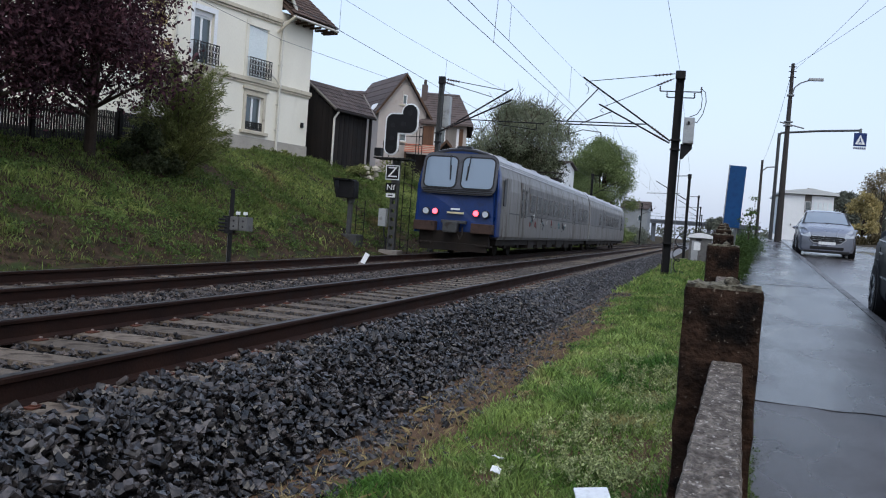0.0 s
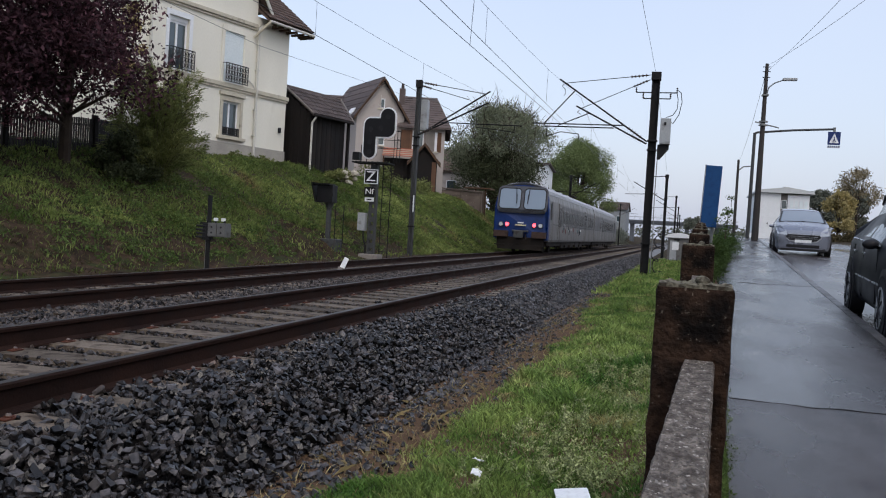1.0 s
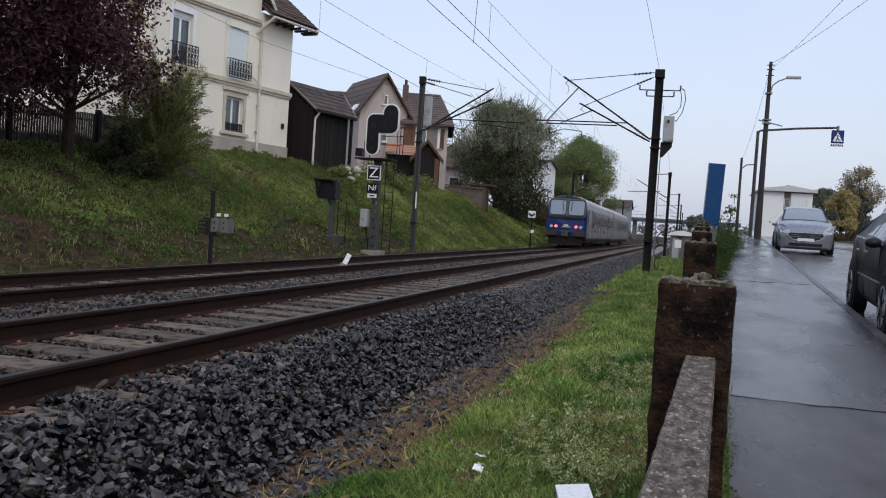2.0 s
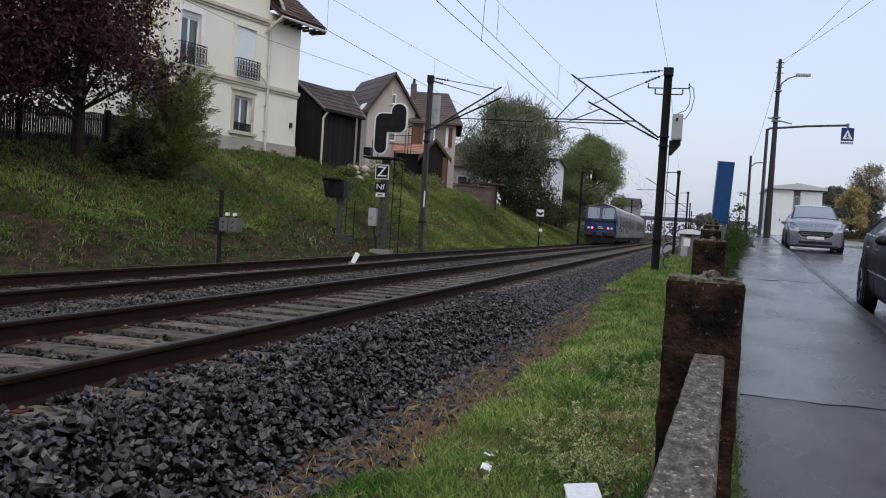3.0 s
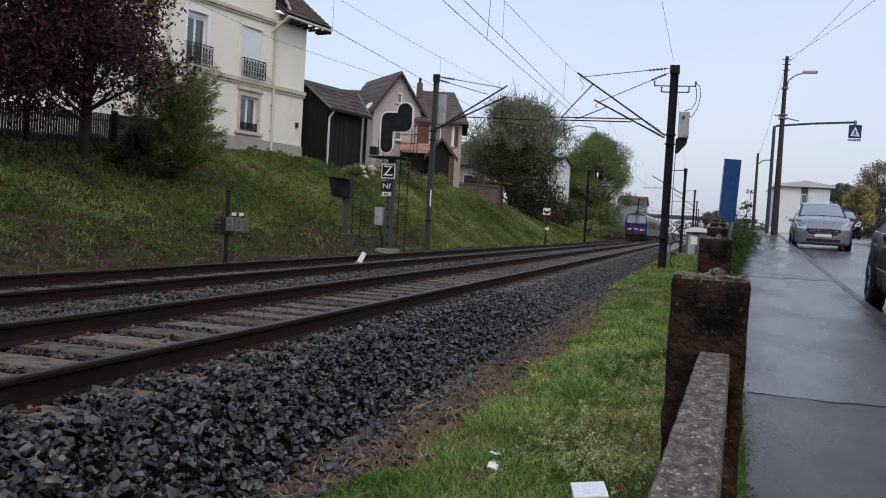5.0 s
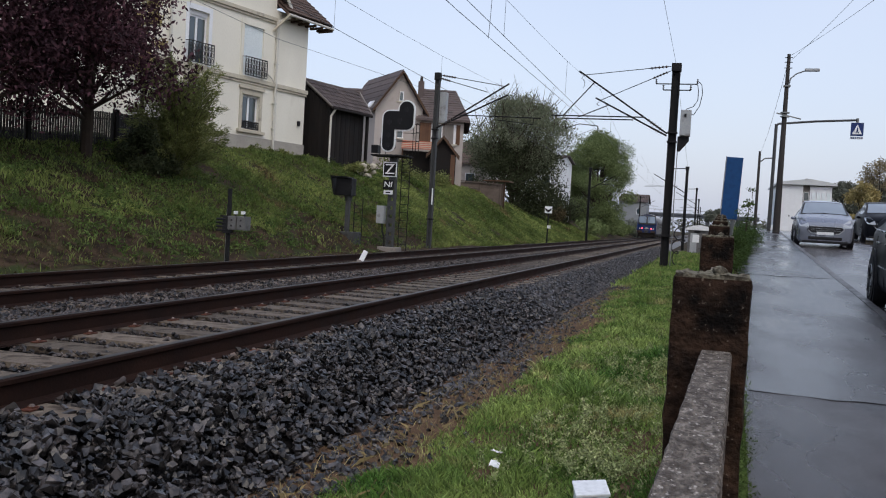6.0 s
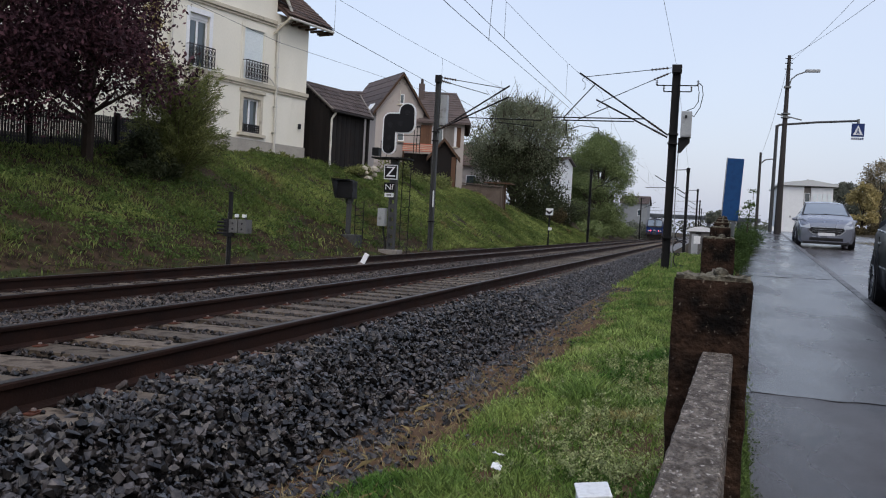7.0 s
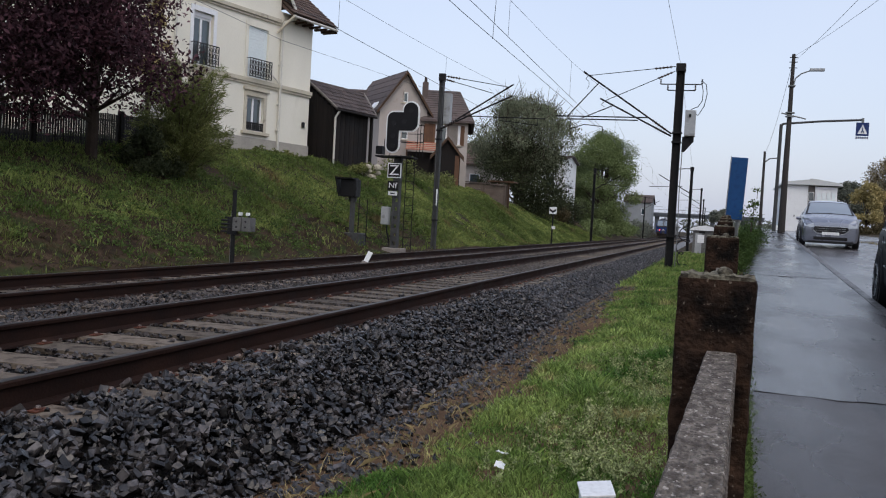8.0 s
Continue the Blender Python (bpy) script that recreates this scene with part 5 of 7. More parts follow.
def gabled(t, x0, x1, y0, y1, z0, ze, zr, axis, wall, roofm, over=.35, hip=0.0):
    """Walls and a pitched roof; the ridge runs along axis."""
    b = bmesh.new()
    if axis == "y":
        prism(b, [(x0, z0), (x1, z0), (x1, ze), ((x0 + x1) / 2, zr), (x0, ze)], y0, y1)
        part("wall", b, wall, t)
        c = (x0 + x1) / 2
        s = (zr - ze) / (c - x0)
        for sx, xe in ((-1, x0 - over), (1, x1 + over)):
            r = part("roof", prism(bmesh.new(), [(xe, ze - over * s + .02), (c, zr + .02), (c, zr + .14), (xe, ze - over * s + .14)], y0 - over, y1 + over), roofm, t)
            n = max(3, int(abs(c - xe) / .32))
            for i in range(n):
                f = i / n
                x, z = xe + (c - xe) * f, ze - over * s + (zr - ze + over * s) * f
                part("tile_course", prism(bmesh.new(), [(x, z + .13), (x + (c - xe) / n * 1.05, z + .13 + (zr - ze + over * s) / n * 1.05), (x, z + .19)], y0 - over, y1 + over), roofm, r)
            part("barge_board", prism(bmesh.new(), [(xe, ze - over * s - .1), (c, zr - .1), (c, zr + .1), (xe, ze - over * s + .1)], y0 - over - .04, y0 - over - .003), TIMBER, t)
    else:
        c = (y0 + y1) / 2
        a = [b.verts.new((x, y, z)) for x in (x0,) for y, z in ((y0, z0), (y1, z0), (y1, ze), (c, zr), (y0, ze))]
        d = [b.verts.new((x1 - (hip if v.co.z > ze + .1 else 0), v.co.y, v.co.z)) for v in a]
        for i in range(5):
            b.faces.new((a[i], a[(i + 1) % 5], d[(i + 1) % 5], d[i]))
        b.faces.new(a), b.faces.new(d[::-1])
        part("wall", b, wall, t)
        s = (zr - ze) / (c - y0)
        for ye in (y0 - over, y1 + over):
            rb = bmesh.new()
            q = [(ye, ze - over * s + .02), (c, zr + .02), (c, zr + .14), (ye, ze - over * s + .14)]
            e = [rb.verts.new((x0 - over, y, z)) for y, z in q]
            f = [rb.verts.new((x1 + over - (hip if y == c else 0), y, z)) for y, z in q]
            for i in range(4):
                rb.faces.new((e[i], e[(i + 1) % 4], f[(i + 1) % 4], f[i]))
            rb.faces.new(e), rb.faces.new(f[::-1])
            r = part("roof", rb, roofm, t)
            n = max(3, int(abs(c - ye) / .32))
            for i in range(n):
                k = i / n
                y, z = ye + (c - ye) * k, ze - over * s + (zr - ze + over * s) * k
                part("tile_course", box(bmesh.new(), x0 - over, x1 + over - hip * (k + .5 / n), y - .01, y + (c - ye) / n * .5, z + .13, z + .175), roofm, r)


def hip_end(t, x1, y0, y1, ze, zr, over, hip, roofm):
    """The sloping triangle that closes a hipped roof."""
    c, drop = (y0 + y1) / 2, over * (zr - ze) / ((y1 - y0) / 2)
    b = bmesh.new()
    q = [(x1 + over, y0 - over, ze - drop + .13), (x1 + over, y1 + over, ze - drop + .13), (x1 + over - hip, c, zr + .13)]
    u = [b.verts.new(p) for p in q]
    v = [b.verts.new((x, y, z - .11)) for x, y, z in q]
    b.faces.new(u), b.faces.new(v[::-1])
    for i in range(3):
        b.faces.new((u[i], u[(i + 1) % 3], v[(i + 1) % 3], v[i]))
    part("roof", b, roofm, t)


def house_two():
    turn = pose(-20, 62, 0, 0, 0, 15.5) @ pose(20, -62, 0)
    t = thing("house", turn, "beige house with front gable, brown roof and wooden shutters", "house")
    before = set(t.children)
    gabled(t, -23.5, -19.8, 61.2, 67.6, 2.2, 8.8, 11.35, "y", RENDER2, SLATE)
    swing = pose(-21.65, 61.2, 0, 0, 0, 26.5) @ pose(21.65, -61.2, 0)
    for o in set(t.children) - before:
        o.matrix_basis = swing
    gabled(t, -20.0, -16.95, 62.0, 69.6, 2.2, 8.3, 10.75, "x", RENDER2, SLATE, .45, 1.2)
    hip_end(t, -16.95, 62.0, 69.6, 8.3, 10.75, .45, 1.2, SLATE)
    gabled(t, -28.5, -23.3, 63.0, 70.0, 2.2, 8.3, 10.6, "x", RENDER2, SLATE, .3)
    for x, z in ((-20.35, 11.3),):
        c = part("chimney", bx(x - .22, x + .22, 64.6, 65.1, 9, z, .02), SLATE, t)
        part("chimney_pot", rd((x, 64.9, z), (x, 64.9, z + .4), .13, .1, 10), SLATE, c)
    sk = part("skylight", prism(bmesh.new(), [(-23.72, 8.60), (-23.38, 9.07), (-23.44, 9.16), (-23.78, 8.69)], 61.7, 62.6), PVC, t, "pale skylight")
    sk.matrix_basis = swing
    # windows with shutters
    def win(x0, x1, z0, z1, y):
        w = part("window", bx(x0, x1, y - .03, y + .02, z0, z1), PVC, t)
        part("pane", bx(x0 + .06, (x0 + x1) / 2 - .03, y - .04, y - .031, z0 + .06, z1 - .06), PANE, w)
        part("pane", bx((x0 + x1) / 2 + .03, x1 - .06, y - .04, y - .031, z0 + .06, z1 - .06), PANE, w)
        part("sill", bx(x0 - .1, x1 + .1, y - .14, y + .02, z0 - .1, z0 - .01), TRIM, w)
    def shutter(x0, x1, z0, z1, y, m=BROWNSH):
        s = part("shutter", bx(x0, x1, y - .07, y - .02, z0, z1), m, t)
        n = 6
        for i in range(n):
            a = x0 + (x1 - x0) * i / n
            part("shutter_board", bx(a + .01, a + (x1 - x0) / n - .01, y - .085, y - .071, z0 + .02, z1 - .02), m, s)
    win(-19.3, -18.5, 6.45, 7.85, 62.0)
    shutter(-20.0 - .15, -19.35, 6.4, 7.9, 61.95)
    shutter(-18.46, -17.7, 6.4, 7.9, 62.0, GREYWALL)
    win(-17.68, -17.5, 6.45, 7.85, 62.0)
    shutter(-17.49, -17.2, 6.4, 7.85, 62.0)
    win(-22.0, -21.4, 9.25, 9.95, 61.2)
    win(-22.4, -21.3, 6.6, 7.9, 61.2)
    part("antenna", chain(bmesh.new(), [(-21.7, 61.1, 10.2), (-21.7, 61.1, 9.4), (-21.95, 61.1, 9.5)], .02), PIPE, t)
    part("downpipe", rd((-23.25, 61.15, 8.8), (-23.25, 61.15, 3), .05), PIPE, t)
    a = thing("veranda_roof", turn, "sloping red striped veranda roof in front of the house", "veranda roof")
    for i in range(9):
        z = 6.42 - i * .075
        part("slat", bx(-21.3, -19.1, 60.9 - i * .15, 61.06 - i * .15, z - .03, z + .02), REDROOF if i % 2 == 0 else TRIM, a)
    for x in (-21.2, -19.2):
        part("post", bx(x - .05, x + .05, 59.7, 59.8, 2.4, 5.75), TIMBER, a)
    # Dark sheet added as the shade under the veranda roof
    part("dark_back", bx(-21.3, -19.1, 60.6, 60.7, 2.6, 5.7), TARRED, a)
    s = thing("garden_hut", turn, "small brown timber garden hut with a gabled roof", "garden hut")
    gabled(s, -19.2, -17.4, 58.2, 60.4, 2.3, 5.45, 6.55, "y", TARRED, TILE, .25)
    part("door_panel", bx(-17.75, -17.45, 58.1, 58.19, 2.6, 5.4), BROWNSH, s)


def plain_house(label, x0, x1, y0, y1, z0, ze, zr, axis, wall=RENDER2, roofm=SLATE, wins=()):
    t = thing("house", pose(0, 0, 0), label, "house")
    gabled(t, x0, x1, y0, y1, z0, ze, zr, axis, wall, roofm)
    for a, b, c, d in wins:
        w = part("window", bx(a, b, y0 - .04, y0 + .02, c, d), PVC, t)
        part("pane", bx(a + .07, b - .07, y0 - .05, y0 - .041, c + .07, d - .07), PANE, w)


def side_house():
    """The white house half hidden behind the purple tree."""
    t = thing("house", pose(-27.5, 31.0, 0, 0, 0, 60), "white house half hidden behind the tree and fence", "house")
    part("front_wall", wall_with_openings(bmesh.new(), -9, 1.5, 2.4, 9, 0, .3, [(-1.2, -.3, 4.2, 5.6), (-4.2, -3.3, 4.2, 5.6)]), WHITE, t)
    part("body", bx(-9, 1.5, .31, 7, 2.4, 9), PLASTER, t)
    for x in (-1.2, -4.2):
        casement(t, x, x + .9, 4.2, 5.6, .1)
        balcony(t, x, x + .9, 4.2, 4.7, -.1)
    part("roof", prism(bmesh.new(), [(-9.4, 9), (1.9, 9), (1.2, 10.5), (-8.7, 10.5)], -.4, 7.4), TILE, t)


def picket_fence():
    t = thing("picket_fence", pose(0, 0, 0), "dark slatted garden fence along the top of the bank", "fence")
    P = [(-16.3, 10.0), (-16.35, 15.4), (-16.4, 18.6), (-16.5, 22.2), (-16.7, 26.5)]
    slat = finish(bx(-.012, .012, -.031, .031, 0, .92, .004), "slat", OLDBOARD)
    for (xa, ya), (xb, yb) in zip(P, P[1:]):
        n = int((yb - ya) / .1)
        for i in range(1, n):
            f = i / n
            x, y = xa + (xb - xa) * f, ya + (yb - ya) * f
            o = part("slat", slat, None, t)
            o.location = (x, y, land(x, y) + .02 + .01 * math.sin(i * 7))
        for dz in (.2, .75):
            part("rail", rd((xa - .03, ya, land(xa, ya) + dz), (xb - .03, yb, land(xb, yb) + dz), .025), TARRED, t)
        part("post", bx(xa - .07, xa + .07, ya - .07, ya + .07, land(xa, ya) - .4, land(xa, ya) + 1.05, .01), TARRED, t)


def panel_wall():
    t = thing("garden_wall", pose(0, 0, 0), "low grimy brown-grey concrete panel wall on top of the bank", "wall")
    x = -21.2
    while x < -14.6:
        part("post", bx(x - .07, x + .07, 65.93, 66.07, 1.0, 4.0 - (x + 19.6) * .05, .01), PANELWALL, t)
        if x + 1.6 < -14.0:
            for k in range(5):
                z = 1.5 + k * .5
                part("panel", bx(x + .07, x + 1.53, 65.97, 66.03, z, min(z + .49, 3.95 - (x + 19.6) * .05)), PANELWALL, t)
        x += 1.6
    part("coping", prism(bmesh.new(), [(-21.2, 4.10), (-14.7, 3.78), (-14.7, 3.86), (-21.2, 4.18)], 65.85, 66.15), PANELWALL, t)


def lean_to():
    t = thing("lean_to", pose(-14.9, 66.6, 0), "small lean-to shelter with a flat brown roof at the wall's end", "shelter")
    part("roof", bx(-1.3, .75, -.5, 1.2, 4.05, 4.15, .02), TIMBER, t, "flat brown roof")
    for x in (-.45, .35):
        part("post", bx(x - .06, x + .06, -.3, -.18, 1.0, 4.05, .01), TIMBER, t)
    part("side_board", bx(-.35, .25, -.12, -.06, 1.0, 3.9, .01), PANELWALL, t, "pale upright boards")


house_one()
shed()
house_two()
side_house()
picket_fence()
panel_wall()
lean_to()
plain_house("low house with brown roof beyond the dark bush", -26, -20.3, 84, 92, 2, 6.6, 8.8, "x", RENDER2, TILE, ((-22.4, -21.4, 4.4, 5.6),))
plain_house("pale house half hidden between the trees", -20.5, -15.2, 97, 106, 1.5, 8.3, 8.9, "x", WHITE, SLATE, ((-17.2, -16.2, 5, 6.4),))
plain_house("far building beyond the green tree, its grey lightened for haze", -18, -12.2, 205, 218, 1, 7.4, 9.2, "x", HAZEWALL, SLATE, ((-14.2, -13.4, 4.6, 6),))


# ---- beside the road ----
def kerb():
    t = thing("kerb", pose(0, 0, 0), "worn grey kerb stones between footpath and road", "kerb", "", "structure")
    y, i = -6.0, 0
    while y < 60:
        a, b = y + .006, y + .994
        bm = bmesh.new()
        xa, xb, za, zb = kerb_x(a), kerb_x(b), path_z(a), path_z(b)
        v = [bm.verts.new(c) for c in ((xa - .118, a, za - .2), (xa - .003, a, za - .2), (xa - .02, a, za + .006), (xa - .118, a, za + .008),
                                       (xb - .118, b, zb - .2), (xb - .003, b, zb - .2), (xb - .02, b, zb + .006), (xb - .118, b, zb + .008))]
        for f in ((0, 1, 2, 3), (4, 7, 6, 5), (0, 4, 5, 1), (1, 5, 6, 2), (2, 6, 7, 3), (3, 7, 4, 0)):
            bm.faces.new([v[k] for k in f])
        part("kerb_stone", bm, KERBM, t)
        y += 1.0


def loft(bm, rows):
    for r, s in zip(rows, rows[1:]):
        for i in range(len(r) - 1):
            bm.faces.new((r[i], r[i + 1], s[i + 1], s[i]))


def car(label, m, paint, kind, group="parked cars"):
    """A car whose front looks along -y; sections run from the front bumper to the tail."""
    t = thing("car", m, label, "car", group)
    W = .90 if kind == "hatch" else .92
    # y, half width, sill, belt, top, half width at top
    if kind == "hatch":
        S = [(-2.08, .66, .26, .62, .72, .56), (-2.05, .78, .20, .74, .84, .66), (-1.92, .85, .18, .84, .94, .72), (-1.5, .89, .18, .93, 1.03, .75), (-1.1, .9, .18, .98, 1.09, .75),
             (-.95, .9, .18, 1.0, 1.12, .74), (-.4, .9, .18, 1.01, 1.38, .66), (0, .9, .18, 1.02, 1.52, .62), (.6, .9, .18, 1.02, 1.57, .61), (1.2, .9, .18, 1.03, 1.54, .60), (1.65, .88, .2, 1.03, 1.42, .58),
             (1.88, .85, .24, 1.0, 1.18, .59), (2.0, .78, .3, .95, 1.04, .6), (2.04, .6, .35, .7, .8, .5)]
        ax, R_ = (-1.28, 1.25), .31
    else:
        S = [(-2.2, .62, .32, .55, .62, .5), (-2.1, .78, .24, .68, .78, .66), (-1.8, .86, .22, .80, .90, .74), (-1.3, .9, .22, .93, 1.05, .76), (-1.1, .91, .22, .95, 1.10, .76),
             (-.5, .92, .22, .97, 1.42, .68), (-.1, .92, .22, .98, 1.58, .64), (.5, .92, .22, .99, 1.63, .63), (1.2, .92, .22, 1.0, 1.58, .60), (1.62, .9, .24, 1.01, 1.44, .58), (1.95, .88, .28, 1.0, 1.16, .62),
             (2.1, .84, .32, .98, 1.08, .62), (2.15, .7, .38, .8, .9, .5)]
        S = [(y, w, s, b - .05, top - (.13 if top > 1.2 else .05), wt) for y, w, s, b, top, wt in S]
        ax, R_ = (-1.38, 1.32), .32
    bm, rows = bmesh.new(), []
    for y, w, s, b, top, wt in S:
        sec = [(w * .92, s), (w * .985, s + .10), (w, (s + b) / 2), (w * .985, b - .06), (w * .955, b), (wt + (w - wt) * .18 if top - b > .2 else w * .93, b + (top - b) * .62), (wt, top - .035), (wt * .72, top), (0, top + .012)]
        full = sec + [(-x, z) for x, z in sec[-2::-1]]
        rows.append([bm.verts.new((x, y, z)) for x, z in full])
    loft(bm, rows)
    bm.faces.new(rows[0])
    bm.faces.new(rows[-1][::-1])
    for a, c in zip(rows, rows[1:]):
        bm.faces.new((a[0], c[0], c[-1], a[-1]))
    body = part("body", bm, paint, t, "", True)

    def at_y(y):
        for p, q in zip(S, S[1:]):
            if p[0] <= y <= q[0]:
                f = (y - p[0]) / (q[0] - p[0])
                return [u + (v - u) * f for u, v in zip(p, q)]
        return S[0]

    def side_point(y, k, lift):
        _, w, s, b, top, wt = at_y(y)
        x = w * .955 + (wt - w * .955) * k
        xm = (wt + (w - wt) * .18)
        x = w * .955 + (xm - w * .955) * (k / .62) if k < .62 else xm + (wt - xm) * ((k - .62) / .38)
        return x + lift, b + (top - .035 - b) * k

    def side_glass(ya, yb, k0, k1, name="side_window", skew=0.0):
        for sgn in (-1, 1):
            g = bmesh.new()
            n = 5
            low, high = [], []
            for i in range(n + 1):
                y = ya + (yb - ya) * i / n
                x, z = side_point(y, k0, .006)
                low.append(g.verts.new((sgn * x, y, z)))
                yy = y + skew * (1 - i / n)
                x, z = side_point(yy, k1, .006)
                high.append(g.verts.new((sgn * x, yy, z)))
            mid = []
            for i in range(n + 1):
                y = ya + (yb - ya) * i / n + skew * (1 - i / n) * .62
                x, z = side_point(y, .62, .008)
                mid.append(g.verts.new((sgn * x, y, z)))
            for i in range(n):
                g.faces.new((low[i], low[i + 1], mid[i + 1], mid[i]))
                g.faces.new((mid[i], mid[i + 1], high[i + 1], high[i]))
            part(name, g, CARGLASS, body, "", True)

    def cross_glass(ya, yb, inset, name, material, lift=.0):
        g = bmesh.new()
        R = []
        for i in range(4):
            y = ya + (yb - ya) * i / 3
            _, w, s, b, top, wt = at_y(y)
            R.append([g.verts.new((x, y - (.012 if ya < 0 else -.012), top + .014 + lift + (.012 if abs(x) < .01 else -.03 * (abs(x) / wt) ** 3))) for x in [wt * inset * k / 5 for k in range(-5, 6)]])
        loft(g, R)
        part(name, g, material, body, "", True)

    if kind == "hatch":
        cross_glass(-.97, -.01, 1.04, "windscreen_seal", BLACKTRIM, -.006)
        cross_glass(-.92, -.07, .95, "windscreen", WINDSCREEN)
        side_glass(-.55, .45, .12, .86, skew=.42)
        side_glass(.52, 1.15, .12, .86)
        side_glass(1.2, 1.55, .2, .8, "quarter_window")
        cross_glass(1.62, 1.84, .9, "rear_window", CARGLASS)
    else:
        cross_glass(-1.05, -.15, .96, "windscreen", WINDSCREEN)
        side_glass(-.75, .28, .1, .9, skew=.5)
        side_glass(.36, 1.18, .1, .9)
        side_glass(1.26, 1.62, .14, .84, "quarter_window")
        for sgn in (-1, 1):
            part("belt_strip", chain(bmesh.new(), [(sgn * .890, -.7, .922), (sgn * .890, .5, .94), (sgn * .878, 1.6, .955)], .010, 6), ALLOY, body, "chrome strip under the windows")
        cross_glass(1.66, 1.92, .9, "rear_window", CARGLASS)
        for sgn in (-1, 1):
            part("roof_rail", chain(bmesh.new(), [(sgn * .60, -.1, 1.47), (sgn * .60, .05, 1.54), (sgn * .59, 1.25, 1.50), (sgn * .58, 1.45, 1.40)], .02), BLACKTRIM, body)
    F = S[0][0]
    for sgn in (-1, 1):
        for wy in ax:
            arch = part("wheel_arch", rd((sgn * (W - .14), wy, R_ + .01), (sgn * (W + .012), wy, R_ + .01), R_ + .065, n=28), BLACKTRIM, t)
            wh = part("wheel", rd((sgn * (W - .16), wy, R_), (sgn * (W + .025), wy, R_), R_, n=28), RUBBER, t)
            part("rim", rd((sgn * (W + .02), wy, R_), (sgn * (W + .034), wy, R_), R_ * .66, n=20), ALLOY, wh)
            sp = bmesh.new()
            for k in range(7):
                a = k * math.tau / 7
                rod(sp, (sgn * (W + .036), wy, R_), (sgn * (W + .036), wy + R_ * .6 * math.cos(a), R_ + R_ * .6 * math.sin(a)), .010, n=5)
            part("spokes", sp, BLACKTRIM, wh)
        # headlights, mirrors, handles, lines
        hl = bmesh.new()
        v = [hl.verts.new(c) for c in ((sgn * .50, F - .015, .67), (sgn * .80, F + .005, .70), (sgn * .90, F + .40, .93), (sgn * .74, F + .20, .985), (sgn * .54, F + .02, .82))]
        w2 = [hl.verts.new((c.co.x * .98, c.co.y + .08, c.co.z - .01)) for c in v]
        hl.faces.new(v), hl.faces.new(w2[::-1])
        for i in range(5):
            hl.faces.new((v[i], v[(i + 1) % 5], w2[(i + 1) % 5], w2[i]))
        part("headlight", hl, CARLAMP, body, "clear headlight")
        part("fog_lamp", rd((sgn * .62, F + .04, .40), (sgn * .62, F + .1, .40), .05, n=12), CARLAMP, body)
        mi = bmesh.new()
        bmesh.ops.create_icosphere(mi, subdivisions=3, radius=1.0, matrix=Matrix.Translation((sgn * .965, -.56, .93)) @ Matrix.Diagonal((.085, .065, .055, 1)))
        rod(mi, (sgn * .86, -.54, .90), (sgn * .95, -.55, .92), .025, n=6)
        part("mirror", mi, BLACKTRIM if kind != "hatch" else paint, body)
        for hy in (.30, 1.05):
            part("door_handle", bx(*sorted((sgn * (W - .03), sgn * (W + .006))), hy - .09, hy + .09, .79, .815, .008), ALLOY, body)
        for hy in (-.72, .33, 1.16):
            part("door_seam", bx(*sorted((sgn * (W - .03), sgn * (W - .006))), hy - .004, hy + .004, .3, .88), BLACKTRIM, body)
        part("side_moulding", bx(*sorted((sgn * (W - .03), sgn * (W + .004))), ax[0] + .42, ax[1] - .42, .515, .533, .004), ALLOY if kind != "hatch" else BLACKTRIM, body)
        part("tail_light", bx(*sorted((sgn * .62, sgn * .80)), S[-1][0] - .17, S[-1][0] - .06, .75, .98, .02), REDROOF, body)
    g = bmesh.new()
    prism(g, [(-.40, .50), (.40, .50), (.54, .63), (.50, .70), (-.50, .70), (-.54, .63)], F - .016, F + .1)
    gr = part("grille", g, BLACKTRIM, body, "black trapezoid grille")
    for z in (.585, .645):
        part("grille_bar", bx(-.46, .46, F - .022, F - .01, z - .004, z + .004), ALLOY, gr)
    part("chrome_strip", bx(-.50, .50, F - .02, F + .05, .705, .722, .005), ALLOY, body)
    part("lower_intake", bx(-.52, .52, F - .014, F + .1, .27, .38, .03), BLACKTRIM, body)
    part("mouth_trim", chain(bmesh.new(), [(-.55, F - .012, .69), (-.57, F - .012, .62), (-.42, F - .014, .485), (.42, F - .014, .485), (.57, F - .012, .62), (.55, F - .012, .69)], .014, 6), ALLOY, body, "chrome mouth surround")
    part("bumper_lip", bx(-.70, .70, F - .015, F + .2, .16, .24, .02), BLACKTRIM, body)
    part("number_plate", bx(-.26, .26, F - .03, F + .02, .44, .535, .005), WHITE, body)
    part("bonnet_badge", bx(-.04, .04, F + .02, F + .05, .70, .77, .01), ALLOY, body)
    part("underside", bx(-.75, .75, F + .3, S[-1][0] - .3, .16, .26), BLACKTRIM, t)
    return t


car("silver hatchback parked on the road facing downhill", pose(3.78, 31.4, path_z(31.4) - .11, 1.9, 0, -3.4) @ Matrix.Scale(.93, 4), SILVER, "hatch")
car("dark estate car parked by the kerb, wet and glossy", pose(2.97, 10.98, path_z(10.98) - .10, 1.9, 0, -3.2), DARKCAR, "estate")

PASSING = car("dark car driving down the wet road", pose(7.9, 72, path_z(72) - .10, .7, 0, -2.6), DARKCAR, "hatch", "")


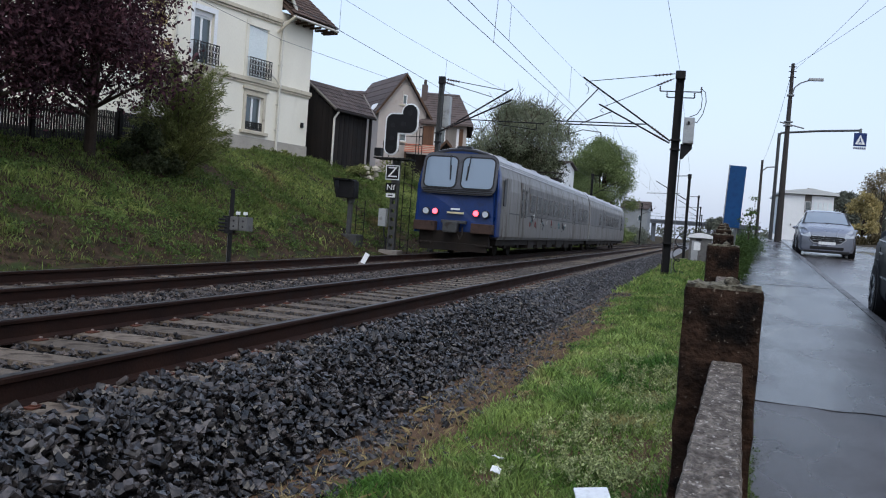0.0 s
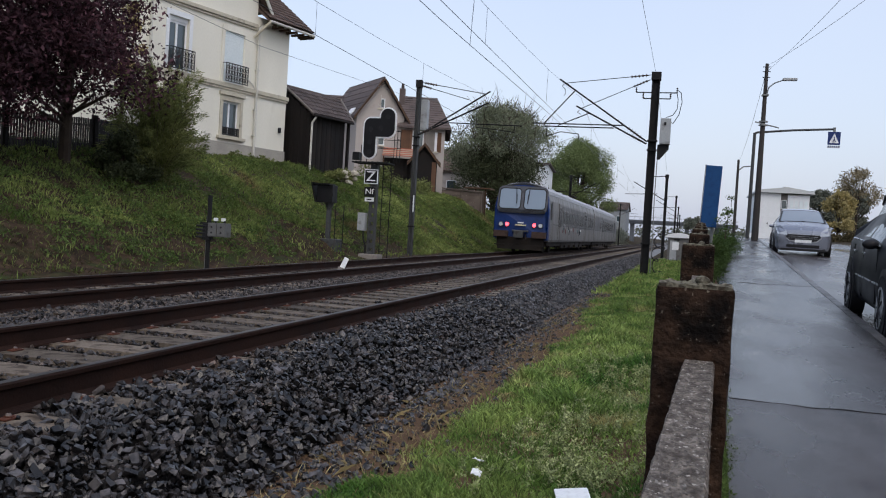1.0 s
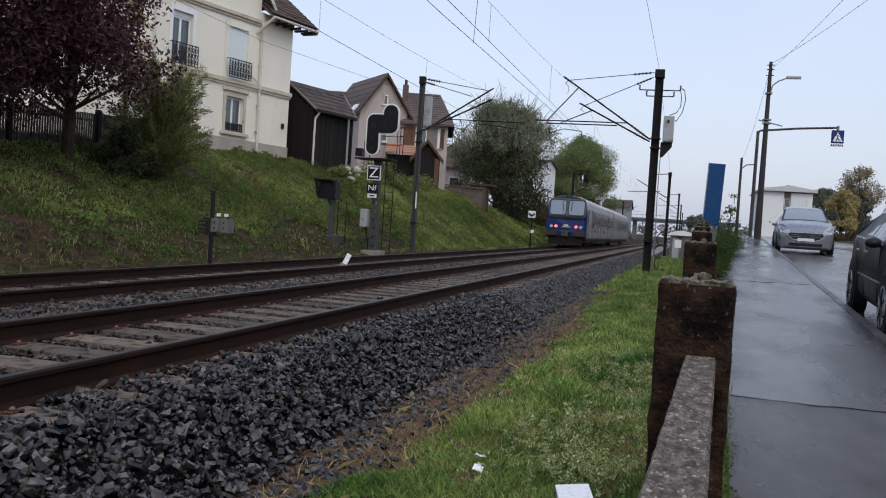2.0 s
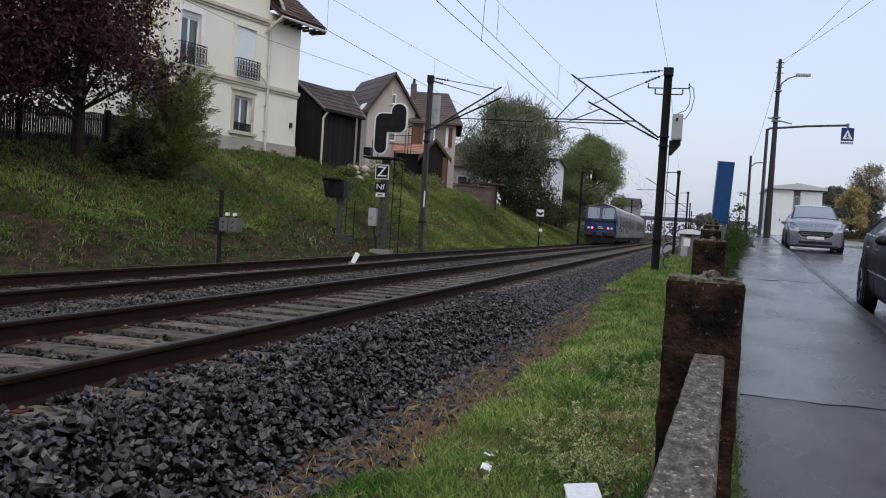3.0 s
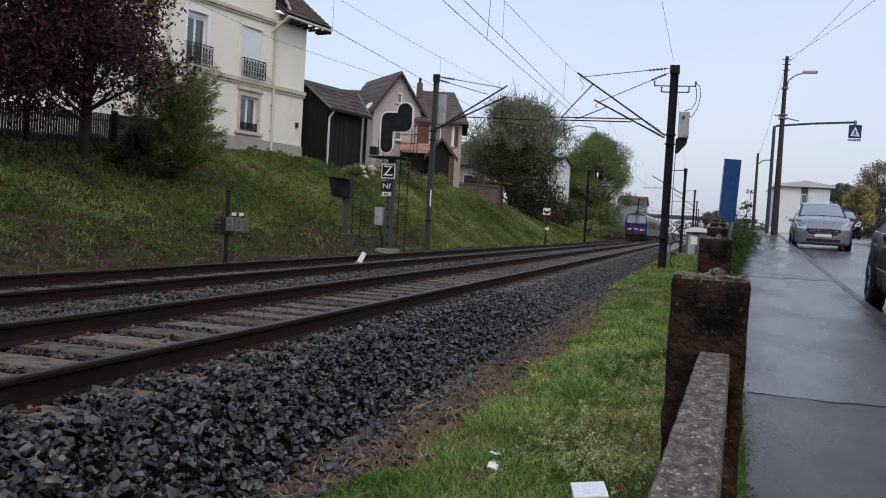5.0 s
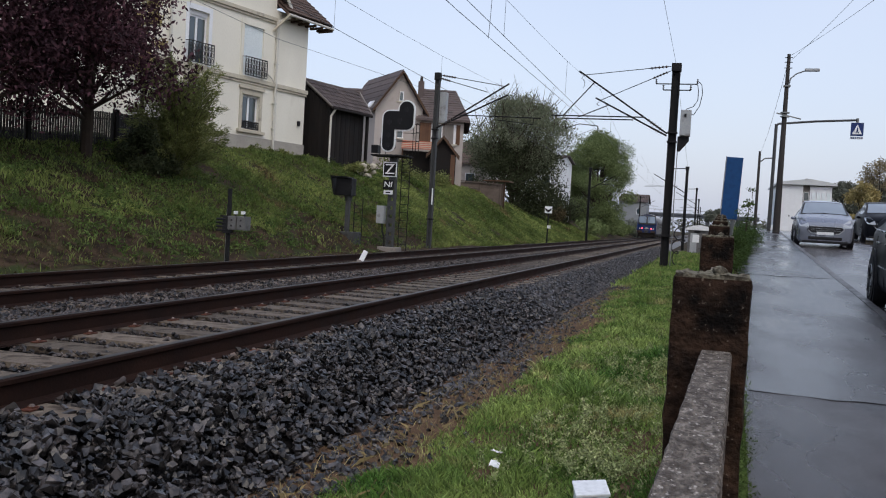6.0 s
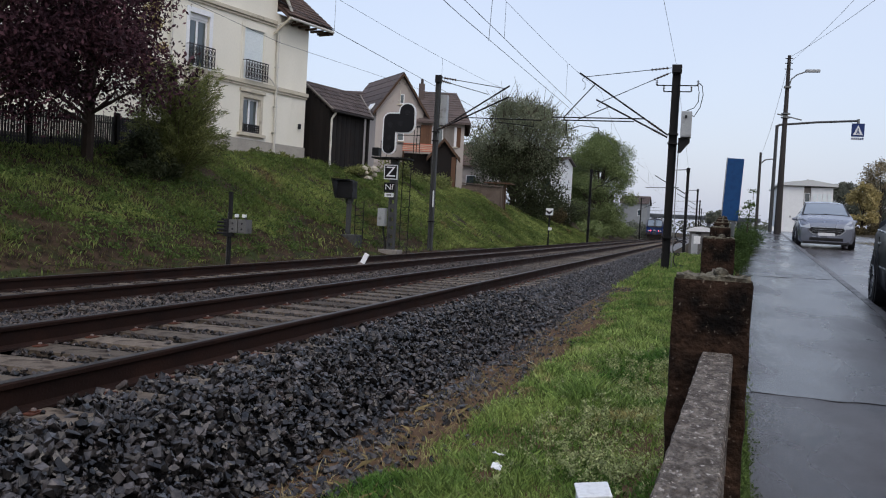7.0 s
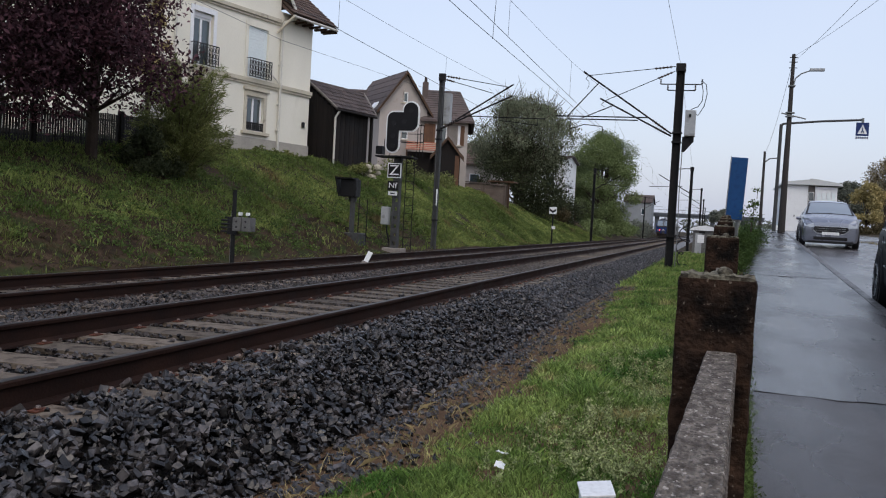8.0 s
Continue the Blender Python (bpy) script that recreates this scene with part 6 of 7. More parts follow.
def unseen_wall():
    """Unseen plain wall, added to darken car reflections and the path's sky light."""
    ob = part("wall_east", bx(12.0, 12.4, -25, 50, -2, 6.5), RENDER2)
    tagged(ob, "plain beige wall added out of view to darken reflections and sky light", "wall", "", "structure")


unseen_wall()


def utility_pole():
    t = thing("utility_pole", pose(3.15, 41, 0), "tall weathered utility pole with a street lamp arm", "utility pole")
    part("pole", rd((-.03, 0, path_z(41) - .4), (.0, 0, 8.9), .155, .07, 12), CONC, t)
    part("lamp_arm", chain(bmesh.new(), [(.05, -.1, 7.5), (.12, -.12, 7.85), (.35, -.12, 8.05), (.75, -.12, 8.2)], .028, 8), GALV, t)
    h = part("lamp_head", bx(.66, 1.26, -.22, -.02, 8.15, 8.27, .04), BOXGREY, t)
    part("lamp_clamp", bx(-.14, .14, -.16, .16, 7.5, 7.56), GALV, t)
    part("cross_arm", rd((-.35, -.1, 6.36), (.65, -.1, 6.12), .028), GALV, t)
    for z in (8.75, 8.55, 8.3):
        part("pin", rd((-.16, -.05, z), (.16, -.05, z), .02), BLACKTRIM, t)
    for z in (6.2, 6.36):
        part("band", rd((0, 0, z), (0, 0, z + .05), .19, n=12), GALV, t)


def crossing_sign():
    t = thing("crossing_sign", pose(3.02, 44, 0), "grey mast arm carrying a blue pedestrian crossing sign", "road sign")
    part("post", rd((0, 0, path_z(44) - .3), (.02, 0, 6.25), .09, .07, 12), DARKGALV, t)
    part("arm", chain(bmesh.new(), [(.02, 0, 6.15), (.1, 0, 6.27), (1.7, 0, 6.42), (3.48, 0, 6.52)], .05, 8), DARKGALV, t)
    s = part("sign", bx(3.2, 3.74, -.07, 0, 5.80, 6.40, .02), NAVY, t, "dark blue square sign")
    tri = bmesh.new()
    prism(tri, [(3.26, 5.88), (3.68, 5.88), (3.47, 6.32)], -.085, -.06)
    part("white_triangle", tri, WHITE, s)
    b = bmesh.new()
    chain(b, [(3.42, -.09, 5.93), (3.47, -.09, 6.05), (3.47, -.09, 6.17)], .02, 5)
    chain(b, [(3.53, -.09, 5.93), (3.47, -.09, 6.05)], .02, 5)
    part("plain_pictogram", b, NAVY, s)
    st = part("stripe_plate", bx(3.2, 3.74, -.05, 0, 5.66, 5.77), WHITE, t)
    for i in range(6):
        part("stripe", bx(3.22 + i * .09, 3.265 + i * .09, -.06, -.045, 5.675, 5.755), NAVY, st)
    part("hanger", rd((3.47, 0, 6.36), (3.47, 0, 6.6), .06), GALV, t)


def far_pole(x, y, top):
    t = thing("utility_pole", pose(x, y, 0), "far dark utility pole with a lamp arm", "utility pole")
    part("pole", rd((0, 0, path_z(y) - .3), (0, 0, top), .13, .09, 8), CONC, t)
    part("lamp_arm", chain(bmesh.new(), [(0, 0, top - .9), (.4, 0, top - .55), (.95, 0, top - .5)], .05, 6), GALV, t)


def road_wires():
    for a, b, lab in (((3.15, 41, 8.8), (6.8, 5, 8.0), "thin telephone wire along the road"), ((3.15, 41, 8.55), (5.6, 5, 9.0), "thin telephone wire along the road"), ((4.1, 75, 7.6), (3.15, 41, 8.7), "thin telephone wire along the road")):
        t = thing("telephone_wire", pose(0, 0, 0), lab, "wire", "wires along the road")
        a, b = Vector(a), Vector(b)
        P = [a.lerp(b, k / 16) - Vector((0, 0, .5 * (1 - (2 * k / 16 - 1) ** 2))) for k in range(17)]
        part("wire", chain(bmesh.new(), P, .008, 4), WIRE, t)


def blue_board():
    t = thing("blue_board", pose(.395, 16, 0, 0, 2.2, 0), "tall blue sign board seen from its plain back", "sign")
    part("panel", bx(-.135, .135, -.02, .02, 1.24, 2.30, .008), BLUESIGN, t)
    part("edge", bx(-.15, -.137, -.03, .03, 1.24, 2.31, .004), GALV, t)
    part("post", rd((-.05, .05, path_z(16) - .3), (-.05, .05, 2.2), .03), GALV, t)
    part("post", rd((.07, .05, path_z(16) - .3), (.07, .05, 2.2), .03), GALV, t)


def rail_hut():
    t = thing("equipment_hut", pose(-.12, 61, -.12) @ Matrix.Scale(.93, 4), "small grey equipment hut with a rounded white roof", "hut")
    part("body", bx(-.72, .78, -.6, .8, -.5, 1.42, .03), DIMBOX, t)
    r = bmesh.new()
    prism(r, [(-.9, 1.42), (1.0, 1.42), (.95, 1.55), (.5, 1.72), (.05, 1.78), (-.4, 1.72), (-.85, 1.55)], -.75, .95)
    part("roof", r, WHITE, t, "rounded white roof")
    part("door", bx(-.55, -.1, -.63, -.59, -.3, 1.2, .01), BOXGREY, t)
    part("notice", bx(-.4, .05, -.66, -.62, .55, 1.1, .01), WHITE, t)
    part("vent", bx(-.3, .1, -.64, -.6, 1.22, 1.36, .01), BLACKTRIM, t)


def white_block():
    t = thing("building", pose(0, 0, 0), "white two-storey flat-roofed building at the top of the road", "building")
    part("wing", bx(8.4, 11.0, 110, 124, 1.6, 7.25), WHITE, t)
    core = part("stair_tower", bx(11.0, 11.75, 110.3, 124, 1.6, 7.3), GREYWALL, t)
    part("wing", bx(11.75, 14.1, 110, 124, 1.6, 7.15), WHITE, t)
    r = bmesh.new()
    prism(r, [(8.1, 7.28), (14.6, 7.28), (14.5, 7.55), (11.6, 8.0), (8.2, 7.55)], 109.5, 124.5)
    part("roof", r, PALEROOF, t)
    part("chimney", bx(11.6, 11.9, 114, 114.4, 7.9, 8.3), GREYWALL, t)
    for z in (2.9, 4.2, 5.5):
        w = part("window", bx(11.08, 11.67, 110.18, 110.29, z, z + 1.0), PVC, t)
        part("pane", bx(11.14, 11.61, 110.14, 110.17, z + .06, z + .94), PANE, w)
    for i in range(4):
        for j, z in enumerate((2.6, 5.0)):
            x = 11.95 + i * .52
            w = part("window", bx(x, x + .44, 109.93, 109.99, z, z + 1.5), PVC, t)
            part("pane", bx(x + .04, x + .40, 109.90, 109.92, z + .06, z + 1.44), SHUT if j else PANE, w)
    part("wall_lamp", bx(9.6, 9.7, 109.9, 109.98, 3.6, 3.8), BLACKTRIM, t)
    part("garden_wall", bx(6.6, 9.4, 96, 96.3, 1.2, 2.3), WHITE, t)


def footbridge():
    t = thing("bridge", pose(0, 0, 0), "far concrete bridge across the tracks", "bridge")
    part("deck", bx(-30, 14, 238, 244, 5.0, 5.5), BRIDGEM, t)
    part("parapet", bx(-30, 14, 237.8, 238, 5.5, 6.0), BRIDGEM, t)
    for x in (-12.5, 1.5, 9):
        part("pier", bx(x - .5, x + .5, 239, 243, -1, 5.0), BRIDGEM, t)
    rail = bmesh.new()
    rod(rail, (-30, 237.9, 6.8), (14, 237.9, 6.8), .05, n=5)
    for i in range(30):
        rod(rail, (-30 + i * 1.5, 237.9, 6.0), (-30 + i * 1.5, 237.9, 6.8), .03, n=4)
    part("railing", rail, GALV, t)


def litter():
    t = thing("plastic_tub", pose(-.40, 4.08, lie(-.40, 4.08) + .05, 8, -6, 14), "crumpled white plastic tub lying in the grass", "tub")
    b = bmesh.new()
    bmesh.ops.create_cone(b, cap_ends=True, segments=4, radius1=.11, radius2=.10, depth=.12, matrix=Matrix.Rotation(radians(45), 4, "Z"))
    bmesh.ops.bevel(b, geom=b.edges[:], offset=.012, segments=2, affect="EDGES")
    part("shell", b, PVC, t)
    part("rim", bx(-.078, .078, -.078, .078, .052, .066, .005), WHITE, t)
    rng = random.Random(2)
    for x, y in ((-.95, 4.5), (-1.0, 4.78)):
        s = thing("paper_scrap", pose(x, y, lie(x, y) + .075, 20 * rng.random(), 15 * rng.random(), 90 * rng.random()), "small scrap of white litter in the grass", "litter", "litter scraps")
        q = bmesh.new()
        bmesh.ops.create_grid(q, x_segments=4, y_segments=3, size=.026)
        for v in q.verts:
            v.co.z += .012 * noise.noise(v.co * 60)
        ret = bmesh.ops.extrude_face_region(q, geom=q.faces[:])
        for v in ret["geom"]:
            if isinstance(v, bmesh.types.BMVert):
                v.co.z += .004
        part("scrap", q, WHITE, s)


kerb()
utility_pole()
crossing_sign()
far_pole(4.1, 75, 7.8)
road_wires()
blue_board()
rail_hut()
white_block()
footbridge()
litter()


# ---- plants ----
def leaves(rng, centres, radii, count, size, squash=1.0, droop=0.0):
    """Small folded leaves scattered through clumps; returns vertices and faces."""
    centres, radii = np.array(centres, float), np.array(radii, float)
    w = radii ** 2.2
    pick = rng.choice(len(centres), count, p=w / w.sum())
    d = rng.normal(size=(count, 3))
    d /= np.linalg.norm(d, axis=1, keepdims=True)
    rad = radii[pick] * (rng.random(count) ** .45) * rng.uniform(.75, 1.12, count)
    p = centres[pick] + d * rad[:, None] * (1, 1, squash)
    a = rng.normal(size=(count, 3))
    a[:, 2] -= droop
    a /= np.linalg.norm(a, axis=1, keepdims=True)
    b = np.cross(a, rng.normal(size=(count, 3)))
    b /= np.linalg.norm(b, axis=1, keepdims=True)
    s = (size * rng.uniform(.6, 1.4, count))[:, None]
    v = np.stack([p - a * s, p + b * s * .45, p + a * s, p - b * s * .45], 1).reshape(-1, 3)
    f = np.arange(count * 4).reshape(-1, 4)
    return v, f


def tree(label, x, y, z, height, crown, clumps, count, size, material, seed, trunk=.16, name="tree", category="tree", squash=.85, twigs=0, droop=0.0, low=.35, shift=(0, 0), fine=1.0):
    rng = np.random.default_rng(seed)
    t = thing(name, pose(x, y, z), label, category)
    bm = bmesh.new()
    top = height * .62
    rod(bm, (0, 0, -1.0), (.05 * height * rng.normal() * .3, 0, top * .5), trunk, trunk * .75, 9)
    rod(bm, (0, 0, top * .45), (.02 * height, .0, top), trunk * .75, trunk * .35, 8)
    C, Rr = [], []
    for i in range(clumps):
        a, h = rng.uniform(0, 6.28), low + (1 - low) * rng.random() ** .8
        spread = math.sin(math.pi * min(1, max(.08, (h - low) / (1 - low) * .82 + .16))) ** .6
        r = crown * spread * rng.uniform(.35, .85)
        c = (r * math.cos(a) + shift[0], r * math.sin(a) + shift[1], height * h * .93)
        C.append(c)
        Rr.append(crown * rng.uniform(.16, .42) * fine)
        if i % 2 == 0:
            rod(bm, (0, 0, max(.1, c[2] * .45)), c, trunk * .35, trunk * .08, 5)
    for i in range(twigs):
        c = np.array(C[rng.integers(len(C))])
        d = rng.normal(size=3)
        d[2] = abs(d[2]) + .8
        d /= np.linalg.norm(d)
        rod(bm, c, c + d * crown * rng.uniform(.25, .5), .03, .008, 4)
    part("trunk", bm, BARK, t)
    v, f = leaves(rng, C, Rr, count, size, squash, droop)
    v[:, 2] = np.maximum(v[:, 2], .05)
    cloud_mesh("crown", material, v.tolist(), f.tolist(), "stuff", "", "", t)
    return t


def feathery_shrub(x, y, z):
    """Arching sprays with tiny leaflets, loose at the tips."""
    rng = np.random.default_rng(3)
    t = thing("shrub", pose(x, y, z), "feathery green shrub drooping over the bank", "shrub")
    bm, V = bmesh.new(), []
    for i in range(210):
        a, reach, rise = rng.uniform(0, 6.283), rng.uniform(.4, 1.75), rng.uniform(.6, 3.5)
        reach *= 1.0 - .35 * (rise / 3.3) ** 2
        pts = []
        for k in range(7):
            f = k / 6
            pts.append(np.array((math.cos(a) * reach * f ** .8, math.sin(a) * reach * f ** .8, rise * (1.9 * f - .95 * f * f))))
        if i % 3 == 0:
            chain(bm, [Vector(p) for p in pts[:5]], .012, 4)
        m = 210
        u = rng.random(m) ** .7 * 5.999
        k = u.astype(int)
        P = np.array(pts)
        c = P[k] + (P[k + 1] - P[k]) * (u - k)[:, None] + rng.normal(size=(m, 3)) * .11 * (1 - u[:, None] / 9)
        d = (P[k + 1] - P[k])
        d = d / np.linalg.norm(d, axis=1, keepdims=True) + rng.normal(size=(m, 3)) * .5
        d[:, 2] -= .25
        d /= np.linalg.norm(d, axis=1, keepdims=True)
        w = np.cross(d, rng.normal(size=(m, 3)))
        w /= np.linalg.norm(w, axis=1, keepdims=True)
        s = rng.uniform(.04, .09, m)[:, None]
        V.append(np.stack([c, c + d * s + w * s * .13, c + d * s * 2, c + d * s - w * s * .13], 1).reshape(-1, 3))
    tagged(part("woody_stem", bm, BARK, t), "", "", "", "stuff")
    v = np.concatenate(V)
    cloud_mesh("foliage", FEATHER, v.tolist(), np.arange(len(v)).reshape(-1, 4).tolist(), "stuff", "", "", t)


def blades(name, places, heights, material, label, seed, width=.006, lean=.5, simple=False):
    """Grass: each blade a bent, tapering strip."""
    rng = np.random.default_rng(seed)
    P, H = np.array(places), np.array(heights)
    n = len(P)
    a = rng.uniform(0, 6.283, n)
    side = np.stack([np.cos(a), np.sin(a), np.zeros(n)], 1) * (width * rng.uniform(.6, 1.5, n))[:, None]
    b = rng.uniform(0, 6.283, n)
    tip = np.stack([np.cos(b), np.sin(b), np.zeros(n)], 1) * (H * lean * rng.uniform(.2, 1.3, n))[:, None]
    up = np.zeros((n, 3))
    up[:, 2] = H
    mid = P + up * .58 + tip * .3
    end = P + up * rng.uniform(.75, 1.0, n)[:, None] + tip
    v = np.stack([P - side, P + side, mid + side * .75, end, mid - side * .75], 1).reshape(-1, 3)
    k = np.arange(n) * 5
    f = np.stack([k, k + 1, k + 2, k + 3, k + 4], 1)
    if simple:
        v = np.stack([P - side * .5, mid + side, end, mid - side], 1).reshape(-1, 3)
        f = np.arange(n * 4).reshape(-1, 4)
    return cloud_mesh(name, material, v.tolist(), f.tolist(), "stuff", label, "grass")


def moss_edge(rng):
    """Low dull moss and grass along the edge of the footpath."""
    P, H = [], []
    for _ in range(12000):
        y = 2.2 + 7 * rng.random() ** 1.6
        x = path_left(y) - .04 + abs(rng.normal(0, .030)) * (1 + .6 * noise.noise((y * 2.5, 1, 1)))
        P.append((x, y, path_z(y) - .012))
        H.append(.010 + .016 * rng.random())
    blades("moss_edge", P, H, BANKWEED, "low moss and grass along the footpath edge", 6, .004, .9)


def grass():
    rng = np.random.default_rng(21)
    P, H = [], []
    def bare(x, y):
        edge = 1.1 - 1.45 * smoothstep(-2.1, -1.10 - .45 * noise.noise((y * .7, 0, 5)), x)
        for px, py, rx, ry in ((-1.35, 6.7, .4, .9), (-1.45, 9.4, .35, 1.3), (-1.0, 4.6, .15, .4), (-1.4, 12.5, .3, 1.4)):
            edge += .75 * math.exp(-((x - px) / rx) ** 2 - ((y - py) / ry) ** 2)
        return edge + .8 * noise.noise((x * 1.3, y * .45, 2.0)) + .35 * noise.noise((x * 3.5, y * 1.8, 7))
    while len(P) < 150000:
        y = 2.9 + 38 * rng.random() ** 2.2
        f = path_left(y) - .07 if y > 10 else fence_x(y) - .03
        x = rng.uniform(-2.25, f)
        b = bare(x, y)
        if b > .30 and rng.random() < .55 + .45 * smoothstep(.3, .6, b):
            continue
        lush = max(0, noise.noise((x * 1.9, y * 1.0, 4)) + .15) * smoothstep(.45, -.2, b)
        tall = .018 + .045 * rng.random() + .20 * lush * rng.uniform(.4, 1.1)
        P.append((x, y, lie(x, y) - .01))
        H.append(tall)
    near = [i for i, q in enumerate(P) if q[1] < 6.5]
    rest = [i for i, q in enumerate(P) if q[1] >= 6.5]
    blades("verge_grass", [P[i] for i in near], [H[i] for i in near], GRASS, "lush rough green grass on the verge", 1, .0034, .75)
    blades("verge_grass", [P[i] for i in rest], [H[i] * 1.15 for i in rest], GRASS, "lush rough green grass along the fence", 12, .0055, .7, True)
    P, H = [], []
    for _ in range(26000):
        y = rng.uniform(-7, 3)
        x = rng.uniform(-1.75, fence_x(y) - .12)
        if bare(x, y) > .35 and rng.random() < .85:
            continue
        P.append((x, y, lie(x, y) - .01))
        H.append(.03 + .07 * rng.random())
    blades("verge_grass", P, H, GRASS, "rough green grass beside the fence", 11, .0038, .8, True)
    # pale broad-leaved weeds in tufts
    P, H = [], []
    sprigs = []
    for cx, cy, s, n in ((-.55, 5.0, .30, 60), (-.30, 4.75, .25, 50), (-.40, 6.9, .45, 60), (-.30, 6.0, .4, 40), (-.7, 5.6, .4, 40), (-.5, 8.6, .7, 60), (-.85, 4.6, .2, 16), (-.25, 7.6, .6, 60), (-.15, 9.8, .9, 70), (-.6, 6.2, .3, 30)):
        sprigs += [(rng.normal(cx, s * .5), rng.normal(cy, s)) for _ in range(n)]
    for sx, sy in sprigs:
        h, lx, ly = rng.uniform(.05, .13), rng.normal(0, .025), rng.normal(0, .025)
        for _ in range(26):
            u = rng.random() ** .6
            x, y = sx + lx * u + rng.normal(0, .014), sy + ly * u + rng.normal(0, .014)
            P.append((x, y, lie(x, y) + h * u))
            H.append(.008 + .010 * rng.random())
    blades("pale_weeds", P, H, mat("variegated_weed", (.16, .22, .07), (.41, .43, .22), .6, bump=0, rnd=.55, island=True), "low pale-leaved weeds among the grass", 2, .005, 1.5)
    moss_edge(rng)
    # dry stems at the ballast edge
    P, H = [], []
    for _ in range(7500):
        y = 3 + 26 * rng.random() ** 1.6
        x = rng.normal(-1.62, .34)
        P.append((x, y, lie(x, y)))
        H.append(.012 + .075 * rng.random() ** 2)
    blades("dry_stems", P, H, DRY, "dry straw stems at the edge of the ballast", 3, .0022, 1.8)
    # coarse grass where the verge narrows towards the hut
    P, H = [], []
    for _ in range(15000):
        y = 22 + 44 * rng.random() ** 1.2
        x = rng.uniform(-2.0, path_left(y) + (0 if y < 50 else .8))
        P.append((x, y, lie(x, y) - .01))
        H.append(.06 + .14 * rng.random())
    blades("far_verge_grass", P, H, GRASS, "coarse grass along the far verge", 8, .011, .7)
    # dead stalks and clods on the bare foot of the bank
    P, H = [], []
    for _ in range(14000):
        y = 8 + 34 * rng.random() ** 1.4
        x = rng.uniform(-12.6, -10.2)
        P.append((x, y, lie(x, y) - .01))
        H.append(.02 + .07 * rng.random() ** 2)
    blades("dead_stalks", P, H, DULL, "dead brown stalks on the bare foot of the bank", 9, .010, 1.3)
    # the bank
    P, H = [], []
    while len(P) < 190000:
        y = 6 + 90 * rng.random() ** 1.7
        x = rng.uniform(-17.2, -10.2)
        patch = noise.noise((x * .45, y * .22, 8)) + .6 * noise.noise((x * 1.3, y * .9, 3))
        scar = x + 1.5 * patch + .25 * smoothstep(24, 14, y) > -11.95
        if (scar and y < 36 and rng.random() < .92) or (patch > .6 and rng.random() < .55):
            continue
        # Thinned under the trees, so darker soil stands for their shade
        if x < -12.9 and y < 23 and rng.random() < .5 + .3 * patch:
            continue
        tuft = max(0, noise.noise((x * 1.1, y * .8, 1)) + .1)
        P.append((x, y, lie(x, y) - .02))
        H.append((.05 + .09 * rng.random() + .24 * tuft * rng.random()) * (1 + y * .006))
    blades("bank_grass", P, H, TURF, "long uneven grass covering the bank", 4, np.array([.005 + .00042 * q[1] for q in P]), .85, True)
    # low broad-leaved weeds on the bank
    C, Rr = [], []
    while len(C) < 2600:
        y = 8 + 70 * rng.random() ** 2.2
        x = rng.uniform(-16.8, -11.0)
        if noise.noise((x * .35, y * .2, 12)) < -.12 and rng.random() < .8:
            continue
        C.append((x, y, lie(x, y) + .06))
        Rr.append(rng.uniform(.12, .4))
    v, f = leaves(rng, C, Rr, 75000, .038, .45)
    cloud_mesh("bank_weeds", BANKWEED, v.tolist(), f.tolist(), "stuff", "low leafy weeds scattered over the bank", "weeds")


def hedge_row(label, pts, count, size, material, seed, name="hedge", category="hedge"):
    rng = np.random.default_rng(seed)
    C = [(x + rng.normal() * r * .3, y + rng.normal() * r * .3, z + rng.normal() * r * .25) for x, y, z, r in pts for _ in range(3)]
    Rr = [r * rng.uniform(.6, 1.0) for *_, r in pts for _ in range(3)]
    t = thing(name, pose(0, 0, 0), label, category)
    for x, y, z, r in pts:
        part("stem", rd((x, y, z - r * 1.6), (x, y, z + r * .3), min(.05, .07 * r), min(.02, .03 * r), n=5), BARK, t)
    v, f = leaves(rng, C, Rr, count, size, .9)
    cloud_mesh("foliage", material, v.tolist(), f.tolist(), "stuff", "", "", t)


tree("dark purple-leaved tree beside the garden fence", -15.75, 20.0, 2.55, 7.4, 3.3, 80, 44000, .064, PURPLE, 1, .17, low=.10, shift=(.3, -1.5))
tree("dark purple-leaved tree overhanging the fence", -15.6, 15.6, 2.2, 7.6, 3.2, 80, 44000, .064, PURPLE, 2, .2, low=.12, shift=(.5, .2))
feathery_shrub(-14.6, 22.5, 1.75)
# Dark leaf mass added as the shade under the feathery shrub
tree("dark foliage added for the shade under the feathery shrub", -14.8, 21.2, 1.55, 1.35, .95, 22, 9000, .05, OLIVE, 4, .08, "shrub", "shrub", low=.08)
tree("small yellowing tree in front of the house", -18.0, 25.6, 2.8, 5.4, .9, 16, 2600, .06, YELLOW, 5, .07)
# Lower half of the same bush as the next, in darker leaves
tree("dense darker-leaved lower half of the twiggy bush on the bank", -16.6, 79.6, 1.4, 7.4, 4.9, 80, 34000, .10, OLIVE, 26, .25, low=.03)
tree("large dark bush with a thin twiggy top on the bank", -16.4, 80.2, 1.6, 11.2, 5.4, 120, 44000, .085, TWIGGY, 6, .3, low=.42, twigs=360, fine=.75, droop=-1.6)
tree("tall light green tree beyond the dark bush", -13.2, 117.5, .4, 13.6, 5.6, 110, 80000, .10, MIDGREEN, 7, .35, low=.06, fine=.8)
tree("light green tree on the bank", -16.8, 124, .6, 11, 4.6, 60, 20000, .15, MIDGREEN, 8, .35, low=.06, fine=.8)
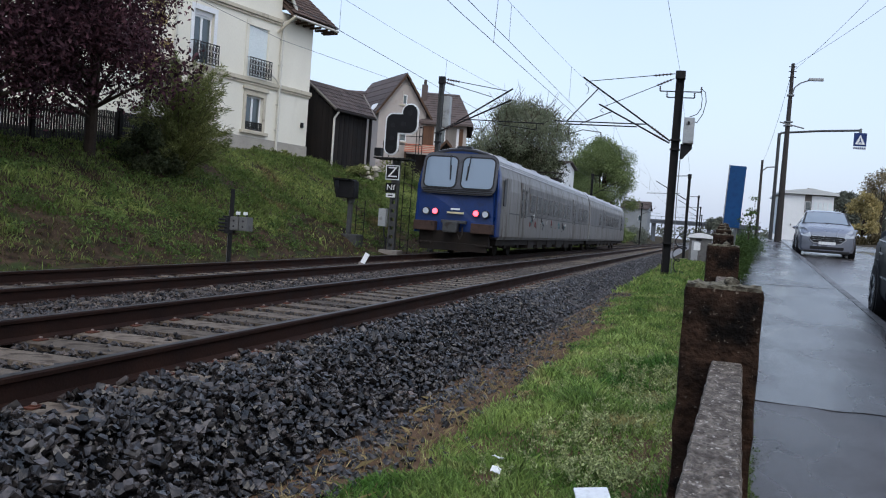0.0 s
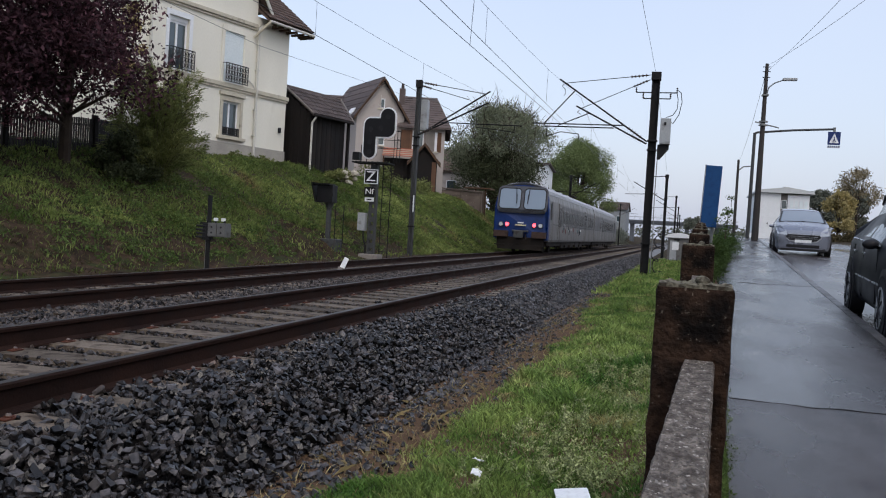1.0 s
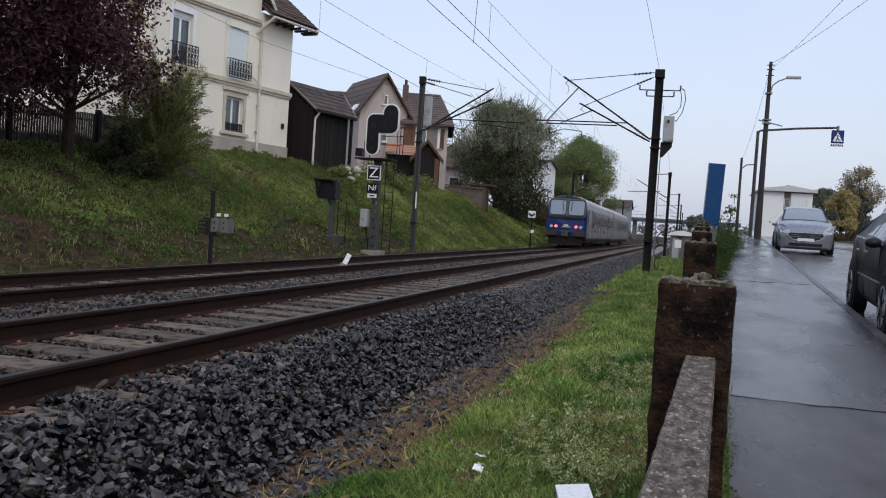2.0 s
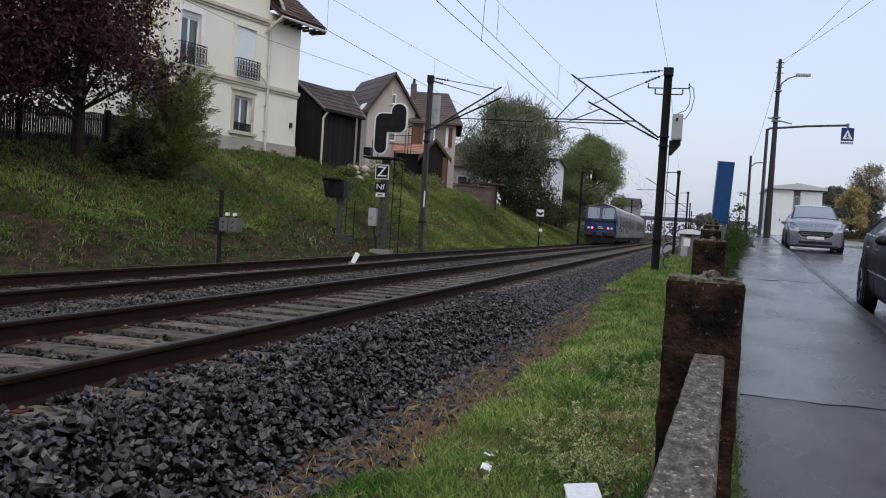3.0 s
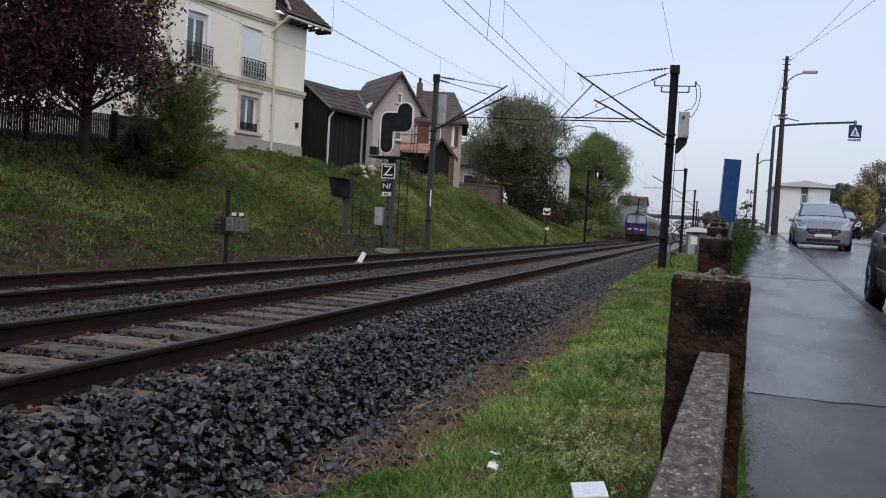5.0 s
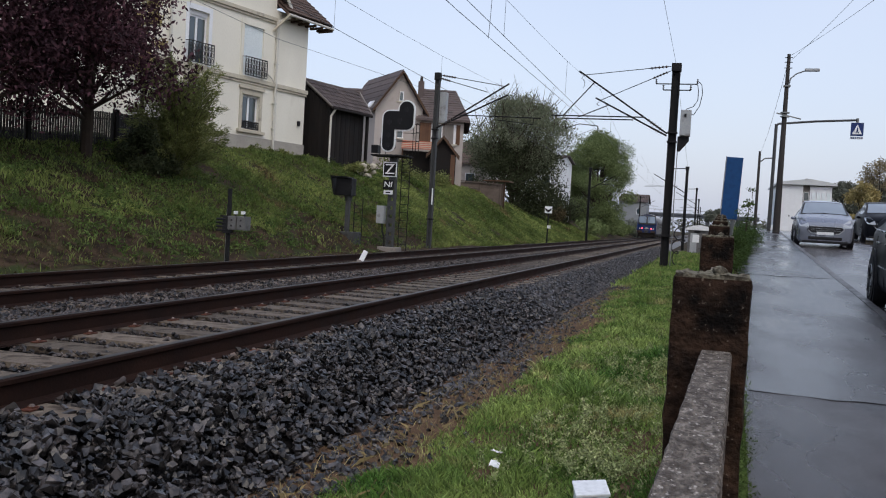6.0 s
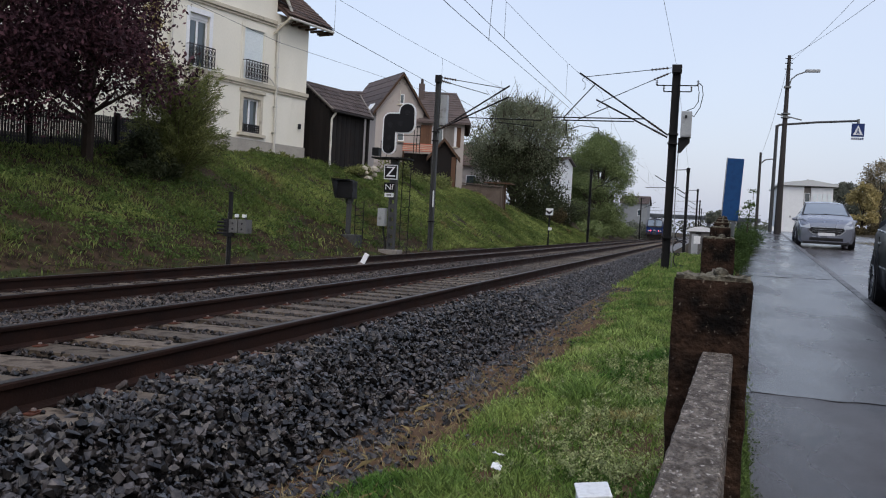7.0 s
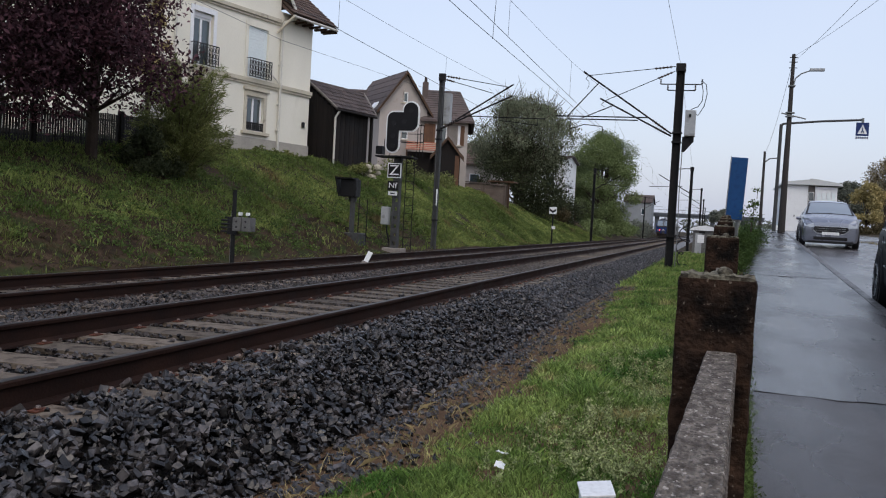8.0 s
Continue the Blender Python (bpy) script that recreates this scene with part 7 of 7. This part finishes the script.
hedge_row("low garden hedge below the houses", [(-16.6 - .3 * (i % 2), 46 + i * 1.3, 3.3 + .2 * math.sin(i), .75) for i in range(10)], 9000, .07, FEATHER, 9)
hedge_row("weeds along the foot of the house", [(-17.1, 31.5 + i * .8, 3.25, .28) for i in range(7)] + [(-15.7, 38 + i * .7, 3.15, .3) for i in range(4)], 3500, .06, FEATHER, 10, "weeds", "weeds")
hedge_row("reddish brown bushes at the end of the bank", [(-13.6 - .5 * i, 88 + 1.2 * i, 2.0, .9) for i in range(5)], 3500, .1, DULL, 11)
hedge_row("dark bushes at the foot of the pale house", [(-13.2 - .65 * i, 93 + .3 * i, 2.3 + .6 * (i % 2), 1.8) for i in range(6)], 10000, .1, OLIVE, 31)
hedge_row("dull green bushes by the far track", [(-12.2 - .8 * (i % 2), 158 + 5 * i, 1.2, 1.9) for i in range(9)], 6000, .2, FARGREEN, 32)
hedge_row("green bushes along the far bank", [(-11.6 - .9 * (i % 3), 98 + 4 * i, .9, 1.3) for i in range(14)], 9000, .16, MIDGREEN, 12)
hedge_row("ivy grown over the far part of the fence", [(fence_x(y) + .08 + .05 * (i % 2) + .04 * (y - 12), y, path_z(y) + .16 + .22 * (i % 3) / 2, .15 + .012 * (y - 12)) for i, y in enumerate([14.4 + .6 * k for k in range(20)])], 36000, .016, IVY, 13)
hedge_row("thin ivy stem above the fence", [(.72, 15.6, 1.3, .16), (.74, 15.6, 1.5, .12), (.78, 15.6, 1.72, .08)], 420, .02, IVY, 14, "creeper", "creeper")
hedge_row("clipped brown hedge along the road", [(9.9 + .55 * i, 75 + .2 * i, 2.0, .75) for i in range(16)], 9000, .08, DULL, 15)
tree("yellow autumn tree behind the hedge", 14.2, 90, 2.0, 4.6, 2.0, 22, 7000, .12, YELLOW, 16, .12, low=.15)
tree("bare-topped autumn tree behind the hedge", 17.0, 98, 2.0, 8.2, 2.6, 30, 6000, .09, PALEDULL, 17, .12, low=.3, twigs=60)
tree("round green tree beyond the road, greyed for haze", 17.6, 128, 2.5, 6.4, 3.2, 30, 9000, .18, FARGREEN, 18, .25, low=.15)
tree("round green tree beyond the road, greyed for haze", 22.5, 132, 2.5, 7.0, 3.4, 30, 9000, .18, FARGREEN, 19, .25, low=.15)
tree("tall green conifer near the road, greyed for haze", 18.6, 70, 2.0, 10.5, 1.6, 30, 8000, .12, FARGREEN, 20, .2, low=.1)
tree("small round tree behind the far bridge", 2.6, 200, 0, 6.4, 3.2, 24, 5000, .25, FARGREEN, 22, .25, low=.15)


def far_woods():
    rng = np.random.default_rng(30)
    C, Rr = [], []
    for i in range(420):
        x = rng.uniform(-260, 260)
        y = rng.uniform(300, 420)
        if -14 < x < 6 and y < 330:
            continue
        C.append((x, y, rng.uniform(1, 5)))
        Rr.append(rng.uniform(2.5, 5))
    v, f = leaves(rng, C, Rr, 30000, .8)
    cloud_mesh("far_woods", FARGREEN, v.tolist(), f.tolist(), "stuff", "wooded skyline in the distance, its green greyed for haze", "woods")


far_woods()
grass()


ballast_stones()
track(C_NEAR, R_NEAR, 0.0, "railway track with concrete sleepers and rusty rails", -16, 110, 40)
track(C_FAR, R_FAR, Z_FAR, "farther railway track half buried in ballast", -16, 100, 0)


def motions():
    rows = [(0, 28.3), (.5, 36.3), (1, 44.7), (1.5, 53.2), (3, 79.8), (3.5, 88.9), (4, 98.2), (4.5, 107.8), (6, 137.5), (6.5, 147.5), (7, 157.5), (7.5, 167.5), (8, 177.5)]
    drive = [(0, 72), (3, 70), (4.5, 62), (5.2, 52), (5.9, 41), (6.3, 34.8), (6.5, 31.2), (7, 21.5), (8, 3)]
    walk(PASSING, [(t, pose(7.05 + .0455 * (y - 40) - .012 * max(0, y - 60), y, path_z(y) - .10, 1.9 if y < 42 else .8, 0, -2.6)) for t, y in drive])
    walk(TRAIN, [(t, pose(C_FAR, y, Z_FAR)) for t, y in rows])


motions()
